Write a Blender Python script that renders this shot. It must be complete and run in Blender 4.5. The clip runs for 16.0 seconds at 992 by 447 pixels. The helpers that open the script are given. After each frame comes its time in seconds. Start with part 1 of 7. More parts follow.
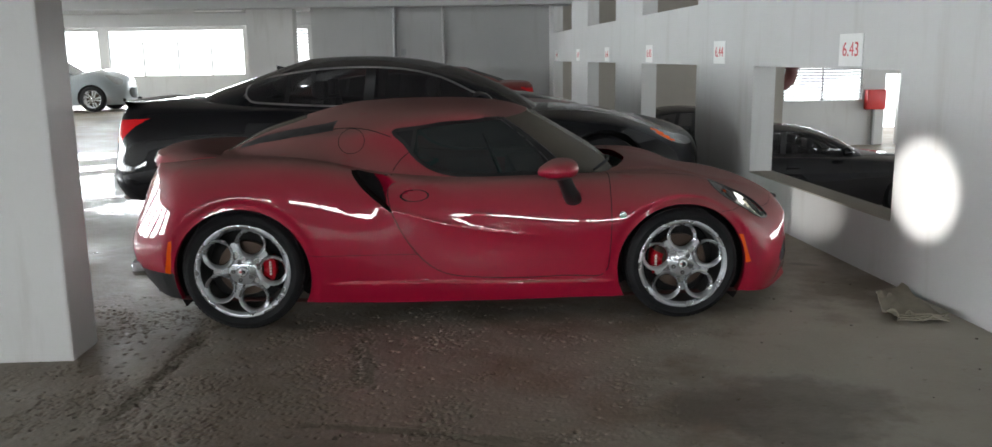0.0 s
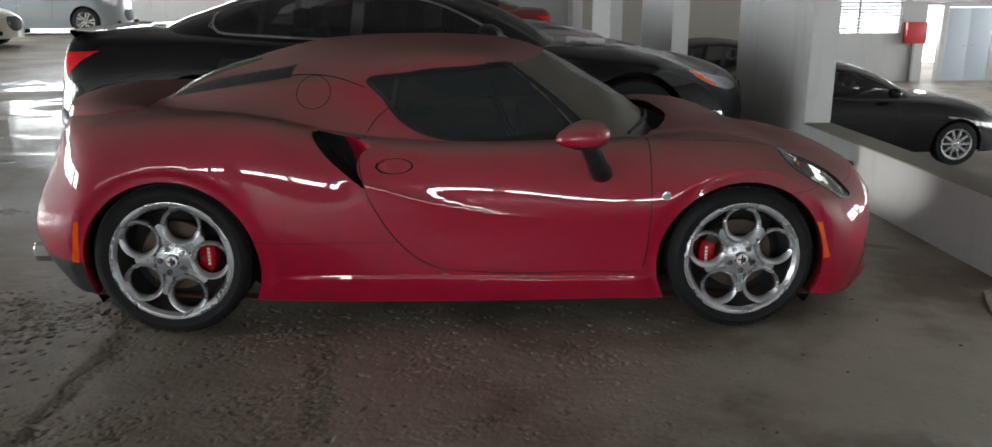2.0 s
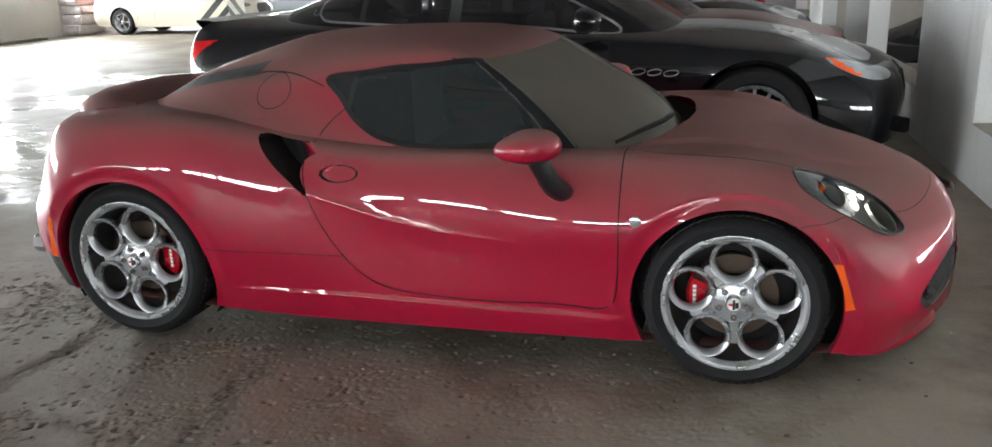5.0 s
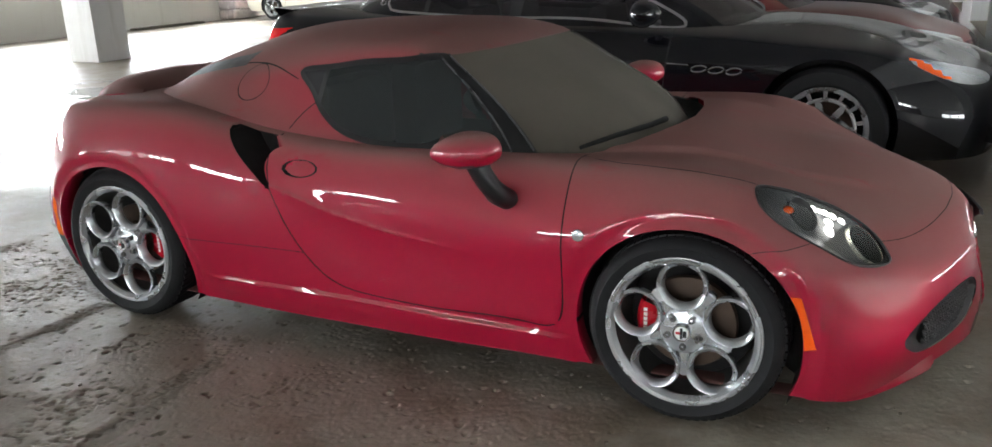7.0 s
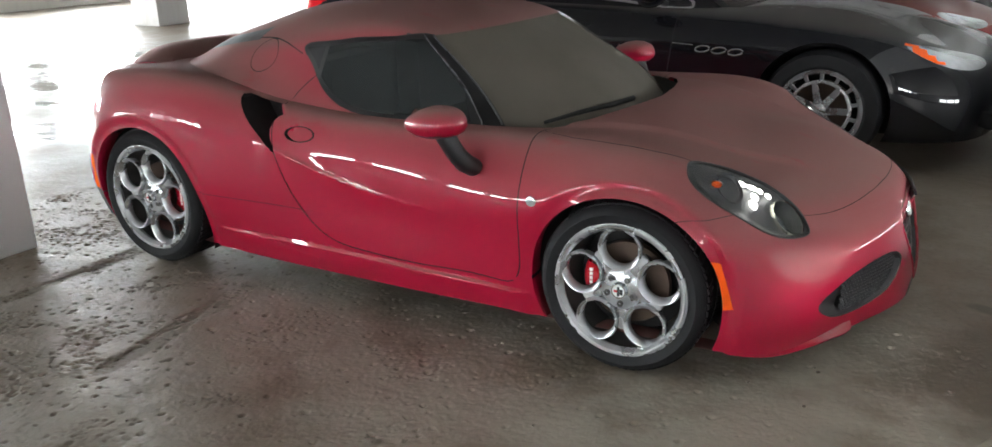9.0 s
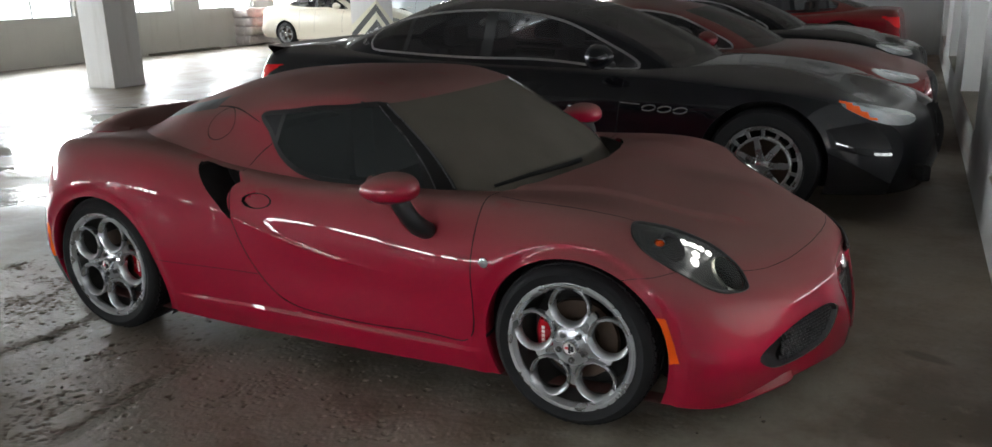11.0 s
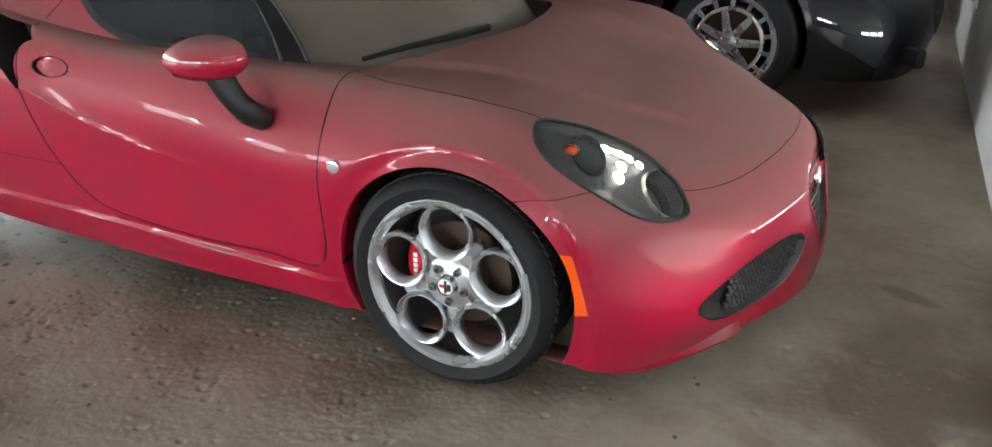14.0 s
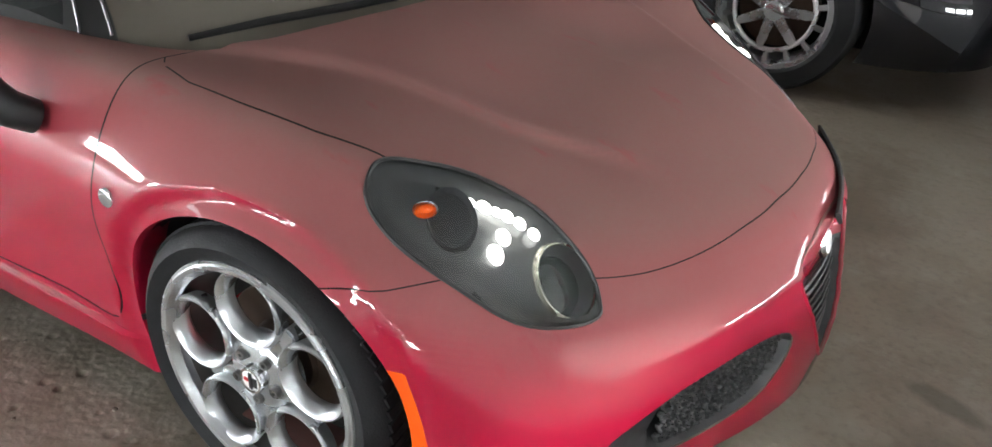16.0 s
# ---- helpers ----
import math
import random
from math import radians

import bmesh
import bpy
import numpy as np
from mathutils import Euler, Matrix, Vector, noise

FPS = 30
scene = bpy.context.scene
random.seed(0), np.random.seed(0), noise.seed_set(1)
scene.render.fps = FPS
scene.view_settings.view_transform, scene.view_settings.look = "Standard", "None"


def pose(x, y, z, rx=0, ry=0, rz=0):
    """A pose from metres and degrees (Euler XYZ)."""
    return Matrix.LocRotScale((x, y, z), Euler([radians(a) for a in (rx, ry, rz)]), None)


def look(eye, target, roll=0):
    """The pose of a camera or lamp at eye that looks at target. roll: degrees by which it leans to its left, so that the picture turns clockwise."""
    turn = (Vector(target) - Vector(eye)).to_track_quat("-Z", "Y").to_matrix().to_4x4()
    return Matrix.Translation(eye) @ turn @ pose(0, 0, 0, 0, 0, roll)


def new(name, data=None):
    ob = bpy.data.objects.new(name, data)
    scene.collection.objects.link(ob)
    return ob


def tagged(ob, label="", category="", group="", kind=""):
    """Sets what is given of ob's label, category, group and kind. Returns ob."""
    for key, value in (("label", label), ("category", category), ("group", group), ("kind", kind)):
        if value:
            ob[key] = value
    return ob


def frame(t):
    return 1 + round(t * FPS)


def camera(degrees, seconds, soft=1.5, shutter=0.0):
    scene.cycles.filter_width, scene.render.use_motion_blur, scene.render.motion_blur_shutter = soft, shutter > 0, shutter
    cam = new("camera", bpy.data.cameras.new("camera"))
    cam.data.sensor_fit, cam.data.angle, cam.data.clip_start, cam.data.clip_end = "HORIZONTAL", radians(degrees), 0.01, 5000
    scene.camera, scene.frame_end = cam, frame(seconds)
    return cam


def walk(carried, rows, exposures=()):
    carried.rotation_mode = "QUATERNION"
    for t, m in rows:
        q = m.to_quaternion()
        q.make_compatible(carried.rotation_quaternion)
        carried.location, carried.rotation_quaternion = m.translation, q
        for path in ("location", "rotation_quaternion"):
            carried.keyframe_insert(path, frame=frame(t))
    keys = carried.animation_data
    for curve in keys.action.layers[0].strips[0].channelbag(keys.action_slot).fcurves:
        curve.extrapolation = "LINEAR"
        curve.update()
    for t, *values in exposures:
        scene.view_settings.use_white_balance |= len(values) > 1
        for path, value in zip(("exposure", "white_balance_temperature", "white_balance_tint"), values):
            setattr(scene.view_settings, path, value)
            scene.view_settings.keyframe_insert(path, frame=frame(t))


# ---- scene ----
cam = camera(59.3, 16.0, soft=1.5, shutter=0.0)
PATH = [
    (0, (-0.018, -5.485, 1.432), (0.063, -3.522, 1.056), -0.9),
    (0.5, (0.017, -5.135, 1.458), (0.085, -3.174, 1.068), -0.8),
    (1, (0.037, -4.858, 1.438), (0.095, -2.898, 1.042), -0.6),
    (1.5, (0.023, -4.55, 1.429), (0.078, -2.604, 0.974), -0.5),
    (2, (0.068, -4.365, 1.437), (0.116, -2.439, 0.901), -0.2),
    (2.5, (0.261, -4.252, 1.449), (0.213, -2.33, 0.9), -0.4),
    (3, (0.456, -4.178, 1.447), (0.231, -2.272, 0.883), -1.3),
    (3.5, (0.631, -4.073, 1.429), (0.398, -2.17, 0.859), -1.1),
    (4, (0.797, -3.941, 1.444), (0.497, -2.048, 0.871), -0.4),
    (4.5, (1.002, -3.84, 1.444), (0.58, -1.971, 0.87), -1.3),
    (7, (1.778, -3.34, 1.429), (0.93, -1.626, 0.843), -2.1),
    (7.5, (1.971, -3.255, 1.444), (1.03, -1.597, 0.839), -2.1),
    (8, (2.091, -3.256, 1.456), (1.118, -1.636, 0.8), -2.1),
    (8.5, (2.165, -3.372, 1.482), (1.191, -1.755, 0.822), -1.8),
    (9, (2.224, -3.488, 1.508), (1.268, -1.855, 0.859), -1.4),
    (9.5, (2.275, -3.533, 1.546), (1.354, -1.86, 0.951), -1.3),
    (10, (2.325, -3.567, 1.575), (1.42, -1.866, 1.037), -1.5),
    (12.5, (2.241, -3.332, 1.516), (1.387, -1.612, 0.959), -1.0),
    (13, (2.302, -3.105, 1.472), (1.457, -1.412, 0.822), -0.3),
    (13.5, (2.277, -2.884, 1.43), (1.455, -1.22, 0.684), 0.1),
    (14, (2.177, -2.673, 1.407), (1.395, -1.027, 0.582), 0.8),
    (14.5, (2.173, -2.448, 1.381), (1.39, -0.829, 0.505), 2.0),
    (15, (2.237, -2.159, 1.398), (1.317, -0.63, 0.495), 2.0),
    (15.5, (2.252, -1.962, 1.371), (1.333, -0.443, 0.45), 2.6),
    (16, (2.21, -1.763, 1.373), (1.324, -0.26, 0.395), 2.9),
]
walk(cam, [(t, look(eye, target, roll)) for t, eye, target, roll in PATH],
     exposures=[(0.0, 0.25), (1.5, 0.15), (4.0, 1.02), (7.0, 1.0), (9.0, 1.2), (10.0, 0.7), (10.4, 0.55), (12.3, -0.12), (12.8, 0.34), (13.5, 1.35), (14.5, 1.58), (16.0, 1.8)])

# ---- daylight: bright overcast sky, soft sun, sky light in the window bands ----
world = bpy.data.worlds.new("overcast_sky")
scene.world = world
world.use_nodes = True
wn, wl = world.node_tree.nodes, world.node_tree.links
wn.clear()
sky = wn.new("ShaderNodeTexSky")
sky.sky_type = "NISHITA"
sky.sun_disc = False
sky.sun_elevation, sky.sun_rotation = radians(48), radians(250)
background, world_out = wn.new("ShaderNodeBackground"), wn.new("ShaderNodeOutputWorld")
background.inputs[1].default_value = 0.15
wl.new(sky.outputs[0], background.inputs[0])
wl.new(background.outputs[0], world_out.inputs[0])

sun_data = bpy.data.lights.new("sun", "SUN")
sun_data.energy, sun_data.angle, sun_data.color = 1.5, radians(12), (1.0, 0.96, 0.9)
sun_ob = new("sun", sun_data)
sun_ob.matrix_world = look((-20, 6, 22), (0, 0, 0))


def window_light(name, eye, target, width, height, watts, color=(0.91, 0.97, 1.0), spread=115):
    data = bpy.data.lights.new(name, "AREA")
    data.shape, data.size, data.size_y, data.energy, data.color = "RECTANGLE", width, height, watts, color
    data.spread = radians(spread)
    ob = new(name, data)
    ob.matrix_world = look(eye, target)
    return ob


window_light("window_light_west", (-16.6, 4.0, 1.85), (-6, 4.0, -1.5), 36.0, 1.4, 2500)
window_light("window_light_far", (-10.0, 26.6, 1.75), (-9.9, 16, -1.2), 12.0, 1.5, 1000)
window_light("window_light_south", (-1.0, -18.6, 2.05), (-1.0, -8, -0.7), 32.0, 0.9, 1400)
window_light("window_light_lower", (11.0, 20.9, 0.45), (10.5, 10, -2.0), 10.0, 1.0, 350)
# fill lamp with no seen source, added to brighten the east side
window_light("fill_light_east", (17.6, 4.0, 0.6), (6, 4.0, -2.5), 30.0, 1.3, 900)

# beam of a headlamp from behind the viewer, a bright round patch on the wall
beam_data = bpy.data.lights.new("headlamp_beam", "SPOT")
beam_data.energy, beam_data.spot_size, beam_data.spot_blend, beam_data.shadow_soft_size, beam_data.color = 5600, radians(5.0), 0.6, 0.03, (1.0, 0.98, 0.95)
new("headlamp_beam", beam_data).matrix_world = look((-2.4, -6.6, 0.78), (2.69, -0.58, 0.635)) @ Matrix.Diagonal((0.8, 1, 1, 1))

# unseen spot lamp added for the soft glow on the wall below the sill
second_data = bpy.data.lights.new("low_wall_glow_spot", "SPOT")
second_data.energy, second_data.spot_size, second_data.spot_blend, second_data.shadow_soft_size, second_data.color = 3000, radians(4.2), 1.0, 0.03, (1.0, 0.98, 0.95)
new("low_wall_glow_spot", second_data).matrix_world = look((-0.6, -6.6, 0.75), (2.612, 0.88, 0.29))

# ---- helpers of the scene ----
class Mat:
    """A node material under construction."""

    def __init__(self, name):
        self.m = bpy.data.materials.new(name)
        self.m.use_nodes = True
        self.n, self.l = self.m.node_tree.nodes, self.m.node_tree.links
        self.b = self.n["Principled BSDF"]
        self.coords = self.n.new("ShaderNodeTexCoord")

    def put(self, socket, value):
        if isinstance(value, bpy.types.NodeSocket):
            self.l.new(value, socket)
        else:
            socket.default_value = value

    def set(self, **kw):
        for key, value in kw.items():
            self.put(self.b.inputs[key.replace("_", " ")], value)
        return self

    def noise(self, scale, detail=4.0, rough=0.55, coord="Object", stretch=None):
        t = self.n.new("ShaderNodeTexNoise")
        t.inputs["Scale"].default_value, t.inputs["Detail"].default_value, t.inputs["Roughness"].default_value = scale, detail, rough
        src = self.coords.outputs[coord]
        if stretch:
            mp = self.n.new("ShaderNodeMapping")
            mp.inputs["Scale"].default_value = stretch
            self.l.new(src, mp.inputs[0])
            src = mp.outputs[0]
        self.l.new(src, t.inputs["Vector"])
        return t.outputs["Fac"]

    def voronoi(self, scale, feature="F1", coord="Object"):
        t = self.n.new("ShaderNodeTexVoronoi")
        t.feature = feature
        t.inputs["Scale"].default_value = scale
        self.l.new(self.coords.outputs[coord], t.inputs["Vector"])
        return t.outputs["Distance"]

    def ramp(self, fac, stops):
        r = self.n.new("ShaderNodeValToRGB")
        e = r.color_ramp.elements
        while len(e) < len(stops):
            e.new(0.5)
        for el, (p, c) in zip(e, stops):
            el.position = p
            el.color = (c, c, c, 1) if isinstance(c, (int, float)) else (*c, 1)
        self.l.new(fac, r.inputs[0])
        return r.outputs[0]

    def mix(self, fac, a, b):
        m = self.n.new("ShaderNodeMix")
        m.data_type = "RGBA"
        self.put(m.inputs[0], fac)
        for k, v in ((6, a), (7, b)):
            self.put(m.inputs[k], (*v, 1) if isinstance(v, tuple) and len(v) == 3 else v)
        return m.outputs[2]

    def math(self, op, a, b=0.0):
        m = self.n.new("ShaderNodeMath")
        m.operation = op
        self.put(m.inputs[0], a), self.put(m.inputs[1], b)
        return m.outputs[0]

    def blob(self, x, y, rx, ry, turn=0.0, wobble=0.5, scale=3.0):
        """1 inside an uneven patch on the ground round (x, y), 0 outside."""
        mp = self.n.new("ShaderNodeMapping")
        mp.vector_type = "TEXTURE"
        mp.inputs["Location"].default_value, mp.inputs["Rotation"].default_value, mp.inputs["Scale"].default_value = (x, y, 0), (0, 0, radians(turn)), (rx, ry, 1)
        self.l.new(self.coords.outputs["Object"], mp.inputs[0])
        flat = self.n.new("ShaderNodeVectorMath")
        flat.operation = "MULTIPLY"
        flat.inputs[1].default_value = (1, 1, 0)
        self.l.new(mp.outputs[0], flat.inputs[0])
        size = self.n.new("ShaderNodeVectorMath")
        size.operation = "LENGTH"
        self.l.new(flat.outputs[0], size.inputs[0])
        uneven = self.math("MULTIPLY", self.math("SUBTRACT", self.noise(scale, 5, 0.65), 0.5), wobble * 4)
        return self.ramp(self.math("ADD", size.outputs["Value"], uneven), [(0.55, 1.0), (1.0, 0.0)])

    def up(self):
        """How far the surface faces upwards, 0 to 1."""
        g = self.n.new("ShaderNodeNewGeometry")
        s = self.n.new("ShaderNodeSeparateXYZ")
        self.l.new(g.outputs["Normal"], s.inputs[0])
        return s.outputs[2]

    def bump(self, height, strength=0.3, distance=0.01):
        bnode = self.n.new("ShaderNodeBump")
        bnode.inputs["Strength"].default_value, bnode.inputs["Distance"].default_value = strength, distance
        self.l.new(height, bnode.inputs["Height"])
        self.l.new(bnode.outputs[0], self.b.inputs["Normal"])
        return self


def plain(name, color, rough=0.5, metal=0.0, var=0.12, scale=18.0, bump=0.0, spec=0.5):
    """A surface of one colour with uneven tone and gloss."""
    k = Mat(name)
    n = k.noise(scale)
    dark, light = tuple(c * (1 - var) for c in color), tuple(min(1, c * (1 + var)) for c in color)
    k.set(Base_Color=k.mix(n, dark, light), Metallic=metal, Roughness=k.ramp(n, [(0.3, max(0, rough - 0.06)), (0.7, min(1, rough + 0.06))]))
    k.b.inputs["Specular IOR Level"].default_value = spec
    if bump:
        k.bump(k.noise(scale * 8, 3), bump, 0.004)
    return k.m


def car_paint(name, color, dust=(0.21, 0.165, 0.13), amount=0.6, rough=0.12, low=0.1, high=0.85, film=0.12, coat=0.6):
    """Glossy paint under a film of dust that lies thick on what faces up."""
    k = Mat(name)
    up = k.ramp(k.up(), [(low, 0.0), (high, 1.0)])
    patch = k.ramp(k.noise(2.3, 5, 0.6), [(0.2, 0.84), (0.8, 1.0)])
    grain = k.ramp(k.noise(90, 3, 0.6), [(0.2, 0.9), (0.8, 1.0)])
    rub = k.ramp(k.noise(5.0, 4, 0.6, stretch=(1.0, 2.5, 1.0)), [(0.62, 1.0), (0.72, 0.7)])
    lie = k.math("MULTIPLY", k.math("MULTIPLY", k.math("MULTIPLY", up, patch), grain), rub)
    lie = k.math("ADD", k.math("MULTIPLY", lie, amount), k.math("MULTIPLY", patch, film))
    k.set(Base_Color=k.mix(lie, color, dust), Roughness=k.ramp(lie, [(0.0, rough), (0.8, 0.7)]))
    k.b.inputs["Specular IOR Level"].default_value = 0.1
    k.set(Coat_Weight=k.ramp(lie, [(0.22, coat), (0.70, 0.0)]), Coat_Roughness=k.ramp(lie, [(0.0, 0.015), (0.5, 0.05)]))
    return k.m


def glass_mat(name, color=(0.9, 0.93, 0.92), dust=0.0, rough=0.02, dust_color=(0.22, 0.19, 0.15)):
    """A single pane: tinted and clear, mirroring more at a slant, with a film of dust."""
    k = Mat(name)
    clear, gloss, film = k.n.new("ShaderNodeBsdfTransparent"), k.n.new("ShaderNodeBsdfGlossy"), k.n.new("ShaderNodeBsdfDiffuse")
    clear.inputs[0].default_value = (*color, 1)
    gloss.inputs["Roughness"].default_value = rough
    slant = k.n.new("ShaderNodeFresnel")
    slant.inputs["IOR"].default_value = 1.5
    n = k.noise(3.0, 5, 0.6)
    k.put(film.inputs[0], k.mix(k.noise(1.6, 4), tuple(c * 0.8 for c in dust_color), dust_color))
    first, second = k.n.new("ShaderNodeMixShader"), k.n.new("ShaderNodeMixShader")
    k.put(first.inputs[0], k.ramp(n, [(0.2, dust * 0.8), (0.8, dust)]))
    k.l.new(clear.outputs[0], first.inputs[1]), k.l.new(film.outputs[0], first.inputs[2])
    k.put(second.inputs[0], k.math("MULTIPLY", slant.outputs[0], 1.0 - 0.75 * dust))
    k.l.new(first.outputs[0], second.inputs[1]), k.l.new(gloss.outputs[0], second.inputs[2])
    k.l.new(second.outputs[0], k.n["Material Output"].inputs[0])
    return k.m


def mesh_of(name, bm, mats, smooth=True, auto=True):
    me = bpy.data.meshes.new(name)
    bm.to_mesh(me)
    bm.free()
    for m in mats if isinstance(mats, (list, tuple)) else [mats]:
        me.materials.append(m)
    if smooth:
        me.shade_smooth()
        if auto:
            me.set_sharp_from_angle(angle=radians(35))
    return me


def part(name, bm, material, parent, label="", smooth=True, m=None):
    ob = new(name, mesh_of(name, bm, material, smooth))
    ob.parent = parent
    if m is not None:
        ob.matrix_basis = m
    return tagged(ob, label)


def thing(name, label, category, m=None, group="", kind=""):
    ob = new(name)
    ob.empty_display_size = 0.1
    ob.matrix_basis = m if m is not None else Matrix()
    return tagged(ob, label, category, group, kind)


def box_bm(x0, x1, y0, y1, z0, z1, bevel=0.0, bm=None, seg=2):
    own = bm is None
    bm = bm or bmesh.new()
    verts = bmesh.ops.create_cube(bm, size=1.0)["verts"]
    for v in verts:
        v.co = Vector(((x0 + x1) / 2 + v.co.x * (x1 - x0), (y0 + y1) / 2 + v.co.y * (y1 - y0), (z0 + z1) / 2 + v.co.z * (z1 - z0)))
    if bevel:
        edges = list({e for v in verts for e in v.link_edges})
        bmesh.ops.bevel(bm, geom=edges, offset=bevel, segments=seg, affect="EDGES", profile=0.6)
    return bm


def lathe_bm(profile, n=48, axis="y", bm=None, a0=0.0, a1=2 * math.pi):
    """Turns a profile of (radius, along) round the axis."""
    bm = bm or bmesh.new()
    full = abs(a1 - a0 - 2 * math.pi) < 1e-6
    rings = []
    for i in range(n if full else n + 1):
        a = a0 + (a1 - a0) * i / n
        c, s = math.cos(a), math.sin(a)
        ring = []
        for r, h in profile:
            p = {"y": (r * c, h, r * s), "z": (r * c, r * s, h), "x": (h, r * c, r * s)}[axis]
            ring.append(bm.verts.new(p))
        rings.append(ring)
    for i in range(n):
        a, b = rings[i], rings[(i + 1) % len(rings)]
        for j in range(len(profile) - 1):
            f = [a[j], a[j + 1], b[j + 1], b[j]]
            bm.faces.new(f)
    bmesh.ops.remove_doubles(bm, verts=bm.verts, dist=1e-6)
    bmesh.ops.recalc_face_normals(bm, faces=bm.faces)
    return bm


def tube_bm(points, r, n=10, bm=None, flat=1.0):
    """A tube along points; r may be a list of radii."""
    bm = bm or bmesh.new()
    pts = [Vector(p) for p in points]
    rings = []
    for i, p in enumerate(pts):
        d = (pts[min(i + 1, len(pts) - 1)] - pts[max(i - 1, 0)]).normalized()
        side = d.cross(Vector((0, 0, 1)))
        side = side.normalized() if side.length > 1e-3 else Vector((1, 0, 0))
        over = side.cross(d).normalized()
        rr = r[i] if isinstance(r, (list, tuple)) else r
        rings.append([bm.verts.new(p + side * math.cos(2 * math.pi * k / n) * rr + over * math.sin(2 * math.pi * k / n) * rr * flat) for k in range(n)])
    for a, b in zip(rings, rings[1:]):
        for k in range(n):
            bm.faces.new([a[k], a[(k + 1) % n], b[(k + 1) % n], b[k]])
    bm.faces.new(rings[0]), bm.faces.new(rings[-1])
    bmesh.ops.recalc_face_normals(bm, faces=bm.faces)
    return bm


def outline_bm(outline, depth, bevel=0.0, bm=None):
    """A flat closed outline of (x, z), made into a slab of that depth along y."""
    bm = bm or bmesh.new()
    f = bm.faces.new([bm.verts.new((x, 0, z)) for x, z in outline])
    up = bmesh.ops.extrude_face_region(bm, geom=[f])
    bmesh.ops.translate(bm, verts=[g for g in up["geom"] if isinstance(g, bmesh.types.BMVert)], vec=(0, depth, 0))
    bmesh.ops.recalc_face_normals(bm, faces=bm.faces)
    if bevel:
        bmesh.ops.bevel(bm, geom=[e for e in bm.edges if len(e.link_faces) == 2 and e.calc_face_angle(0) > 0.6], offset=bevel, segments=2, affect="EDGES")
    return bm


def spline(xs, ys, x):
    """A natural cubic spline through the knots."""
    xs, ys, x = np.asarray(xs, float), np.asarray(ys, float), np.asarray(x, float)
    n, h = len(xs), np.diff(xs)
    a = np.eye(n)
    rhs = np.zeros((n,) + ys.shape[1:])
    for i in range(1, n - 1):
        a[i, i - 1 : i + 2] = h[i - 1], 2 * (h[i - 1] + h[i]), h[i]
        rhs[i] = 6 * ((ys[i + 1] - ys[i]) / h[i] - (ys[i] - ys[i - 1]) / h[i - 1])
    m = np.linalg.solve(a, rhs.reshape(n, -1)).reshape(rhs.shape)
    i = np.clip(np.searchsorted(xs, x) - 1, 0, n - 2)
    shape = (-1,) + (1,) * (ys.ndim - 1)
    hh, t0, t1 = h[i].reshape(shape), (x - xs[i]).reshape(shape), (xs[i + 1] - x).reshape(shape)
    return (m[i] * t1**3 + m[i + 1] * t0**3) / (6 * hh) + (ys[i] / hh - m[i] * hh / 6) * t1 + (ys[i + 1] / hh - m[i + 1] * hh / 6) * t0


def loft(lines, nu, nv):
    """A half surface through lines that each run round from the rear's middle to the front's, the last one along the middle.
    Gives places[nv, nu], and the parameters as line and station numbers."""
    net = np.array(lines, float)
    flip = np.array([1, -1, 1])
    net = np.concatenate([(net[:, 2:0:-1] * flip), net, (net[:, -2:-4:-1] * flip)], 1)
    net = np.concatenate([net, (net[-2:-4:-1] * flip)], 0)
    k, j = net.shape[:2]
    ju, kv = np.arange(j) - 2.0, np.arange(k) * 1.0
    dj = np.linalg.norm(np.diff(net, axis=1), axis=2).mean(0)
    sj = np.r_[0, np.cumsum(dj)]
    dk = np.linalg.norm(np.diff(net, axis=0), axis=2).mean(1)
    sk = np.r_[0, np.cumsum(dk)]
    su = np.linspace(sj[2], sj[j - 3], nu)
    sv = np.linspace(0, sk[k - 3], nv)
    along = spline(sj, net.transpose(1, 0, 2), su)  # nu, k, 3
    places = spline(sk, along.transpose(1, 0, 2), sv)  # nv, nu, 3
    return places, np.interp(su, sj, ju), np.interp(sv, sk, kv)


def grid_bm(places, ju, kv):
    """A half surface as a mesh; its layers hold station and line number."""
    bm = bmesh.new()
    lu, lv = bm.verts.layers.float.new("u"), bm.verts.layers.float.new("v")
    nv, nu = places.shape[:2]
    verts = []
    for b in range(nv):
        row = []
        for a in range(nu):
            p = places[b, a].copy()
            if a in (0, nu - 1) or b == nv - 1:
                p[1] = 0.0
            v = bm.verts.new(p)
            v[lu], v[lv] = ju[a], kv[b]
            row.append(v)
        verts.append(row)
    for b in range(nv - 1):
        for a in range(nu - 1):
            bm.faces.new([verts[b][a], verts[b][a + 1], verts[b + 1][a + 1], verts[b + 1][a]])
    bm.normal_update()
    return bm


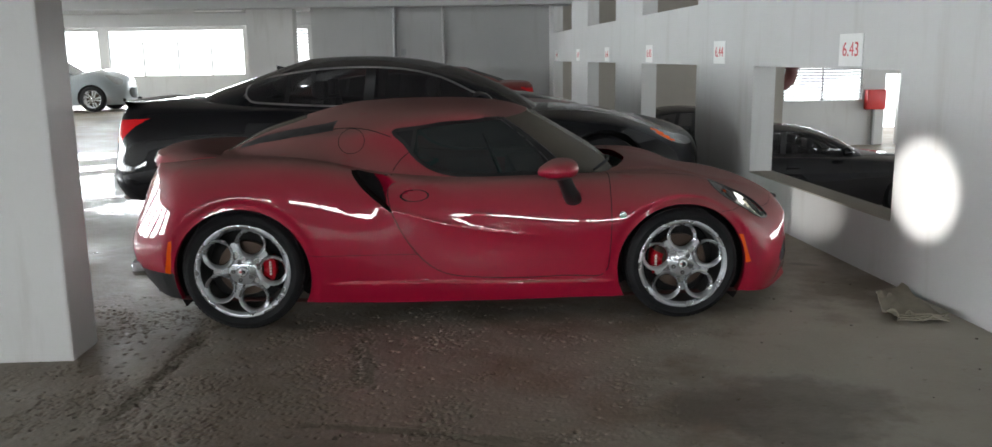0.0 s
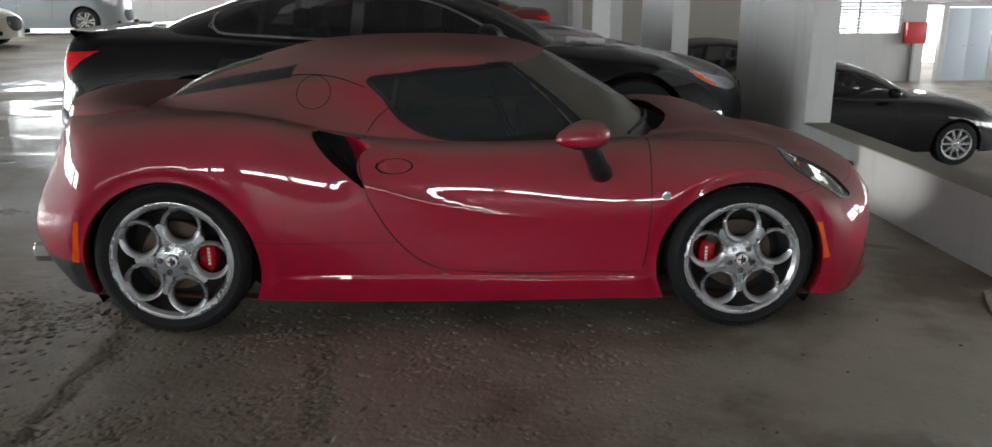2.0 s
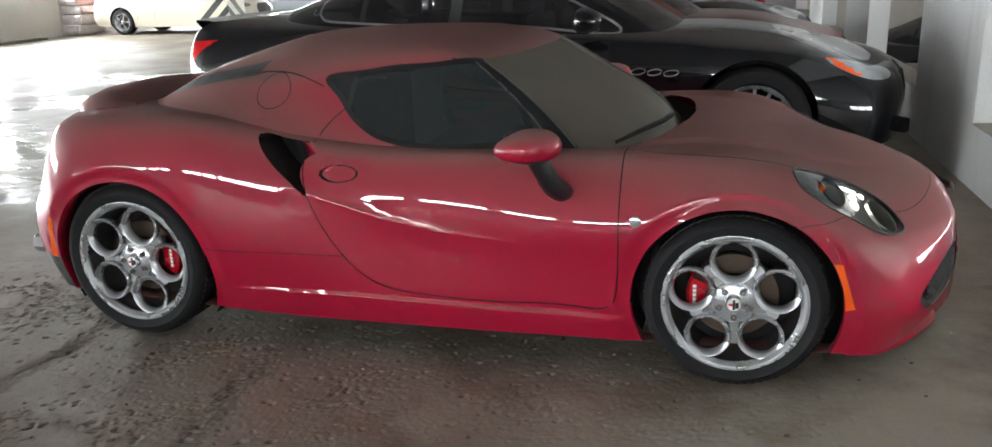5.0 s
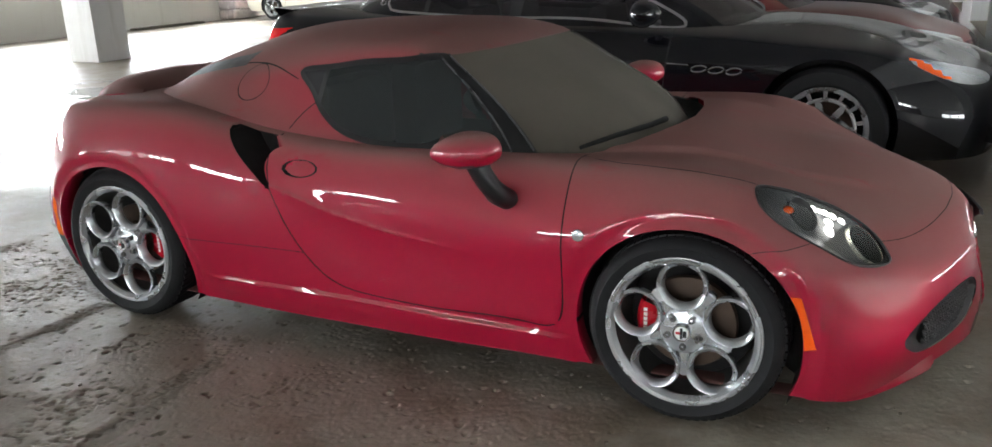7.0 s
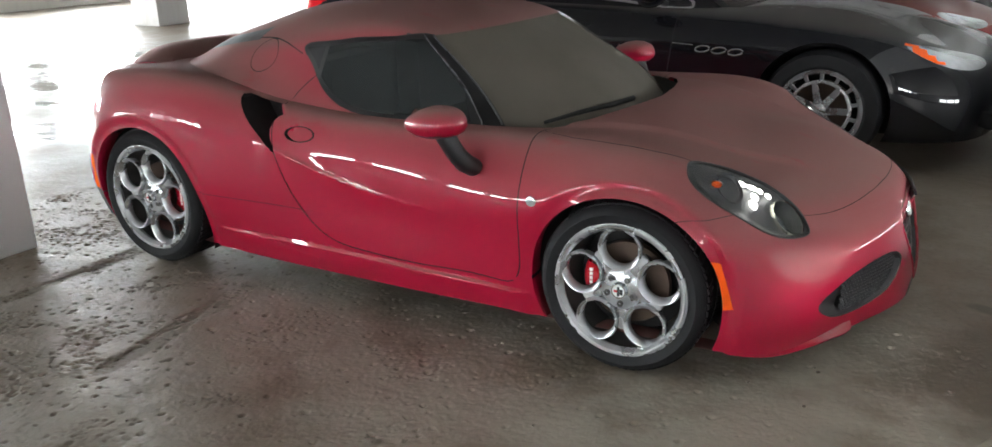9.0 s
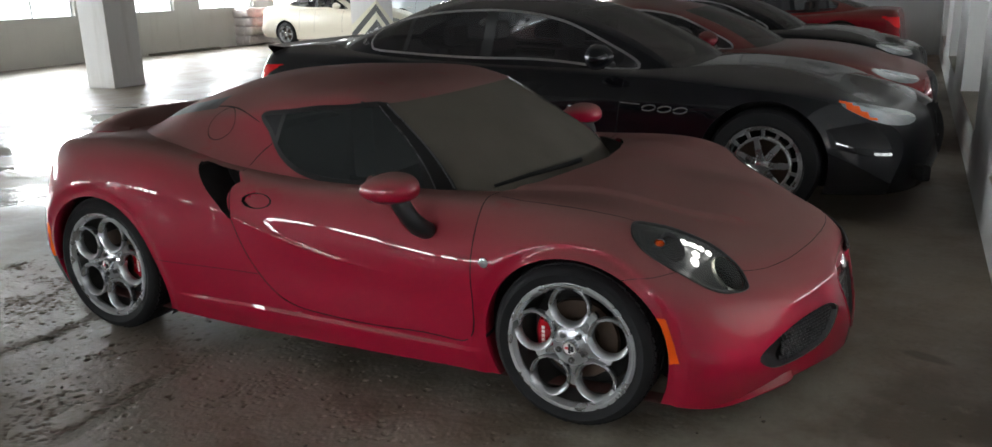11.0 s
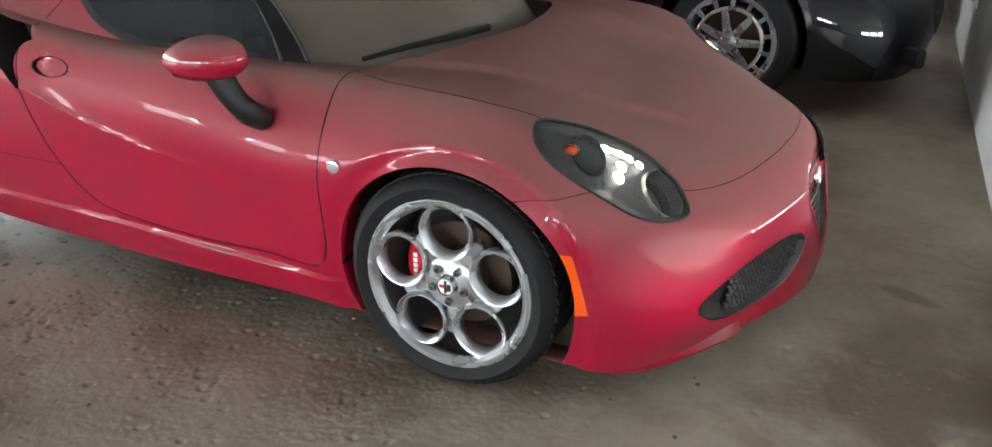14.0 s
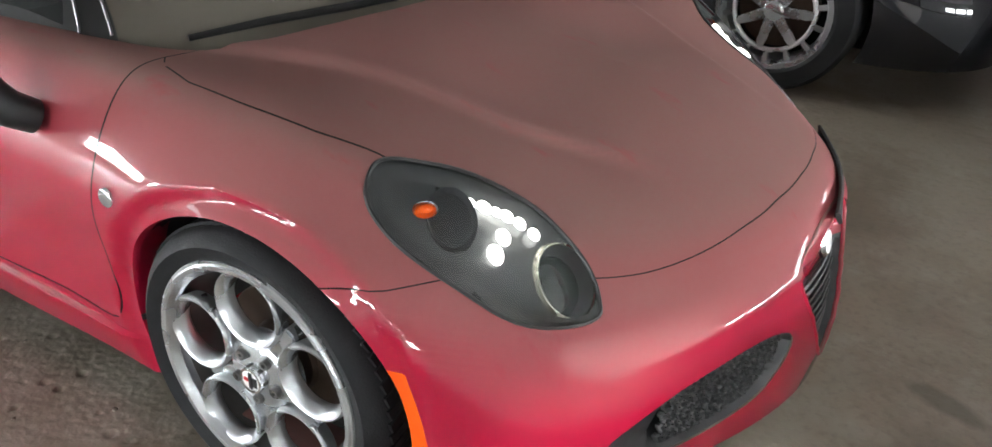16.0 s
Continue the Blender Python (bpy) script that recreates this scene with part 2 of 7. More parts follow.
def cut(bm, level):
    """Cuts the mesh along level(co, u, v) = 0."""
    lu, lv = bm.verts.layers.float["u"], bm.verts.layers.float["v"]
    val = {v: level(v.co, v[lu], v[lv]) for v in bm.verts}
    for v, f in val.items():
        if abs(f) < 2e-4:
            val[v] = 0.0
    for e in list(bm.edges):
        a, b = e.verts
        fa, fb = val[a], val[b]
        if fa * fb < 0:
            t = fa / (fa - fb)
            ua, va, ub, vb = a[lu], a[lv], b[lu], b[lv]
            _, nv = bmesh.utils.edge_split(e, a, t)
            nv[lu], nv[lv] = ua + t * (ub - ua), va + t * (vb - va)
            val[nv] = 0.0
    for f in list(bm.faces):
        zero = [v for v in f.verts if val[v] == 0.0]
        if len(zero) >= 2 and min(val[v] for v in f.verts) < 0 < max(val[v] for v in f.verts):
            done = False
            for i, a in enumerate(zero):
                for b in zero[i + 1 :]:
                    if not done and not any(b in e.verts for e in a.link_edges):
                        try:
                            bmesh.utils.face_split(f, a, b)
                            done = True
                        except ValueError:
                            pass


def inside(poly):
    """A level below 0 inside the closed outline of (a, b), its distance in metres."""
    p = np.array(poly, float)
    q = np.roll(p, -1, 0)
    d = q - p

    lo, hi = p.min(0), p.max(0)
    far = 0.3 * float((hi - lo).min())
    (a0, b0), (a1, b1) = (lo - far).tolist(), (hi + far).tolist()

    def level(a, b):
        if a < a0 or a > a1 or b < b0 or b > b1:
            return far
        w = np.array([a, b]) - p
        t = np.clip((w * d).sum(1) / (d * d).sum(1), 0, 1)
        near = np.sqrt((((w - d * t[:, None]) ** 2).sum(1)).min())
        up = (p[:, 1] <= b) != (q[:, 1] <= b)
        cross = p[:, 0] + (b - p[:, 1]) / np.where(d[:, 1] == 0, 1e-9, d[:, 1]) * d[:, 0]
        return -near if (up & (cross > a)).sum() % 2 else near

    return level


def smooth_ring(poly, n=60):
    """A smooth closed outline through a few points."""
    p = np.array(list(poly) * 3, float)
    s = np.r_[0, np.cumsum(np.linalg.norm(np.diff(p, axis=0), axis=1))]
    k = len(poly)
    return spline(s, p, np.linspace(s[k], s[2 * k], n, endpoint=False))


def near_line(points):
    """The distance to an open line of (a, b), as a function."""
    p = np.array(points, float)
    d = p[1:] - p[:-1]

    def dist(a, b):
        w = np.array([a, b]) - p[:-1]
        t = np.clip((w * d).sum(1) / (d * d).sum(1), 0, 1)
        return np.sqrt((((w - d * t[:, None]) ** 2).sum(1)).min())

    return dist


def both_sides(bm):
    """Adds the mirror image across y = 0."""
    geom = bm.verts[:] + bm.edges[:] + bm.faces[:]
    made = bmesh.ops.duplicate(bm, geom=geom)
    verts = [g for g in made["geom"] if isinstance(g, bmesh.types.BMVert)]
    for v in verts:
        v.co.y *= -1
    bmesh.ops.reverse_faces(bm, faces=[g for g in made["geom"] if isinstance(g, bmesh.types.BMFace)])
    bmesh.ops.remove_doubles(bm, verts=[v for v in bm.verts if abs(v.co.y) < 1e-5], dist=2e-5)
    bm.normal_update()


def split_parts(bm, sort, table, parent, relax=None):
    """Makes a part of each kind of face: sort(face) names it; table: name -> (material, part name, label). Smooth across the joints."""
    bm.normal_update()
    soft = {v: v.normal.copy() for v in bm.verts}
    if relax:
        near = [v for v in bm.verts if relax(v.co)]
        for _ in range(3):
            turned = {v: sum((soft[e.other_vert(v)] for e in v.link_edges), soft[v] * 2).normalized() for v in near}
            soft.update(turned)
    groups = {}
    for f in bm.faces:
        key = sort(f)
        if key:
            groups.setdefault(key, []).append(f)
    made = {}
    for key, faces in groups.items():
        material, name, label = table[key]
        index, places, normals, polys = {}, [], [], []
        for f in faces:
            poly = []
            for v in f.verts:
                if v not in index:
                    index[v] = len(places)
                    places.append(v.co[:])
                    normals.append(soft[v][:])
                poly.append(index[v])
            polys.append(poly)
        me = bpy.data.meshes.new(name)
        me.from_pydata(places, [], polys)
        me.materials.append(material)
        me.shade_smooth()
        me.normals_split_custom_set_from_vertices(normals)
        ob = new(name, me)
        ob.parent = parent
        made[key] = tagged(ob, label)
    return made


def step(a, b, x):
    t = min(1.0, max(0.0, (x - a) / (b - a)))
    return t * t * (3 - 2 * t)


def text_part(name, words, size, material, parent, m, label="", depth=0.001):
    cu = bpy.data.curves.new(name, "FONT")
    cu.body, cu.size, cu.extrude, cu.align_x, cu.align_y = words, size, depth, "CENTER", "CENTER"
    tmp = bpy.data.objects.new(name, cu)
    scene.collection.objects.link(tmp)
    me = bpy.data.meshes.new_from_object(tmp.evaluated_get(bpy.context.evaluated_depsgraph_get()))
    bpy.data.objects.remove(tmp)
    bpy.data.curves.remove(cu)
    me.materials.clear()
    me.materials.append(material)
    ob = new(name, me)
    ob.parent, ob.matrix_basis = parent, m
    return tagged(ob, label)

# ---- materials ----
def concrete_floor(name):
    """Worn concrete, grey-brown with grime, damp in places, with swarms of chipped pits and scraped ridges."""
    k = Mat(name)
    big, mid, fine = k.noise(0.28, 6, 0.62), k.noise(1.2, 7, 0.66), k.noise(38, 5, 0.6)
    base = k.mix(k.ramp(big, [(0.36, 0.0), (0.62, 1.0)]), (0.262, 0.208, 0.154), (0.315, 0.282, 0.234))
    base = k.mix(k.ramp(mid, [(0.46, 0.0), (0.60, 0.75)]), base, (0.165, 0.122, 0.082))
    base = k.mix(k.ramp(k.noise(0.62, 5, 0.6), [(0.56, 0.0), (0.66, 0.6)]), base, (0.11, 0.088, 0.062))
    base = k.mix(k.ramp(k.noise(4.3, 6, 0.72), [(0.56, 0.0), (0.70, 0.55)]), base, (0.35, 0.315, 0.255))
    base = k.mix(k.ramp(fine, [(0.3, 0.3), (0.5, 0.0)]), base, (0.09, 0.07, 0.052))

    # paler patches: light on the near floor and by the nose, put into colour
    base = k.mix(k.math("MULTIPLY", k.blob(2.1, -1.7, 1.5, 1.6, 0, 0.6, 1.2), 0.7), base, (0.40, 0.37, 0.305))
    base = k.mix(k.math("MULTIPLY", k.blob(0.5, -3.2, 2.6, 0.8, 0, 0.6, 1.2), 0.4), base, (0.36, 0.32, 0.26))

    across = k.n.new("ShaderNodeSeparateXYZ")
    k.l.new(k.coords.outputs["Object"], across.inputs[0])
    worn = k.ramp(k.math("MULTIPLY", k.math("ADD", across.outputs[0], 1.0), 0.3), [(0.2, 1.0), (0.7, 0.3)])
    ridges = k.blob(-0.5, -1.38, 0.06, 0.45, 6, 1.0, 5)
    for spot in ((-1.42, -1.5, 0.05, 0.75, -4), (0.35, -2.55, 0.04, 0.5, 62), (-0.2, -2.3, 0.035, 0.6, 75)):
        ridges = k.math("MAXIMUM", ridges, k.blob(*spot, 1.0, 5))
    grime = k.blob(1.25, -2.2, 0.5, 0.45, 20, 0.6, 2.2)
    for spot in ((-0.9, -2.6, 0.7, 0.35, 10), (2.33, 0.24, 0.13, 0.045, -22)):
        grime = k.math("MAXIMUM", grime, k.blob(*spot, 0.6, 2.0))
    base = k.mix(k.math("MULTIPLY", worn, 0.32), base, (0.105, 0.086, 0.066))
    base = k.mix(k.math("MULTIPLY", ridges, 0.4), base, (0.06, 0.047, 0.035))
    base = k.mix(k.math("MULTIPLY", grime, 0.55), base, (0.07, 0.056, 0.042))
    puddle = k.math("MULTIPLY", k.blob(-5.5, 4.5, 3.6, 5.5, 0, 0.5, 0.7), k.ramp(k.noise(0.55, 6, 0.6, stretch=(0.7, 1.3, 1.0)), [(0.47, 0.0), (0.53, 1.0)]))
    base = k.mix(k.math("MULTIPLY", puddle, 0.55), base, (0.07, 0.06, 0.05))
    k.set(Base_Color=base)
    damp = k.mix(worn, (0.55, 0.55, 0.55), k.ramp(k.noise(0.8, 5, 0.6), [(0.40, 0.36), (0.62, 0.54)]))
    rough = k.mix(k.ramp(fine, [(0.35, 0.0), (0.8, 0.4)]), damp, (0.62, 0.62, 0.62))
    k.set(Roughness=k.mix(puddle, k.mix(ridges, rough, (0.75, 0.75, 0.75)), (0.07, 0.07, 0.07)))
    relief = k.math("ADD", k.math("MULTIPLY", fine, 0.10), k.math("MULTIPLY", k.noise(7, 5, 0.6), 0.32))
    h = k.math("SUBTRACT", relief, k.math("MULTIPLY", ridges, 0.05))
    k.bump(k.math("MULTIPLY", h, k.math("SUBTRACT", 1.0, k.math("MULTIPLY", puddle, 0.85))), 1.0, 0.022)
    return k.m


def plaster(name, color, dirt=(0.30, 0.27, 0.23), amount=0.35, rough=0.75):
    k = Mat(name)
    big, fine = k.noise(0.9, 6, 0.6), k.noise(40, 4, 0.6)
    streak = k.noise(1.6, 5, 0.6, stretch=(3.0, 3.0, 0.35))
    c = k.mix(k.ramp(big, [(0.3, 0.0), (0.75, 0.5)]), color, tuple(v * 0.85 for v in color))
    c = k.mix(k.ramp(streak, [(0.55, 0.0), (0.8, amount)]), c, dirt)
    k.set(Base_Color=c, Roughness=rough)
    k.bump(k.math("ADD", fine, k.math("MULTIPLY", k.noise(6, 4), 1.5)), 0.18, 0.008)
    return k.m


FLOOR = concrete_floor("worn_concrete")
WALL = plaster("painted_wall", (0.57, 0.57, 0.56))
WALL_BACK = plaster("bare_grey_wall", (0.26, 0.255, 0.245))
WALL_DARK = plaster("grey_painted_wall", (0.45, 0.45, 0.44))
COLUMN = plaster("column_paint", (0.60, 0.59, 0.575), amount=0.45)
CEIL = plaster("ceiling_paint", (0.52, 0.52, 0.51), amount=0.2)
SILL = plaster("dusty_sill", (0.34, 0.31, 0.26), amount=0.6)
RED = car_paint("red_car_paint", (0.31, 0.003, 0.027), dust=(0.186, 0.125, 0.109), amount=0.93, film=0.01, rough=0.40, low=0.16, high=0.90, coat=0.9)
BLACK_PAINT = car_paint("black_car_paint", (0.004, 0.004, 0.006), dust=(0.14, 0.118, 0.105), amount=0.42, film=0.0, rough=0.35, low=0.80, high=1.0, coat=1.0)
MAROON = car_paint("dark_red_car_paint", (0.12, 0.006, 0.012), amount=0.4, film=0.0, low=0.25)
BRIGHT_RED = car_paint("bright_red_car_paint", (0.17, 0.006, 0.012), amount=0.35, film=0.0, low=0.3)
SILVER = car_paint("silver_car_paint", (0.25, 0.275, 0.29), amount=0.2, film=0.0, rough=0.25, low=0.3)
BEIGE = car_paint("champagne_car_paint", (0.62, 0.58, 0.48), amount=0.2, film=0.0, rough=0.2, low=0.3)
TRIM = plain("black_trim", (0.012, 0.012, 0.013), 0.38)
GAP = plain("panel_gap", (0.006, 0.005, 0.005), 0.9)
RUBBER = plain("tyre_rubber", (0.010, 0.010, 0.011), 0.7, bump=0.25, scale=30, spec=0.25)
ALLOY = plain("alloy_silver", (0.54, 0.55, 0.565), 0.28, 0.84, var=0.03, scale=6)
ALLOY_DARK = plain("dark_alloy_grey", (0.13, 0.125, 0.12), 0.5, 0.7, var=0.3)
CHROME = plain("chrome", (0.8, 0.8, 0.82), 0.1, 1.0, var=0.03)
DISC = plain("rusty_brake_disc", (0.075, 0.05, 0.036), 0.5, 0.6, var=0.35, scale=25)
CALIPER = plain("red_caliper", (0.42, 0.006, 0.016), 0.25)
ORANGE = plain("amber_lens", (0.82, 0.095, 0.006), 0.15)
WHITE = plain("white_paint", (0.8, 0.8, 0.78), 0.5, var=0.04)
LETTER_RED = plain("red_lettering", (0.55, 0.02, 0.03), 0.5, var=0.05)
MESH_BLACK = plain("black_plastic", (0.02, 0.02, 0.021), 0.55)
GLASS_WIND = glass_mat("dusty_windscreen", (0.4, 0.4, 0.36), dust=0.84, dust_color=(0.160, 0.143, 0.118), rough=0.12)
GLASS_SIDE = glass_mat("dark_side_glass", (0.2, 0.21, 0.21), dust=0.4, dust_color=(0.075, 0.084, 0.084), rough=0.04)
GLASS_DARK = glass_mat("tinted_car_glass", (0.45, 0.46, 0.47), dust=0.16, dust_color=(0.10, 0.092, 0.10))
LENS = glass_mat("clear_lens", (0.95, 0.96, 0.95), dust=0.03)
RED_LENS = plain("red_tail_lens", (0.6, 0.01, 0.015), 0.12)
CABIN = plain("dark_cabin_lining", (0.03, 0.03, 0.03), 0.8)
PIPE = plain("dark_red_pipe_paint", (0.10, 0.026, 0.023), 0.6)
GREY_METAL = plain("grey_painted_metal", (0.35, 0.36, 0.36), 0.45)

# ---- the car park ----
def structure(name, bm, material, label="", smooth=False):
    ob = new(name, mesh_of(name, bm, material, smooth))
    return tagged(ob, label, kind="structure")


def wall_with_openings(name, axis, at, thick, a0, a1, z0, z1, holes, material, label):
    """A wall along x or y with real openings: holes of (a0, a1, z0, z1)."""
    bm = bmesh.new()
    cuts_a = sorted({a0, a1, *(h[0] for h in holes), *(h[1] for h in holes)})
    cuts_z = sorted({z0, z1, *(h[2] for h in holes), *(h[3] for h in holes)})
    solid = {}
    for i in range(len(cuts_a) - 1):
        for j in range(len(cuts_z) - 1):
            ca, cz = (cuts_a[i] + cuts_a[i + 1]) / 2, (cuts_z[j] + cuts_z[j + 1]) / 2
            solid[i, j] = not any(h[0] < ca < h[1] and h[2] < cz < h[3] for h in holes)
    def at_point(a, z, d):
        return (at + d, a, z) if axis == "y" else (a, at + d, z)
    def quad(*pts):
        bm.faces.new([bm.verts.new(p) for p in pts])
    for (i, j), full in solid.items():
        if not full:
            continue
        a, b, c, d = cuts_a[i], cuts_a[i + 1], cuts_z[j], cuts_z[j + 1]
        for side in (0, thick):
            quad(at_point(a, c, side), at_point(b, c, side), at_point(b, d, side), at_point(a, d, side))
        for di, dj, p, q in ((-1, 0, (a, c), (a, d)), (1, 0, (b, c), (b, d)), (0, -1, (a, c), (b, c)), (0, 1, (a, d), (b, d))):
            if not solid.get((i + di, j + dj), False):
                quad(at_point(*p, 0), at_point(*q, 0), at_point(*q, thick), at_point(*p, thick))
    bmesh.ops.remove_doubles(bm, verts=bm.verts, dist=1e-5)
    bmesh.ops.recalc_face_normals(bm, faces=bm.faces)
    return structure(name, bm, material, label)


CEIL_Z = 2.75
# the dividing wall runs a little aslant to the parked cars
WALL_LEAN = 0.037
wall_x = lambda y: 2.645 - WALL_LEAN * y
WALL_PLACE = pose(wall_x(0), 0, 0, 0, 0, math.degrees(math.atan(WALL_LEAN)))


def prism_bm(outline, z0, z1):
    """A slab over an outline of (x, y)."""
    bm = bmesh.new()
    low, high = [bm.verts.new((x, y, z0)) for x, y in outline], [bm.verts.new((x, y, z1)) for x, y in outline]
    bm.faces.new(low), bm.faces.new(high)
    for k in range(len(low)):
        j = (k + 1) % len(low)
        bm.faces.new([low[k], low[j], high[j], high[k]])
    bmesh.ops.recalc_face_normals(bm, faces=bm.faces)
    return bm


def soft_noise(rng, shape, step_m, size, aspect=1.0, turn=0.0):
    """A smooth random field, spread 1, with features of that size in metres, drawn out along a direction."""
    fy, fx = np.meshgrid(np.fft.fftfreq(shape[0], step_m), np.fft.fftfreq(shape[1], step_m), indexing="ij")
    c, sn = math.cos(turn), math.sin(turn)
    along, across = fx * c + fy * sn, -fx * sn + fy * c
    band = np.exp(-(((along * aspect) ** 2 + across ** 2) * size * size * 4.0))
    field = np.fft.ifft2(np.fft.fft2(rng.standard_normal(shape)) * band).real
    return field / field.std()


def pitted_floor():
    """The floor slab; where the camera passes it has chips, eroded swarms and two long chipped edges cut into it."""
    rng = np.random.default_rng(11)
    x0, x1, y0, y1, st = -2.7, 2.36, -4.0, -0.1, 0.0054
    nx, ny = int((x1 - x0) / st), int((y1 - y0) / st)
    xs, ys = np.linspace(x0, x1, nx), np.linspace(y0, y1, ny)
    gx, gy = np.meshgrid(xs, ys)
    worn = np.clip((1.3 - gx) / 1.9, 0.12, 1.0)
    swarm = 1 / (1 + np.exp(-(soft_noise(rng, gx.shape, st, 0.16, 1.6, 0.5) - 0.85 + 0.5 * (worn - 0.6)) * 5.0))
    h = -0.0012 * np.clip(soft_noise(rng, gx.shape, st, 0.12), 0, 3)
    rough = soft_noise(rng, gx.shape, st, 0.0075, 1.8, 0.45)
    h -= 0.0058 * swarm * worn * np.clip(rough - 0.55, 0, 1.2)
    h -= 0.0004 * soft_noise(rng, gx.shape, st, 0.008)
    for ex, ey, far, lean, wide in ((-0.52, -1.36, 0.36, 0.10, 0.032), (-1.42, -1.45, 0.75, 0.02, 0.036), (0.32, -2.55, 0.35, 1.6, 0.03)):
        off = (gx - ex) - lean * (gy - ey) * -1 + 0.02 * soft_noise(rng, gx.shape, st, 0.10)
        fade = np.exp(-np.clip(np.abs(gy - ey) / far - 0.7, 0, 9) ** 2 * 6)
        inside_band = np.exp(-(off / wide) ** 2) * fade
        h -= 0.006 * inside_band * (0.55 + 0.45 * np.clip(rough, -1, 2))
    count, placed = 6500, 0
    for px, py, pick, r, flat, turn, deep in zip(rng.uniform(x0, x1, count * 3), rng.uniform(y0, y1, count * 3), rng.uniform(0, 1, count * 3), rng.uniform(0, 1, count * 3) ** 2.2, rng.uniform(0.45, 1.0, count * 3), rng.normal(0.5, 0.7, count * 3), rng.uniform(0.6, 1.0, count * 3)):
        i, j = int((px - x0) / st), int((py - y0) / st)
        if pick > worn[min(j, ny - 1), min(i, nx - 1)] * (0.24 + 0.9 * swarm[min(j, ny - 1), min(i, nx - 1)]):
            continue
        rad = 0.0048 + 0.0085 * r
        n = int(rad / st) + 2
        ia, ib, ja, jb = max(0, i - n), min(nx, i + n + 1), max(0, j - n), min(ny, j + n + 1)
        dx, dy = gx[ja:jb, ia:ib] - px, gy[ja:jb, ia:ib] - py
        c, sn = math.cos(turn), math.sin(turn)
        q = np.hypot(dx * c + dy * sn, (-dx * sn + dy * c) / flat) / rad
        h[ja:jb, ia:ib] -= deep * (0.0035 + 0.6 * rad) * np.clip(1.25 - q, 0, 1) ** 0.6
        placed += 1
        if placed >= count:
            break
    edge = np.minimum(np.minimum(gx - x0, x1 - gx), np.minimum(gy - y0, y1 - gy))
    off_column = np.maximum(np.maximum(-2.64 - gx, gx + 1.90), np.maximum(-1.36 - gy, gy + 1.03))
    h = np.minimum(h, 0.0) * np.clip(edge / 0.06, 0, 1) * np.clip(off_column / 0.02, 0, 1)
    verts = np.stack([gx, gy, np.maximum(h, -0.016)], -1).reshape(-1, 3)
    a = (np.arange(ny - 1)[:, None] * nx + np.arange(nx - 1)[None, :]).reshape(-1)
    faces = np.stack([a, a + 1, a + nx + 1, a + nx], -1).tolist()
    outer = [(-16.3, -19), (wall_x(-19) + 0.1, -19), (wall_x(26.3) + 0.1, 26.3), (-16.3, 26.3)]
    inner = [0, nx - 1, ny * nx - 1, (ny - 1) * nx]
    rows = verts.tolist()
    top = len(rows)
    rows += [(x, y, 0.0) for x, y in outer]
    for k in range(4):
        faces.append([top + k, top + (k + 1) % 4, inner[(k + 1) % 4], inner[k]])
    low = len(rows)
    rows += [(x, y, z) for z in (0.0, -0.25) for x, y in outer]
    for k in range(4):
        faces.append([low + k, low + 4 + k, low + 4 + (k + 1) % 4, low + (k + 1) % 4])
    faces.append([low + 7, low + 6, low + 5, low + 4])
    me = bpy.data.meshes.new("floor")
    me.from_pydata(rows, [], faces)
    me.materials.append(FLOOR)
    me.shade_smooth()
    flat_from = (nx - 1) * (ny - 1)
    for k in range(flat_from, len(me.polygons)):
        me.polygons[k].use_smooth = False
    return tagged(new("floor", me), "worn brown concrete car park floor, pitted and damp", kind="structure")


pitted_floor()
structure("floor_lower", prism_bm([(wall_x(-19) + 0.1, -19), (18, -19), (18, 26.3), (wall_x(26.3) + 0.1, 26.3)], -1.6, -1.35), FLOOR, "concrete floor of the half-level below")
structure("ceiling", box_bm(-16.3, 18, -19, 26.3, CEIL_Z, CEIL_Z + 0.25), CEIL, "white painted concrete ceiling slab")

BAYS = [(-0.265, 2.13), (3.75, 6.12), (7.73, 10.0), (11.68, 14.05)]
holes = [(a, b, 0.39, 1.315) for a, b in BAYS] + [(a, b, 1.93, 2.5) for a, b in BAYS[1:]]
# two more openings out of view, added to pass light onto the near floor
holes += [(-4.3, -1.9, 0.39, 1.315), (-8.3, -5.9, 0.39, 1.315)]
wall_with_openings("wall_east", "y", 0.0, 0.2, -19.5, 15.9, -1.35, CEIL_Z, holes, WALL, "white painted wall with rectangular openings between the half-levels").matrix_basis = WALL_PLACE
for n, (a, b) in enumerate(BAYS):
    structure(f"window_sill_{n + 1}", box_bm(-0.004, 0.204, a + 0.003, b - 0.003, 0.386, 0.396), SILL, "dusty concrete sill of a wall opening").matrix_basis = WALL_PLACE
structure("wall_north", box_bm(-3.27, wall_x(14.75) + 0.02, 14.75, 14.95, 0, CEIL_Z), WALL_DARK, "grey painted end wall")
holes = [(-16.0, -12.44, 0.93, 2.5), (-12.13, -7.45, 0.93, 2.5), (-7.1, -5.2, 0.93, 2.5)]
wall_with_openings("wall_far", "x", 26.0, 0.2, -16.3, -3.07, 0, CEIL_Z, holes, WALL, "far wall with a bright window band")
structure("wall_far_return", box_bm(-3.26, -3.07, 14.95, 26.0, 0, CEIL_Z), WALL_DARK, "grey return wall")
holes = [(y, y + 2.1, 1.05, 2.45) for y in np.arange(-18.5, 23.5, 3.0)]
wall_with_openings("wall_west", "y", -16.2, 0.2, -19, 26, 0, CEIL_Z, [tuple(map(float, h)) for h in holes], plaster("parapet_paint", (0.5, 0.49, 0.45)), "low parapet wall below a bright window band")
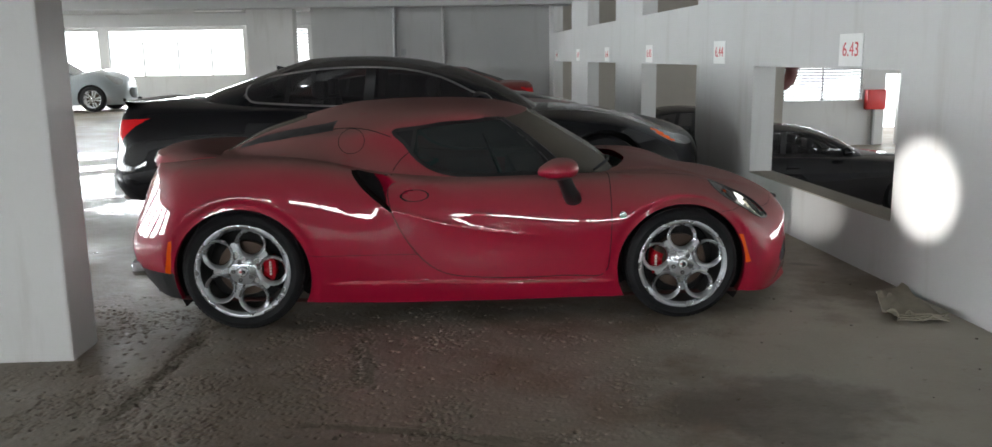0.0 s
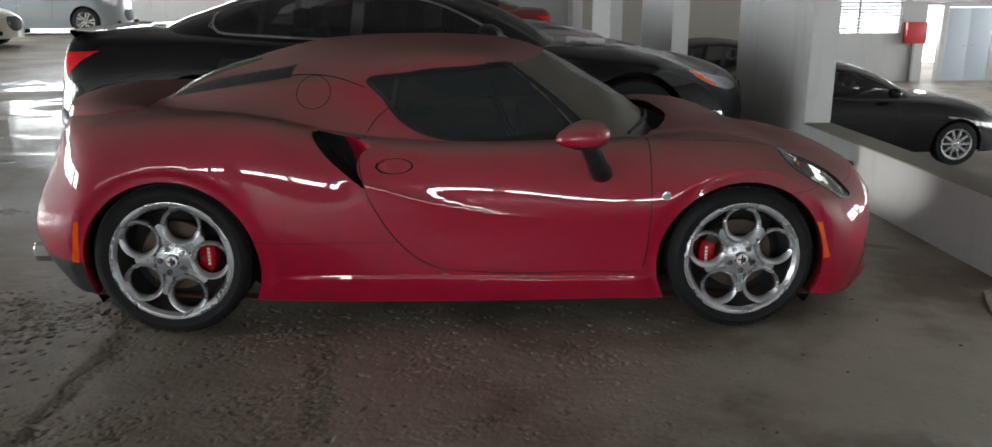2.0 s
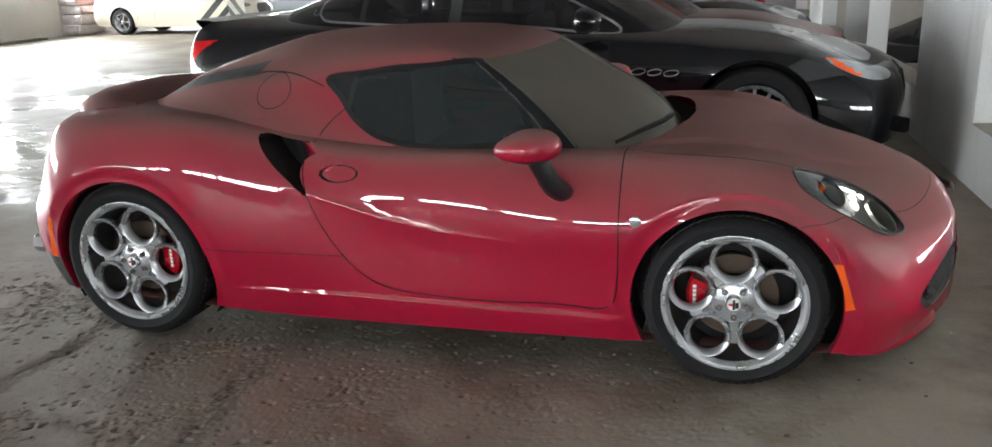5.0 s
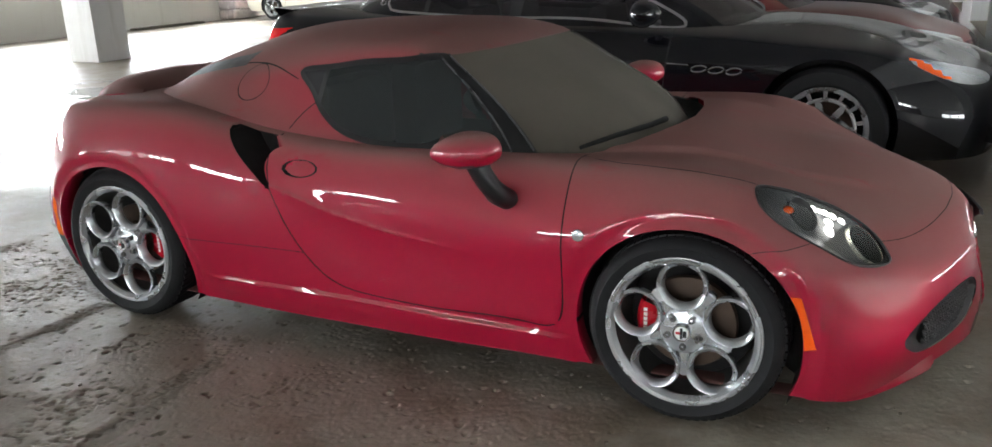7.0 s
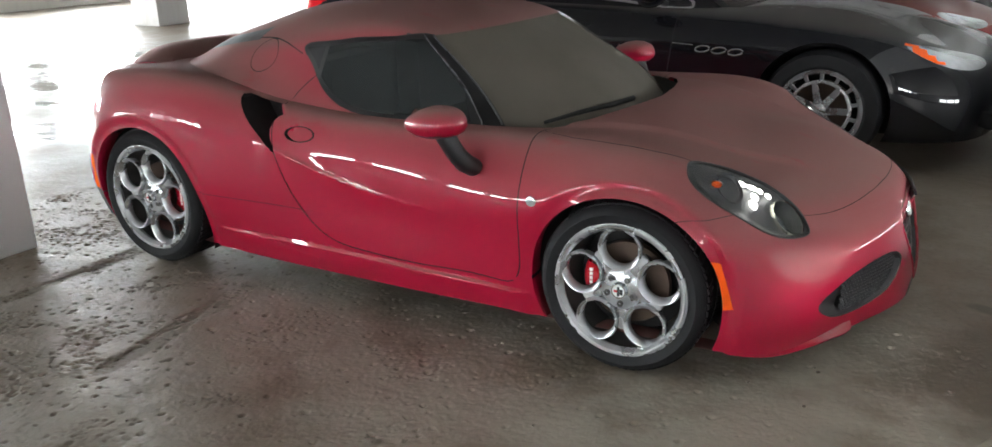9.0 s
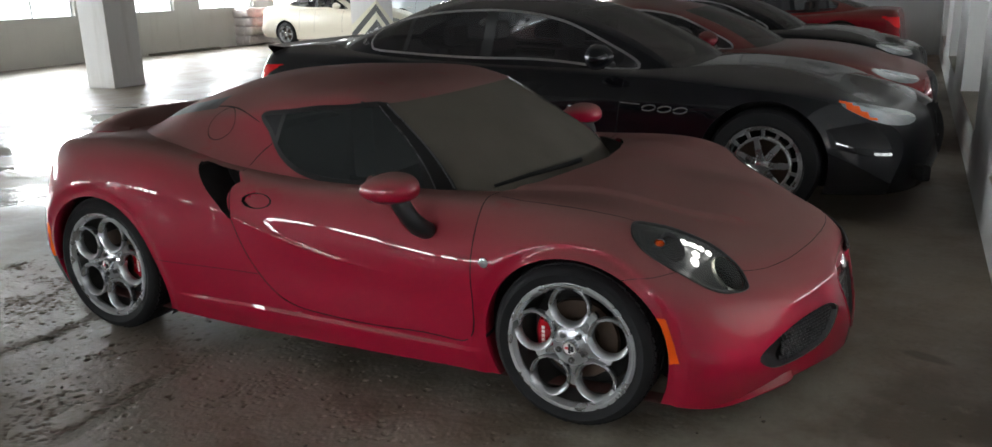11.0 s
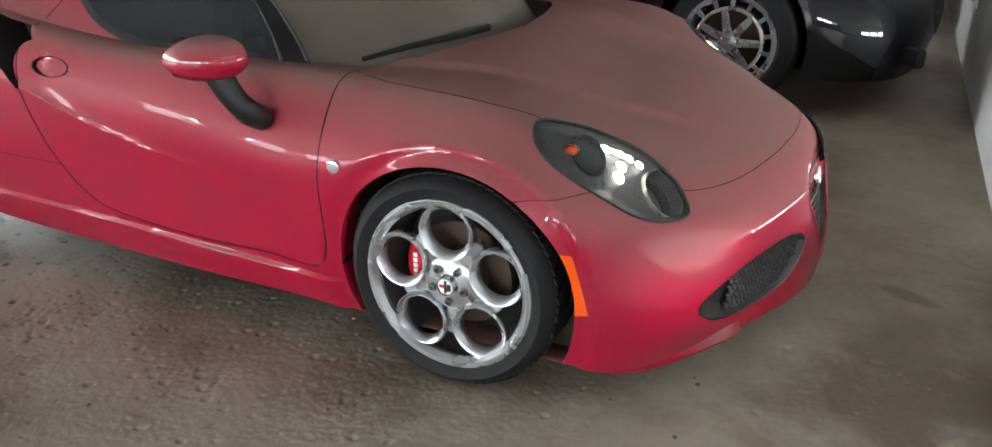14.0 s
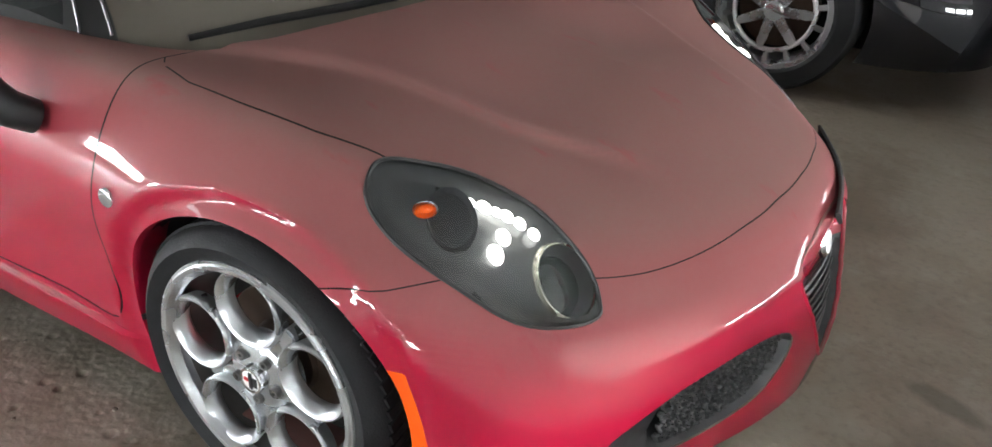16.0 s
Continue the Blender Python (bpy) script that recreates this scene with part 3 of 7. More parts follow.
holes = [(x + 1.3 * k, x + 1.3 * k + 1.12, 1.7, 2.4) for x in np.arange(-15.8, 11.5, 6.8) for k in range(4)]
wall_with_openings("wall_south", "x", -18.2, 0.2, -16.3, 18, -1.35, CEIL_Z, [tuple(map(float, h)) for h in holes], WALL_BACK, "bare grey wall behind with a window band")
# unseen outer wall, added with a window band to let fill light in
holes = [(float(y), float(y) + 2.7, -0.05, 1.25) for y in np.arange(-10, 18, 3.0)]
wall_with_openings("added_lower_wall", "y", 17.2, 0.2, -19, 20.5, -1.35, CEIL_Z, holes, WALL, "unseen outer wall of the lower half-level, added with a window band for light")
holes = [(8.5, 12.05, 0.0, 0.95), (12.75, 13.2, -1.35, 0.75), (13.35, 14.65, -1.35, 0.7)]
wall_with_openings("wall_lower_north", "x", 20.3, 0.2, 2.3, 17.4, -1.35, CEIL_Z, holes, WALL, "end wall of the lower half-level with a louvred window")

structure("wall_stair_core", box_bm(2.3, 8.05, 16.0, 20.29, -1.35, CEIL_Z - 0.004), plaster("beige_core_paint", (0.36, 0.33, 0.29)), "beige grey stair core on the lower half-level")


def column(x0, x1, y0, y1, label):
    bm = box_bm(x0, x1, y0, y1, 0, CEIL_Z, 0.012)
    return structure("column", bm, COLUMN, label)


column(-2.62, -1.92, -1.34, -1.05, "light grey painted concrete column, chipped at its foot")
column(-10.95, -10.3, 6.74, 7.4, "light grey painted concrete column standing on the bright floor")
column(-11.35, -10.55, 15.0, 15.7, "concrete column with black and white hazard stripes")
column(-5.45, -4.25, 17.9, 18.5, "grey painted concrete column")
for n, y in enumerate((-6.0, 3.0, 11.5, 19.8)):
    structure(f"ceiling_beam_{n + 1}", box_bm(-16.0, wall_x(y + 0.4) - 0.005 if y < 14 else -3.3, y, y + 0.4, 2.4, CEIL_Z - 0.004, 0.01), CEIL, "painted concrete ceiling beam")

# bright overcast daylight beyond the windows
def daylight_glow(strength):
    k = Mat("overcast_daylight")
    glow = k.n.new("ShaderNodeEmission")
    glow.inputs[0].default_value, glow.inputs[1].default_value = (0.94, 0.98, 1.0, 1), strength
    k.l.new(glow.outputs[0], k.n["Material Output"].inputs[0])
    return k.m


GLOW = daylight_glow(3.0)
for side_name, bounds in (("west", (-18.6, -18.5, -20, 28, -1, 4.2)), ("north", (-18.5, 19, 28.0, 28.1, -2, 4.2)), ("south", (-18.5, 19, -20.6, -20.5, -2, 4.2)), ("east", (19.0, 19.1, -20.5, 28, -2, 4.2))):
    structure("backdrop_" + side_name, box_bm(*bounds), GLOW, "plain white overcast daylight beyond the windows")

# ---- the red sports car, its middle at the origin, its nose towards +x ----
sports_car = thing("sports_car", "dusty red two-seat sports coupe parked on worn concrete", "car")
BOTTOM = [(-1.815, 0, 0.2), (-1.785, -0.4, 0.2), (-1.71, -0.7, 0.19), (-1.55, -0.86, 0.17), (-1.19, -0.87, 0.13), (-0.85, -0.845, 0.126), (-0.5, -0.845, 0.118), (-0.1, -0.845, 0.115), (0.35, -0.845, 0.115), (0.78, -0.845, 0.118), (1.19, -0.87, 0.12), (1.53, -0.862, 0.132), (1.735, -0.722, 0.118), (1.93, -0.415, 0.152), (2.036, 0, 0.14)]
LOW = [(-1.885, 0, 0.32), (-1.855, -0.4, 0.32), (-1.78, -0.72, 0.31), (-1.56, -0.895, 0.3), (-1.19, -0.915, 0.28), (-0.85, -0.895, 0.26), (-0.5, -0.88, 0.25), (-0.1, -0.868, 0.24), (0.35, -0.862, 0.235), (0.78, -0.868, 0.24), (1.19, -0.915, 0.26), (1.52, -0.895, 0.26), (1.775, -0.715, 0.22), (1.945, -0.4, 0.245), (2.046, 0, 0.235)]
MIDDLE = [(-1.915, 0, 0.47), (-1.885, -0.42, 0.46), (-1.8, -0.72, 0.46), (-1.57, -0.905, 0.46), (-1.19, -0.945, 0.46), (-0.85, -0.935, 0.43), (-0.5, -0.895, 0.42), (-0.1, -0.864, 0.41), (0.35, -0.862, 0.41), (0.78, -0.885, 0.42), (1.19, -0.935, 0.44), (1.51, -0.895, 0.43), (1.8, -0.66, 0.37), (1.956, -0.37, 0.36), (2.033, 0, 0.345)]
UPPER = [(-1.885, 0, 0.62), (-1.845, -0.42, 0.62), (-1.74, -0.71, 0.61), (-1.55, -0.89, 0.62), (-1.19, -0.94, 0.64), (-0.85, -0.93, 0.62), (-0.5, -0.885, 0.58), (-0.1, -0.862, 0.57), (0.35, -0.868, 0.56), (0.78, -0.895, 0.57), (1.19, -0.93, 0.62), (1.47, -0.88, 0.57), (1.77, -0.61, 0.49), (1.950, -0.32, 0.47), (2.004, 0, 0.465)]
HIGH = [(-1.835, 0, 0.76), (-1.795, -0.42, 0.76), (-1.67, -0.71, 0.75), (-1.53, -0.855, 0.77), (-1.19, -0.91, 0.79), (-0.85, -0.905, 0.78), (-0.5, -0.85, 0.74), (-0.1, -0.835, 0.7), (0.35, -0.83, 0.7), (0.78, -0.83, 0.72), (1.19, -0.85, 0.72), (1.43, -0.79, 0.67), (1.72, -0.575, 0.555), (1.911, -0.3, 0.535), (1.969, 0, 0.54)]
CREST = [(-1.795, 0, 0.83), (-1.755, -0.42, 0.83), (-1.63, -0.69, 0.84), (-1.5, -0.8, 0.87), (-1.19, -0.84, 0.895), (-0.85, -0.84, 0.885), (-0.5, -0.79, 0.82), (-0.1, -0.785, 0.775), (0.35, -0.775, 0.775), (0.78, -0.755, 0.785), (1.17, -0.755, 0.785), (1.38, -0.71, 0.735), (1.66, -0.545, 0.61), (1.86, -0.28, 0.585), (1.92, 0, 0.585)]
INNER = [(-1.779, 0, 0.86), (-1.743, -0.4, 0.86), (-1.59, -0.62, 0.88), (-1.46, -0.7, 0.9), (-1.19, -0.72, 0.915), (-0.85, -0.72, 0.905), (-0.5, -0.7, 0.84), (-0.1, -0.69, 0.79), (0.35, -0.68, 0.785), (0.78, -0.64, 0.785), (1.13, -0.62, 0.785), (1.33, -0.58, 0.745), (1.58, -0.46, 0.66), (1.76, -0.25, 0.635), (1.83, 0, 0.635)]
NEAR_MID = [(-1.70, 0, 0.885), (-1.66, -0.25, 0.885), (-1.5, -0.40, 0.89), (-1.38, -0.44, 0.90), (-1.15, -0.45, 0.905), (-0.85, -0.45, 0.90), (-0.5, -0.45, 0.84), (-0.1, -0.44, 0.79), (0.35, -0.44, 0.785), (0.75, -0.40, 0.79), (1.06, -0.38, 0.795), (1.24, -0.36, 0.765), (1.45, -0.29, 0.705), (1.60, -0.17, 0.695), (1.67, 0, 0.69)]
SPINE = [(-1.55, 0, 0.895), (-1.5, 0, 0.895), (-1.4, 0, 0.90), (-1.3, 0, 0.905), (-1.1, 0, 0.90), (-0.85, 0, 0.89), (-0.5, 0, 0.84), (-0.1, 0, 0.79), (0.35, 0, 0.785), (0.72, 0, 0.795), (1.0, 0, 0.80), (1.15, 0, 0.785), (1.32, 0, 0.755), (1.43, 0, 0.735), (1.48, 0, 0.73)]
ARCHES = [(1.19, 0.285, 0.355), (-1.19, 0.30, 0.365)]

places, stations, levels = loft([BOTTOM, LOW, MIDDLE, UPPER, HIGH, CREST, INNER, NEAR_MID, SPINE], 210, 96)
body_bm = grid_bm(places, stations, levels)
DOOR = smooth_ring([(-0.28, 0.93), (-0.375, 0.84), (-0.405, 0.71), (-0.36, 0.56), (-0.25, 0.385), (-0.12, 0.285), (0.04, 0.255), (0.35, 0.243), (0.66, 0.244), (0.765, 0.256), (0.792, 0.36), (0.797, 0.5), (0.798, 0.66), (0.80, 0.79), (0.78, 0.95), (0.2, 1.02)], 90)
INTAKE = [(-0.595, 0.842), (-0.52, 0.832), (-0.41, 0.812), (-0.29, 0.785), (-0.385, 0.765), (-0.415, 0.71), (-0.40, 0.655), (-0.385, 0.625), (-0.44, 0.66), (-0.51, 0.72), (-0.56, 0.775)]
door_level, intake_level = inside(DOOR), inside(smooth_ring(INTAKE, 60))
crease_z = lambda x: float(np.interp(x, [-0.45, -0.41, -0.12, 0.13, 0.48, 0.6], [0.66, 0.64, 0.555, 0.505, 0.47, 0.46]))
sill_z = lambda x: float(np.interp(x, [-0.8, -0.64, -0.14, 0.36, 0.74, 0.9], [0.24, 0.242, 0.235, 0.22, 0.215, 0.215]))
FAR = 9.0
for off in (-0.006, 0.006):
    cut(body_bm, lambda c, u, v: c.z - sill_z(c.x) - off if -0.8 < c.x < 0.87 and c.y < -0.6 and v < 2 else FAR)
for off in (-0.012, 0.012, 0.0):
    cut(body_bm, lambda c, u, v: c.z - crease_z(c.x) - off if -0.5 < c.x < 0.56 and c.y < -0.6 and 1.5 < v < 4.5 else FAR)
lu, lv = body_bm.verts.layers.float["u"], body_bm.verts.layers.float["v"]
for v in body_bm.verts:
    x, y, z = v.co
    if v[lv] < 4.6:
        for cx, cz, r in ARCHES:
            d = math.hypot(x - cx, z - cz)
            if y < -0.6 and d < r + 0.055:
                v.co.y += 0.014 * step(r + 0.05, r + 0.028, d)
        if -0.75 < x < 0.7 and y < -0.6:
            dz = z - crease_z(x)
            fade = step(0.55, 0.0, x) * step(-0.5, -0.42, x)
            v.co.y -= 0.007 * fade * math.exp(-abs(dz) / (0.012 if dz > 0 else 0.032))
        if -0.78 < x < 0.85 and y < -0.6:
            fade = step(-0.78, -0.6, x) * step(0.85, 0.7, x)
            v.co.y -= 0.011 * fade * step(0.0062, -0.0062, z - sill_z(x)) * step(0.10, 0.2, z)
    elif x > 0.7:
        ridge = float(np.interp(x, [0.7, 1.0, 1.4, 1.75], [-0.60, -0.53, -0.42, -0.27]))
        v.co.z += 0.014 * step(ridge - 0.016, ridge + 0.016, y) * step(1.85, 1.5, x)

body_bm.normal_update()
nose_line = lambda u: float(np.interp(u, [11.76, 12.28, 12.54, 12.92, 13.26, 13.8], [2.4, 2.56, 2.68, 2.88, 3.0, 2.95]))
for v in body_bm.verts:
    if v[lu] > 11.9 and 1.5 < v[lv] < 4.2:
        d = v[lv] - nose_line(v[lu])
        v.co += v.normal * 0.009 * step(11.95, 12.5, v[lu]) * step(13.75, 13.3, v[lu]) * math.exp(-abs(d) / (0.50 if d > 0 else 0.22))


def seam(bm, level, w):
    """Two cuts that leave a thin strip along level = 0."""
    cut(bm, lambda c, u, v: level(c, u, v) - w)
    cut(bm, lambda c, u, v: level(c, u, v) + w)


side = lambda c, v: c.y < -0.55 and v < 6.2
hood_line = lambda u: float(np.interp(u, [8.85, 9.0, 9.15, 9.4, 9.78, 10.38, 10.85, 11.3, 11.9, 12.0, 12.28, 12.65, 13.03, 13.5, 14], [6.2, 5.75, 5.3, 5.03, 4.95, 4.95, 5.05, 5.0, 4.1, 4.08, 4.25, 4.54, 4.84, 5.06, 5.12]))
bumper_line = lambda u: float(np.interp(u, [10.6, 10.78, 11.04, 11.3, 11.6], [2.88, 3.03, 3.25, 3.6, 4.0]))
LAMP = smooth_ring([(10.85, 4.6), (10.92, 4.96), (11.16, 5.29), (11.44, 5.52), (11.72, 5.44), (11.89, 5.13), (11.98, 4.5), (11.97, 3.5), (11.88, 3.16), (11.72, 3.08), (11.4, 3.42), (11.07, 3.8), (10.91, 4.05)], 70)
# station and line numbers are some 0.22 and 0.1 m apart there
lamp_inside = inside([(u * 0.22, v * 0.1) for u, v in LAMP])
lamp_level = lambda u, v: lamp_inside(u * 0.22, v * 0.1)
FRONT_INTAKE = smooth_ring([(12.09, 1.42), (12.24, 1.72), (12.46, 1.96), (12.81, 2.15), (13.24, 2.17), (13.42, 1.98), (13.44, 1.62), (13.34, 1.21), (13.15, 0.84), (12.88, 0.73), (12.58, 0.82), (12.24, 1.16)], 60)
fi_inside = inside([(u * 0.2, v * 0.1) for u, v in FRONT_INTAKE])
fi_level = lambda u, v: fi_inside(u * 0.2, v * 0.1)
SHIELD = smooth_ring([(-0.19, 0.478), (-0.12, 0.507), (0.0, 0.522), (0.12, 0.507), (0.19, 0.478), (0.145, 0.37), (0.09, 0.265), (0.035, 0.20), (0.0, 0.185), (-0.035, 0.20), (-0.09, 0.265), (-0.145, 0.37)], 72)
shield_inside = inside(SHIELD)
MARKERS = [inside([(1.492, 0.462), (1.528, 0.458), (1.578, 0.302), (1.545, 0.296)]), inside([(-1.548, 0.50), (-1.568, 0.497), (-1.606, 0.32), (-1.575, 0.315)])]
for cx, cz, r in ARCHES:
    cut(body_bm, lambda c, u, v, cx=cx, cz=cz, r=r: (math.hypot(c.x - cx, c.z - cz) - r) if c.y < -0.5 and v < 5 else FAR)
cut(body_bm, lambda c, u, v: intake_level(c.x, c.z) if c.y < -0.6 and v < 6 else FAR)
near_marker = lambda c: c.y < -0.6 and 0.24 < c.z < 0.54 and (1.44 < c.x < 1.63 or -1.66 < c.x < -1.5)
bmesh.ops.subdivide_edges(body_bm, edges=[e for e in body_bm.edges if near_marker(e.verts[0].co) and near_marker(e.verts[1].co)], cuts=3, use_grid_fill=True)
for level in MARKERS:
    cut(body_bm, lambda c, u, v, level=level: level(c.x, c.z) if c.y < -0.6 and v < 4 else FAR)
seam(body_bm, lambda c, u, v: door_level(c.x, c.z) if side(c, v) and -0.6 < c.x < 0.95 else FAR, 0.0024)
seam(body_bm, lambda c, u, v: v - hood_line(u) if u > 8.9 and v > 3.6 else FAR, 0.017)
seam(body_bm, lambda c, u, v: v - bumper_line(u) if 10.6 < u < 11.5 and 2.5 < v < 4.4 else FAR, 0.010)
cut(body_bm, lambda c, u, v: lamp_level(u, v) if u > 10 and v > 2.6 else FAR)
cut(body_bm, lambda c, u, v: fi_level(u, v) if u > 11.6 and v < 2.8 else FAR)
cut(body_bm, lambda c, u, v: shield_inside(c.y, c.z) if u > 12.8 and v < 5 else FAR)
sill_seam = lambda c: c.z - 0.404 + 0.025 * (c.x + 0.85)
in_sill_seam = lambda c, v: c.y < -0.6 and v < 3.5 and -0.9 < c.x < -0.2 and door_level(c.x, c.z) > 0
seam(body_bm, lambda c, u, v: sill_seam(c) if in_sill_seam(c, v) else FAR, 0.0013)
handle_level = lambda c: (math.hypot((c.x + 0.262) / 0.075, (c.z - 0.704 - 0.02 * (c.x + 0.262)) / 0.030) - 1.0) * 0.03
seam(body_bm, lambda c, u, v: handle_level(c) if -0.5 < c.x < 0 and c.y < -0.6 and 2.5 < v < 5.5 else FAR, 0.0018)
for v in body_bm.verts:
    if -0.5 < v.co.x < 0 and v.co.y < -0.6 and 2.5 < v[lv] < 5.5 and handle_level(v.co) < -0.0015:
        v.co.y += 0.011 * step(0.0, -0.06, v.co.x + 0.262)
cut(body_bm, lambda c, u, v: v - 1.12 if u < 4.2 else FAR)
# the opening of the windscreen's foot
cowl = lambda c: float(np.interp(abs(c.y), [0, 0.2, 0.35, 0.5, 0.58, 0.63, 0.66, 0.7], [1.005, 0.99, 0.955, 0.895, 0.83, 0.77, 0.70, 0.5]))
cut(body_bm, lambda c, u, v: c.x - cowl(c) if v > 5.3 and 0.4 < c.x < 1.2 else FAR)


def place_of(f, lu, lv):
    c = f.calc_center_median()
    n = len(f.verts)
    return Vector((c.x, -abs(c.y), c.z)), sum(w[lu] for w in f.verts) / n, sum(w[lv] for w in f.verts) / n, "_l" if c.y > 0 else "_r"


def body_sort(f):
    a, u, v, s = place_of(f, lu, lv)
    if v < 5:
        for cx, cz, r in ARCHES:
            if a.y < -0.5 and math.hypot(a.x - cx, a.z - cz) < r:
                return None
        if a.y < -0.6 and v < 4 and min(level(a.x, a.z) for level in MARKERS) < 0:
            return ("marker_f" if a.x > 0 else "marker_b") + s
    if v > 5.3 and -0.9 < a.x < cowl(a) and abs(a.y) < 0.69:
        return None
    if a.y < -0.6 and v < 6 and intake_level(a.x, a.z) < 0:
        return None
    if -0.5 < a.x < 0 and a.y < -0.6 and 2.5 < v < 5.5:
        d = handle_level(a)
        if abs(d) < 0.0018:
            return None
        if d < 0:
            return "handle" + s
    if side(a, v) and -0.6 < a.x < 0.95:
        d = door_level(a.x, a.z)
        if abs(d) < 0.0024:
            return None
        if d < 0:
            return "door" + s
    if in_sill_seam(a, v) and abs(sill_seam(a)) < 0.0013:
        return None
    if u > 10 and v > 2.6 and lamp_level(u, v) < 0:
        return None
    if u > 11.6 and v < 2.8 and fi_level(u, v) < 0:
        return None
    if u > 12.8 and v < 5 and shield_inside(a.y, a.z) < 0:
        return None
    if u > 8.9 and v > 3.6 and abs(v - hood_line(u)) < 0.017:
        return None
    if 10.6 < u < 11.5 and abs(v - bumper_line(u)) < 0.010:
        return None
    if u > 8.9 and v > hood_line(u):
        return "hood"
    if u > 10.7 and (v < bumper_line(u) or u > 11.5):
        return "bumper"
    if u > 8.0 and v > 1.35 or u > 9.3:
        return "fender" + s
    if v < 1.35 and 4.5 < u < 10:
        return "skirt" + s
    if u < 4.2 and v < 1.12:
        return "valance"
    return "rear"


half_copy = body_bm.copy()
both_sides(body_bm)
lu, lv = body_bm.verts.layers.float["u"], body_bm.verts.layers.float["v"]
body_table = {"hood": (RED, "hood", "dust-covered red bonnet"), "bumper": (RED, "front_bumper", ""), "rear": (RED, "rear_bodywork", "dusty red rear wings and tail"), "valance": (MESH_BLACK, "rear_valance", "black plastic valance")}
for s in ("_l", "_r"):
    body_table |= {"door" + s: (RED, "door", ""), "fender" + s: (RED, "front_wing", ""), "skirt" + s: (RED, "side_skirt", ""), "handle" + s: (RED, "door_handle", ""),
                   "marker_f" + s: (ORANGE, "front_side_marker", "amber lens"), "marker_b" + s: (ORANGE, "rear_side_marker", "amber lens")}
body_parts = split_parts(body_bm, body_sort, body_table, sports_car, lambda c: abs(c.y) > 0.7 and -0.55 < c.x < 0.72 and 0.40 < c.z < 0.70 and abs(c.z - crease_z(c.x)) > 0.02)
body_bm.free()


def faces_copy(bm, keep, inward=0.0, extra=None):
    """A mesh of the faces that keep(centre, u, v) picks, moved below the skin."""
    out = bm.copy()
    a, b = out.verts.layers.float["u"], out.verts.layers.float["v"]
    out.normal_update()
    away = [f for f in out.faces if not keep(*place_of(f, a, b)[:3])]
    shift = {v: v.normal.copy() for v in out.verts}
    for v, n in shift.items():
        if abs(v.co.y) < 1e-4:
            n.y = 0
        v.co -= n * (inward if extra is None else extra(v.co, v[a], v[b]))
    bmesh.ops.delete(out, geom=away, context="FACES")
    return out


def joint_area(c, u, v):
    if v < 5 and any(math.hypot(c.x - cx, c.z - cz) < r + 0.006 for cx, cz, r in ARCHES):
        return False
    if u > 8.9 and v > 5.3 and c.x < cowl(c):
        return False
    if u > 10 and v > 2.6 and lamp_level(u, v) < 0.004:
        return False
    if side(c, v) and -0.6 < c.x < 0.95 and abs(door_level(c.x, c.z)) < 0.03 and intake_level(c.x, c.z) > 0:
        return True
    if -0.5 < c.x < 0 and c.y < -0.6 and 2.5 < v < 5.5 and abs(handle_level(c)) < 0.012:
        return True
    if u > 8.9 and v > 3.6 and abs(v - hood_line(u)) < 0.25:
        return True
    if in_sill_seam(c, v) and abs(sill_seam(c)) < 0.012:
        return True
    return 10.6 < u < 11.5 and abs(v - bumper_line(u)) < 0.2


backing = faces_copy(half_copy, joint_area, 0.006)
both_sides(backing)
part("joint_backing", backing, GAP, sports_car, "dark gaps between the panels")

# side air intakes: the skin dips inwards from the door to a dark mouth behind the rear wing's lip
mouth_x = lambda z: float(spline([0.58, 0.66, 0.72, 0.77, 0.80, 0.86], [-0.31, -0.31, -0.325, -0.345, -0.37, -0.42], np.array([z]))[0])
sink = lambda c: 0.17 * step(0.0, 0.17, mouth_x(c.z) - c.x)
scoop = faces_copy(half_copy, lambda c, u, v: c.y < -0.6 and v < 6 and intake_level(c.x, c.z) < 0)
bmesh.ops.subdivide_edges(scoop, edges=scoop.edges[:], cuts=2, use_grid_fill=True)
walls, dark_walls = bmesh.new(), bmesh.new()
for e in scoop.edges:
    if e.is_boundary and max(sink(v.co) for v in e.verts) > 0.012:
        p, q = (v.co.copy() for v in e.verts)
        side_bm = walls if (p.z + q.z) / 2 > 0.77 and (p.x + q.x) / 2 > -0.46 else dark_walls
        side_bm.faces.new([side_bm.verts.new(w) for w in (p, q, q + Vector((0, sink(q) + 0.002, 0)), p + Vector((0, sink(p) + 0.002, 0)))])
for v in scoop.verts:
    v.co.y += sink(v.co)
deep = scoop.copy()
bmesh.ops.delete(scoop, geom=[f for f in scoop.faces if sink(f.calc_center_median()) > 0.125], context="FACES")
bmesh.ops.delete(deep, geom=[f for f in deep.faces if sink(f.calc_center_median()) <= 0.125], context="FACES")
for sy in (-1, 1):
    for bm, material, name in ((scoop.copy(), RED, "air_intake"), (deep.copy(), GAP, "air_intake_mouth"), (dark_walls.copy(), GAP, "air_intake_wall"), (walls.copy(), RED, "air_intake_roof")):
        if sy > 0:
            bmesh.ops.scale(bm, vec=(1, -1, 1), verts=bm.verts)
            bmesh.ops.reverse_faces(bm, faces=bm.faces)
        made = part(name, bm, material, sports_car, "dark mouth of the side intake" if material == GAP else "")
        if name == "air_intake_roof":
            tagged(made, kind="stuff")
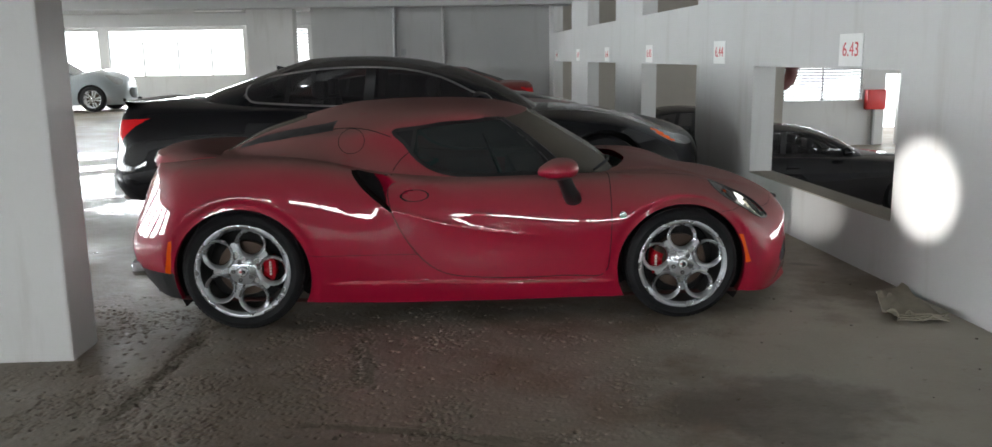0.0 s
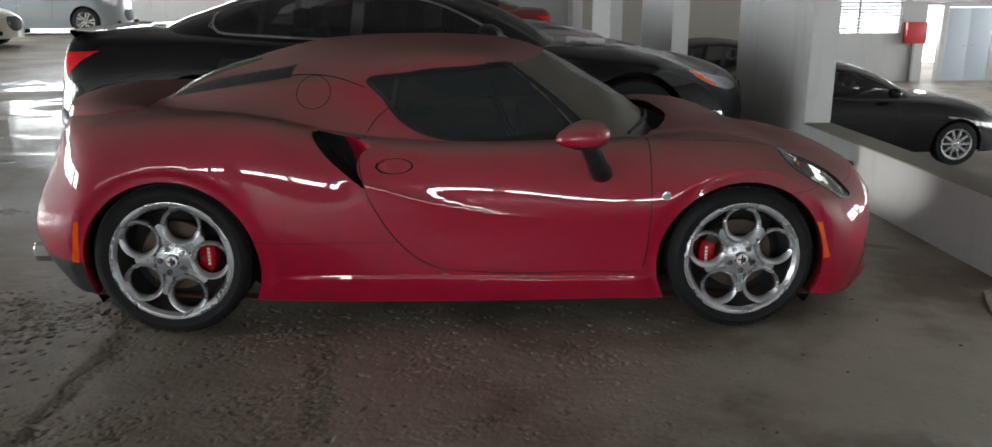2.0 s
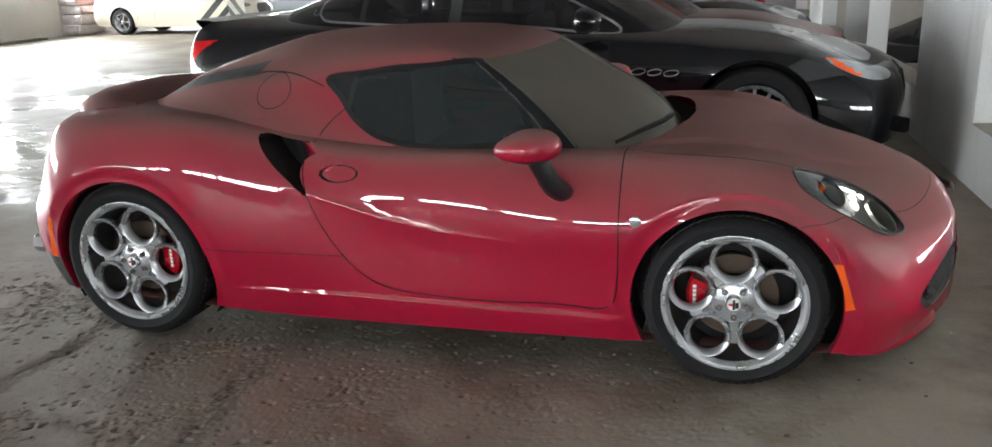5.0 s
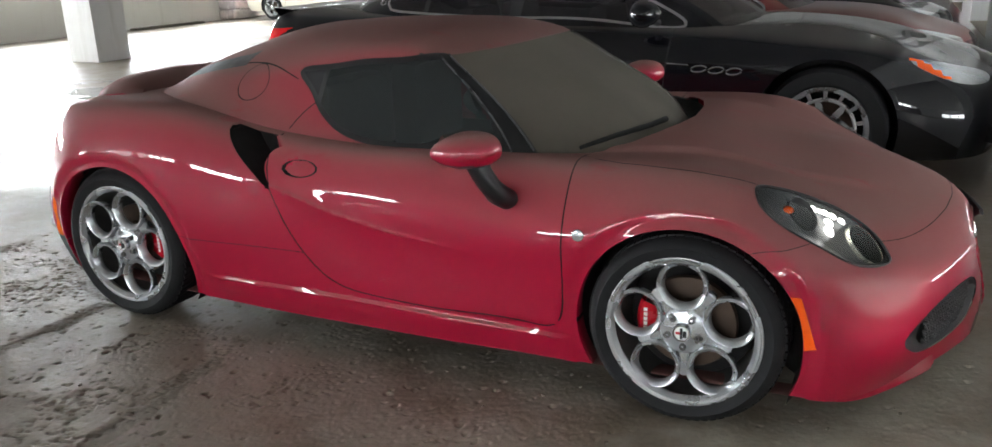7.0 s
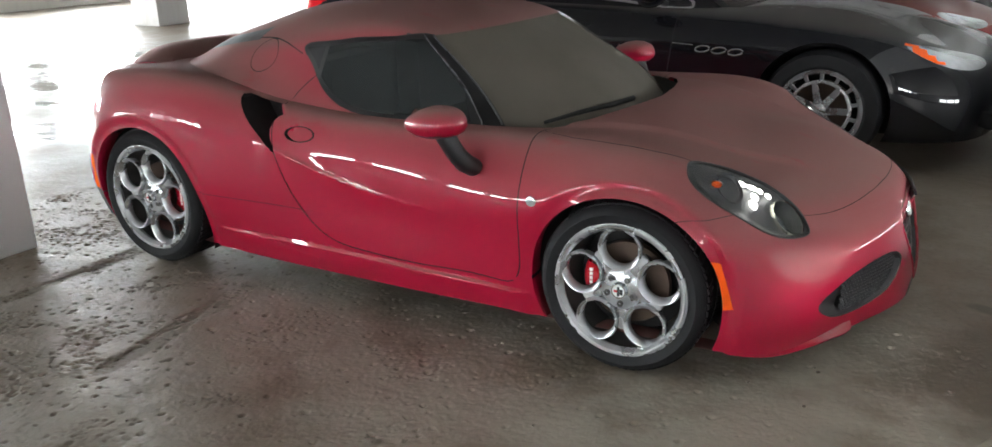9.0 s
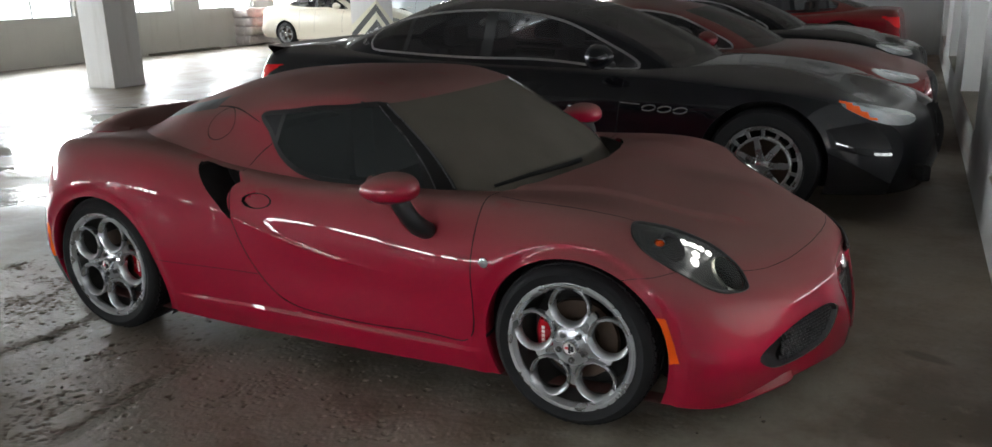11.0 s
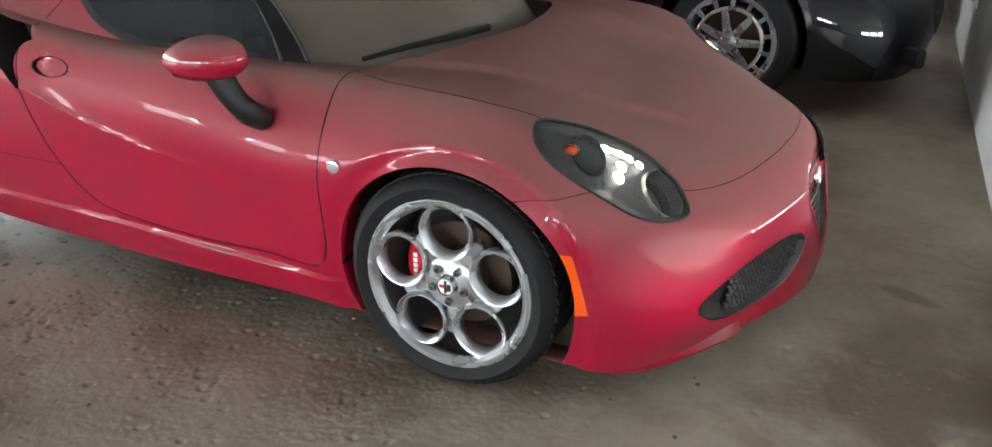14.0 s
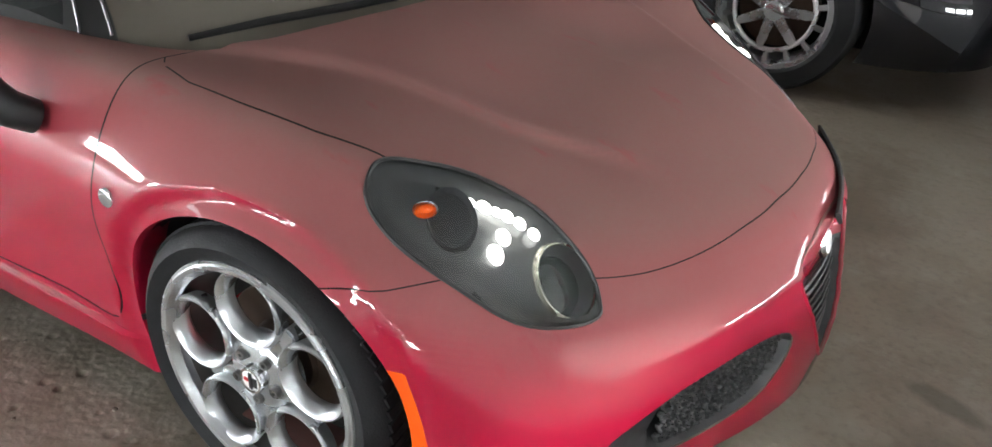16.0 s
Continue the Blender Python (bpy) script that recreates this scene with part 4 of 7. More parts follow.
# rolled edges of the wheel arches
half_copy.verts.ensure_lookup_table()
for cx, cz, r in ARCHES:
    rim_verts = sorted({(round(math.atan2(v.co.z - cz, v.co.x - cx), 3), v.co.y) for v in half_copy.verts if v.co.y < -0.5 and abs(math.hypot(v.co.x - cx, v.co.z - cz) - r) < 4e-4})
    for sy in (-1, 1):
        roll = bmesh.new()
        rows = [[roll.verts.new((cx + (r - d) * math.cos(a), -sy * (y + e), cz + (r - d) * math.sin(a))) for d, e in ((0, 0), (0.003, 0.004), (0.004, 0.02), (0.0, 0.06), (-0.01, 0.09))] for a, y in rim_verts]
        for i, j in zip(rows, rows[1:]):
            for k in range(4):
                roll.faces.new([i[k], i[k + 1], j[k + 1], j[k]])
        bmesh.ops.recalc_face_normals(roll, faces=roll.faces)
        part("arch_edge", roll, RED, sports_car)

# headlamps: clear lens, grey housing, two reflector tubes
lens = faces_copy(half_copy, lambda c, u, v: u > 10 and v > 2.6 and lamp_level(u, v) < 0, 0.003)
bowl = faces_copy(half_copy, lambda c, u, v: u > 10 and v > 2.6 and lamp_level(u, v) < 0, extra=lambda c, u, v: 0.006 + (0.010 + 0.012 * step(11.35, 11.7, u)) * step(0.0, 0.03, -lamp_level(u, v)))
RECESS = plain("lamp_recess", (0.016, 0.016, 0.018), 0.5)
LAMP_GREY = plain("lamp_housing_grey", (0.042, 0.044, 0.046), 0.33, 0.1, var=0.05)
PROJECTOR = plain("projector_glass", (0.008, 0.016, 0.015), 0.06, var=0.05)
LED_LIT = Mat("lit_led")
LED_LIT.set(Base_Color=(0.9, 0.9, 0.88, 1), Emission_Color=(1.0, 0.99, 0.95, 1), Emission_Strength=2.6)
LED_LIT = LED_LIT.m
TUBE_SHEEN = plain("satin_reflector", (0.72, 0.70, 0.58), 0.25, 0.8, var=0.05)
pts, ju, kv = places, stations, levels


def on_body(u, v, sink=0.0):
    """The place on the body's skin at a station and a line, sunk below it."""
    a, b = float(np.interp(u, ju, np.arange(len(ju)))), float(np.interp(v, kv, np.arange(len(kv))))
    i, j = int(a), int(b)
    row = lambda q: pts[q, i] * (1 - a + i) + pts[q, i + 1] * (a - i)
    out = np.cross(pts[j, i + 1] - pts[j, i], pts[j + 1, i] - pts[j, i])
    out *= math.copysign(1.0, float(np.dot(out, pts[j, i] - np.array([0.6, 0, 0.2])))) / np.linalg.norm(out)
    return Vector(row(j) * (1 - b + j) + row(j + 1) * (b - j) - out * sink), Vector(out)


lamp_edge = [on_body(u, v)[0] for u, v in LAMP]
CUPS = (((1.672, 0.602, 0.552), 0.062, 0.055, (0.62, -0.34, 0.70)), ((1.498, 0.700, 0.662), 0.053, 0.016, (0.56, -0.45, 0.69)))


def cup_pose(centre, aim, sy):
    axis = Vector((aim[0], -sy * aim[1], aim[2])).normalized()
    return Matrix.Translation((centre[0], sy * centre[1], centre[2])) @ axis.to_track_quat("Z", "X").to_matrix().to_4x4() @ Matrix.Diagonal((1.12, 0.86, 1, 1))


# openings for the tubes in the housing
bmesh.ops.subdivide_edges(bowl, edges=bowl.edges[:], cuts=4, use_grid_fill=True)
for centre, r, depth, aim in CUPS:
    back_to = cup_pose(centre, aim, -1).inverted()
    gone = [f for f in bowl.faces if (lambda c: math.hypot(c.x, c.y) < r * 0.97)(back_to @ f.calc_center_median())]
    bmesh.ops.delete(bowl, geom=gone, context="FACES")
for sy in (-1, 1):
    lamp = new("headlamp")
    lamp.parent = sports_car
    tagged(lamp, "headlamp with grey housing under a clear lens")
    for bm, material, name in ((bowl.copy(), LAMP_GREY, "lamp_housing"), (lens.copy(), LENS, "lamp_lens")):
        if sy > 0:
            bmesh.ops.scale(bm, vec=(1, -1, 1), verts=bm.verts)
            bmesh.ops.reverse_faces(bm, faces=bm.faces)
        ob = part(name, bm, material, lamp)
        if name == "lamp_lens":
            ob.visible_shadow = False
    part("lamp_seal", tube_bm([Vector((p.x, p.y * (1 if sy < 0 else -1), p.z)) for p in lamp_edge + lamp_edge[:2]], 0.004, 6), TRIM, lamp)
    for centre, r, depth, aim in CUPS:
        at = cup_pose(centre, aim, sy)
        front_one = r > 0.06
        cup = lathe_bm([(0.001, -depth * 0.8), (r * 0.8, -depth * 0.75), (r * 0.93, -depth * 0.2), (r * 0.955, 0.0)], 40, "z")
        tube = part("lamp_tube", cup, GAP if front_one else RECESS, lamp, "dark reflector tube", m=at)
        if front_one:
            part("tube_rim", lathe_bm([(r * 0.955, -0.002), (r * 0.965, 0.003), (r, 0.003), (r * 1.05, -0.004), (r * 1.12, -depth * 0.4), (r * 1.14, -depth * 0.9)], 40, "z"), TUBE_SHEEN, tube)
        if front_one:
            part("projector_lens", lathe_bm([(0.0005, -depth * 0.50), (r * 0.5, -depth * 0.56), (r * 0.86, -depth * 0.72)], 32, "z"), PROJECTOR, tube, "dark green projector glass")
        else:
            spot, out = on_body(11.20, 4.50, 0.004)
            turned = Matrix.Translation((spot.x, -sy * spot.y, spot.z)) @ Vector((out.x, -sy * out.y, out.z)).to_track_quat("Z", "X").to_matrix().to_4x4()
            part("turn_bulb", lathe_bm([(0.0005, 0.002), (0.010, 0.0), (0.0155, -0.006), (0.016, -0.016)], 20, "z"), ORANGE, lamp, "amber bulb", m=turned @ Matrix.Diagonal((0.8, 1.25, 1, 1)))
            part("bulb_reflector", lathe_bm([(0.0162, -0.012), (0.0165, -0.004), (0.019, -0.003), (0.021, -0.014)], 20, "z"), CHROME, lamp, m=turned @ Matrix.Diagonal((0.85, 1.2, 1, 1)))
    # a chain of lit daytime lamps along the inner edge
    for u, v, r in ((11.40, 5.06, 0.0125), (11.46, 5.08, 0.010), (11.535, 5.12, 0.0135), (11.60, 5.12, 0.010), (11.655, 5.12, 0.0125), (11.72, 5.06, 0.012), (11.785, 4.93, 0.0115), (11.61, 4.64, 0.0145), (11.54, 4.20, 0.0165)):
        spot, out = on_body(u, v, 0.013)
        spot, out = Vector((spot.x, -sy * spot.y, spot.z)), Vector((out.x, -sy * out.y, out.z))
        dome = lathe_bm([(0.0005, r * 0.45), (r * 0.5, r * 0.38), (r * 0.85, r * 0.15), (r, -r * 0.25)], 16, "z")
        part("daytime_lamp", dome, LED_LIT, lamp, "lit white daytime lamp", m=Matrix.Translation(spot) @ out.to_track_quat("Z", "X").to_matrix().to_4x4() @ Matrix.Diagonal((1.15, 0.9, 1, 1)))

# front intakes with honeycomb mesh, shield grille, lip
COMB_GREY = plain("worn_black_mesh", (0.032, 0.032, 0.033), 0.45)
low_rows, low_cols = np.where(kv < 2.6)[0], np.where(ju > 11.9)[0]
low_pts = pts[np.ix_(low_rows, low_cols)].reshape(-1, 3)
low_u, low_v = np.tile(ju[low_cols], len(low_rows)), np.repeat(kv[low_rows], len(low_cols))
fi_back = faces_copy(half_copy, lambda c, u, v: u > 11.6 and v < 2.8 and fi_level(u, v) < 0, extra=lambda c, u, v: 0.004 + (0.07 if u > 12.55 else 0.035) * step(0.0, 0.025, -fi_level(u, v)))
in_shield = lambda c, u, v: u > 12.8 and v < 5 and shield_inside(c.y, c.z) < 0
shield_depth = lambda c, u, v: 0.003 + 0.040 * step(0.0, 0.018, -shield_inside(c.y, c.z)) * step(0.515, 0.36, c.z)
cut(half_copy, lambda c, u, v: c.z - 0.408 if u > 12.8 and v < 5 and abs(c.y) < 0.25 else FAR)
shield_back = faces_copy(half_copy, lambda c, u, v: in_shield(c, u, v) and c.z < 0.408, extra=shield_depth)
shield_top = faces_copy(half_copy, lambda c, u, v: in_shield(c, u, v) and c.z >= 0.408, extra=shield_depth)
for sy in (-1, 1):
    bm = fi_back.copy()
    if sy > 0:
        bmesh.ops.scale(bm, vec=(1, -1, 1), verts=bm.verts)
        bmesh.ops.reverse_faces(bm, faces=bm.faces)
    frame_ob = part("front_intake", bm, MESH_BLACK, sports_car, "black plastic lower air intake")
    comb = bmesh.new()
    for r in range(13):
        for q in range(22):
            yy, zz = -0.215 - 0.0150 * q - (r % 2) * 0.0075, 0.205 + r * 0.0130
            gap = (low_pts[:, 1] - yy) ** 2 + (low_pts[:, 2] - zz) ** 2
            k0 = int(np.argmin(gap))
            if fi_level(low_u[k0], low_v[k0]) > -0.004 or low_u[k0] < 12.52:
                continue
            pick = np.argsort(gap)[:5]
            cx, cy, cz = float(np.average(low_pts[pick, 0], weights=1 / (gap[pick] + 4e-5))) - 0.022, (yy if sy < 0 else -yy), zz
            lean = 0.42 * (1 if sy < 0 else -1)
            rings = []
            for rad, dx in ((0.0085, 0.0), (0.0064, 0.004), (0.0064, -0.008)):
                hexagon = [(rad * math.cos(math.pi / 3 * k + math.pi / 6), rad * math.sin(math.pi / 3 * k + math.pi / 6)) for k in range(6)]
                rings.append([comb.verts.new((cx + dx + lean * h, cy + h, cz + w)) for h, w in hexagon])
            for lo, hi in ((0, 1), (1, 2)):
                for k in range(6):
                    comb.faces.new([rings[lo][k], rings[lo][(k + 1) % 6], rings[hi][(k + 1) % 6], rings[hi][k]])
    cap_y = -0.385
    part("tow_cover", lathe_bm([(0.0005, 0.004), (0.010, 0.004), (0.013, 0.0), (0.013, -0.02)], 20, "x"), GAP, frame_ob, "round black tow-eye cover", m=pose(1.915, sy * -cap_y, 0.30, 0, 0, sy * 25))
    tagged(part("honeycomb", comb, COMB_GREY, frame_ob, "black honeycomb mesh", smooth=False), kind="stuff")
    lip = bmesh.new()
    rows = []
    for k in range(15):
        t = k / 14
        base, n = on_body(11.45 + 1.33 * t, 0.0)
        n = Vector((n.x, n.y, 0)).normalized()
        base = Vector((base.x, base.y, base.z + 0.004))
        out = 0.002 + 0.026 * t ** 1.6 * step(1.08, 0.9, t)
        rows.append([lip.verts.new(base + n * d + Vector((0, 0, h))) for d, h in ((-0.012, 0.058 - 0.01 * t), (out * 0.22, 0.036), (out * 0.7, 0.014), (out, 0.004), (out * 0.9, -0.004), (-0.02, -0.002))])
    for a, b in zip(rows, rows[1:]):
        for k in range(5):
            lip.faces.new([a[k], a[k + 1], b[k + 1], b[k]])
    lip.faces.new(rows[-1])
    if sy > 0:
        bmesh.ops.scale(lip, vec=(1, -1, 1), verts=lip.verts)
    bmesh.ops.recalc_face_normals(lip, faces=lip.faces)
    part("bumper_lip", lip, RED, sports_car)
both_sides(shield_back), both_sides(shield_top)
part("shield_panel", shield_top, RED, sports_car, "red panel behind the round emblem")
shield = part("shield_grille", shield_back, MESH_BLACK, sports_car, "narrow shield-shaped grille with dark slats")
front_pts = pts[:, ju > 12.8].reshape(-1, 3)


def nose_x(y, z):
    """How far forward the skin of the nose stands there."""
    gap = (front_pts[:, 1] + abs(y)) ** 2 + (front_pts[:, 2] - z) ** 2
    pick = np.argsort(gap)[:4]
    return float(np.average(front_pts[pick, 0], weights=1 / (gap[pick] + 1e-5)))


for k in range(9):
    zz = 0.228 + k * 0.021
    half = float(np.interp(zz, [0.2, 0.265, 0.37, 0.42], [0.028, 0.082, 0.136, 0.155]))
    part("grille_slat", tube_bm([(nose_x(q * half, zz) - 0.026, q * half, zz) for q in (-1, -0.5, 0, 0.5, 1)], 0.0055, 6), TRIM, shield)
edge = [Vector((nose_x(y, z) - 0.001, y, z)) for y, z in SHIELD]
part("grille_rim", tube_bm(edge + edge[:2], 0.0055, 8), RED, shield)
logo = lathe_bm([(0.0005, 0.010), (0.026, 0.009), (0.031, 0.006), (0.035, 0.002), (0.035, -0.004)], 32, "x")
logo_ob = part("emblem", logo, CHROME, sports_car, "round enamel emblem with a chrome ring", m=pose(1.990, 0, 0.456, 0, -14, 0))
disc_bm = lathe_bm([(0.0005, 0.0105), (0.0255, 0.0097)], 24, "x")
part("emblem_face", disc_bm, plain("emblem_enamel", (0.75, 0.75, 0.72), 0.2), logo_ob)

# bent black plate holder, off the middle of the nose
holder = bmesh.new()
rows = []
for k in range(17):
    t = k / 16
    y = -0.02 + 0.47 * t
    x = float(spline([-0.02, 0.228, 0.45], [2.010, 1.955, 1.856], np.array([y]))[0])
    tall = 0.02 + 0.075 * step(0.0, 0.45, t)
    rows.append([holder.verts.new((x + dx, y, 0.538 + dz)) for dx, dz in ((-0.010, -0.002), (-0.004, 0.002), (0.002, -0.002), (0.008, -tall), (0.002, -tall - 0.004), (-0.006, -0.014))])
for a, b in zip(rows, rows[1:]):
    for k in range(6):
        holder.faces.new([a[k], a[(k + 1) % 6], b[(k + 1) % 6], b[k]])
holder.faces.new(rows[0]), holder.faces.new(rows[-1])
bmesh.ops.recalc_face_normals(holder, faces=holder.faces)
part("plate_holder", holder, MESH_BLACK, sports_car, "bent black plastic plate holder")

# cabin: glasshouse and roof
C_BASE = [(-1.52, 0, 0.868), (-1.42, -0.40, 0.875), (-1.14, -0.69, 0.888), (-0.9, -0.825, 0.868), (-0.6, -0.83, 0.80), (-0.3, -0.80, 0.73), (0, -0.795, 0.72), (0.3, -0.785, 0.72), (0.63, -0.72, 0.72), (0.83, -0.5, 0.75), (0.92, -0.22, 0.765), (0.94, 0, 0.77)]
C_BELT = [(-1.42, 0, 0.908), (-1.33, -0.35, 0.912), (-1.10, -0.57, 0.924), (-0.9, -0.69, 0.921), (-0.62, -0.733, 0.876), (-0.3, -0.722, 0.815), (0, -0.718, 0.795), (0.3, -0.71, 0.795), (0.575, -0.67, 0.79), (0.76, -0.46, 0.84), (0.84, -0.2, 0.848), (0.86, 0, 0.85)]
C_GLASS = [(-1.25, 0, 1.0), (-1.18, -0.33, 0.985), (-1.0, -0.50, 0.99), (-0.84, -0.58, 1.0), (-0.60, -0.63, 0.985), (-0.3, -0.652, 0.95), (0, -0.652, 0.95), (0.25, -0.642, 0.95), (0.41, -0.605, 0.95), (0.58, -0.41, 0.965), (0.65, -0.18, 0.97), (0.67, 0, 0.972)]
C_RAIL = [(-1.0, 0, 1.085), (-0.95, -0.3, 1.065), (-0.83, -0.46, 1.05), (-0.72, -0.52, 1.05), (-0.5, -0.575, 1.055), (-0.28, -0.588, 1.075), (-0.05, -0.582, 1.10), (0.12, -0.572, 1.105), (0.215, -0.55, 1.097), (0.345, -0.36, 1.108), (0.395, -0.16, 1.116), (0.405, 0, 1.118)]
C_ROOF = [(-0.78, 0, 1.145), (-0.75, -0.24, 1.135), (-0.68, -0.36, 1.125), (-0.58, -0.42, 1.128), (-0.42, -0.46, 1.132), (-0.25, -0.48, 1.142), (-0.05, -0.48, 1.152), (0.07, -0.465, 1.152), (0.13, -0.42, 1.15), (0.21, -0.28, 1.155), (0.25, -0.12, 1.16), (0.26, 0, 1.16)]
C_TOP = [(-0.60, 0, 1.175), (-0.58, 0, 1.175), (-0.53, 0, 1.178), (-0.45, 0, 1.182), (-0.35, 0, 1.186), (-0.22, 0, 1.188), (-0.06, 0, 1.186), (0.02, 0, 1.183), (0.06, 0, 1.181), (0.11, 0, 1.178), (0.13, 0, 1.176), (0.14, 0, 1.175)]
places, stations, levels = loft([C_BASE, C_BELT, C_GLASS, C_RAIL, C_ROOF, C_TOP], 170, 64)
cabin_bm = grid_bm(places, stations, levels)
SIDE_GLASS = smooth_ring([(-0.385, 1.028), (-0.33, 0.975), (-0.28, 0.91), (-0.17, 0.828), (-0.03, 0.793), (0.2, 0.787), (0.4, 0.79), (0.555, 0.785), (0.46, 0.89), (0.34, 1.0), (0.225, 1.092), (0.1, 1.088), (-0.1, 1.075), (-0.28, 1.052)], 80)
glass_level = inside(SIDE_GLASS)
on_side = lambda c, u: c.y < -0.45 and 3.2 < u < 8.6
SCREEN_U = 8.12
cut(cabin_bm, lambda c, u, v: glass_level(c.x, c.z) + 0.014 if on_side(c, u) else 1.0)
cut(cabin_bm, lambda c, u, v: glass_level(c.x, c.z) - 0.006 if on_side(c, u) else 1.0)
cut(cabin_bm, lambda c, u, v: u - SCREEN_U if v < 3.3 else 1.0)
cut(cabin_bm, lambda c, u, v: v - 2.98 if u > 7.8 else 1.0)
cut(cabin_bm, lambda c, u, v: abs(c.x + 0.265 - 0.2 * (c.z - 1.0)) - 0.011 if on_side(c, u) and glass_level(c.x, c.z) < 0 else 1.0)
cut(cabin_bm, lambda c, u, v: intake_level(c.x, c.z) - 0.002 if c.y < -0.55 and -0.7 < c.x < -0.2 and c.z < 0.9 else FAR)
sail = lambda c: c.x - 0.437 - (0.882 - c.z) * 0.52
cut(cabin_bm, lambda c, u, v: sail(c) if on_side(c, u) and glass_level(c.x, c.z) < -0.01 else FAR)
louvre_in = inside([(1.0, 1.28), (1.45, 1.72), (2.1, 2.12), (2.72, 2.5), (3.15, 2.82), (2.47, 3.55), (1.7, 3.1), (1.2, 2.6), (0.92, 2.0), (0.82, 1.45)])
louvre = lambda u, v: louvre_in(u, v)
cut(cabin_bm, lambda c, u, v: louvre(u, v) if u < 3.6 else 1.0)
rear_pane = lambda u, v: max(v - 3.3, u - 2.3, 1.0 - v)
fuel_level = lambda c: math.hypot((c.x + 0.612) / 0.072, (c.z - 0.985) / 0.064) * 0.068 - 0.068
seam(cabin_bm, lambda c, u, v: fuel_level(c) if c.y < -0.4 and c.x < -0.3 else FAR, 0.0016)
roof_z = lambda x: float(spline([-0.74, -0.65, -0.56, -0.484, -0.44, -0.385], [1.044, 1.051, 1.048, 1.034, 1.020, 1.0], np.array([x]))[0])
on_seam = lambda c, v: c.y < -0.42 and -0.725 < c.x < -0.388 and v > 1.8
seam(cabin_bm, lambda c, u, v: c.z - roof_z(c.x) if on_seam(c, v) else FAR, 0.0022)
seam(cabin_bm, lambda c, u, v: door_level(c.x, c.z) if c.y < -0.5 and -0.5 < c.x < 0.1 and v < 2.4 and c.z > 0.825 else FAR, 0.0022)
lu, lv = cabin_bm.verts.layers.float["u"], cabin_bm.verts.layers.float["v"]


def cabin_sort(f):
    c = f.calc_center_median()
    n = len(f.verts)
    u, v = sum(w[lu] for w in f.verts) / n, sum(w[lv] for w in f.verts) / n
    a = Vector((c.x, -abs(c.y), c.z))
    s = "_l" if c.y > 0 else "_r"
    if louvre(u, v) < 0:
        return "louvre" + s
    if a.y < -0.55 and -0.7 < a.x < -0.2 and a.z < 0.9 and intake_level(a.x, a.z) < 0.002:
        return None
    if u > SCREEN_U and v < 2.98:
        return "screen"
    if on_side(a, u):
        g = glass_level(a.x, a.z)
        if abs(a.x + 0.265 - 0.2 * (a.z - 1.0)) < 0.011 and g < 0:
            return "seal" + s
        if g < -0.014 and sail(a) > 0:
            return "seal" + s
        if g < -0.014:
            return "glass" + s if a.x > -0.27 else "quarter" + s
        if g < 0.006:
            return "seal" + s
        if u > 6.5 and v < 2.98 and a.x > 0.2:
            return "pillar" + s
    if a.y < -0.4 and a.x < -0.3:
        d = fuel_level(a)
        if abs(d) < 0.0016:
            return None
        if d < 0:
            return "fuel" if s == "_r" else "haunch_l"
    if a.y < -0.5 and -0.5 < a.x < 0.1 and v < 2.4 and a.z > 0.825 and abs(door_level(a.x, a.z)) < 0.0022:
        return None
    if on_seam(a, v) and abs(a.z - roof_z(a.x)) < 0.0022:
        return None
    if rear_pane(u, v) < 0 and u < 0.75:
        return "rear_glass"
    if v < 2.98 and u > 7:
        return "pillar" + s
    if v < 0.55 and u > 8.4:
        return None
    return "roof" if v > 3.2 or (-0.725 < a.x and a.z > roof_z(max(-0.725, min(-0.388, a.x))) and u > 2.7 and v > 2.0) else "haunch" + s


backing = faces_copy(cabin_bm, lambda c, u, v: u < 5.5 and louvre(u, v) > 0 and not (on_side(c, u) and glass_level(c.x, c.z) < 0.006) and (abs(fuel_level(c)) < 0.02 or (on_seam(c, v) and abs(c.z - roof_z(c.x)) < 0.02) or (c.z > 0.83 and abs(door_level(c.x, c.z)) < 0.02)), 0.005)
mirrored = backing.copy()
bmesh.ops.scale(mirrored, vec=(1, -1, 1), verts=mirrored.verts)
bmesh.ops.reverse_faces(mirrored, faces=mirrored.faces)
for one in (backing, mirrored):
    tagged(part("cabin_joint_backing", one, GAP, sports_car, "dark gaps between the panels"), kind="stuff")
both_sides(cabin_bm)
lu, lv = cabin_bm.verts.layers.float["u"], cabin_bm.verts.layers.float["v"]
QUARTER = plain("dull_black_panel", (0.012, 0.012, 0.013), 0.6, spec=0.3)
cabin_table = {"screen": (GLASS_WIND, "windscreen", "windscreen thick with dust"), "roof": (RED, "roof", ""), "rear_glass": (GLASS_WIND, "rear_window", ""), "fuel": (RED, "fuel_flap", "")}
for s in ("_l", "_r"):
    cabin_table |= {"glass" + s: (GLASS_SIDE, "side_window", "dark dusty side window"), "quarter" + s: (QUARTER, "quarter_panel", "dull black quarter panel"), "seal" + s: (TRIM, "window_seal", "black rubber seal"),
                    "pillar" + s: (TRIM, "windscreen_pillar", "black pillar"), "louvre" + s: (MESH_BLACK, "engine_vent", "black perforated vent panel"), "haunch" + s: (RED, "rear_haunch", "")}
split_parts(cabin_bm, cabin_sort, cabin_table, sports_car)
cabin_bm.free()

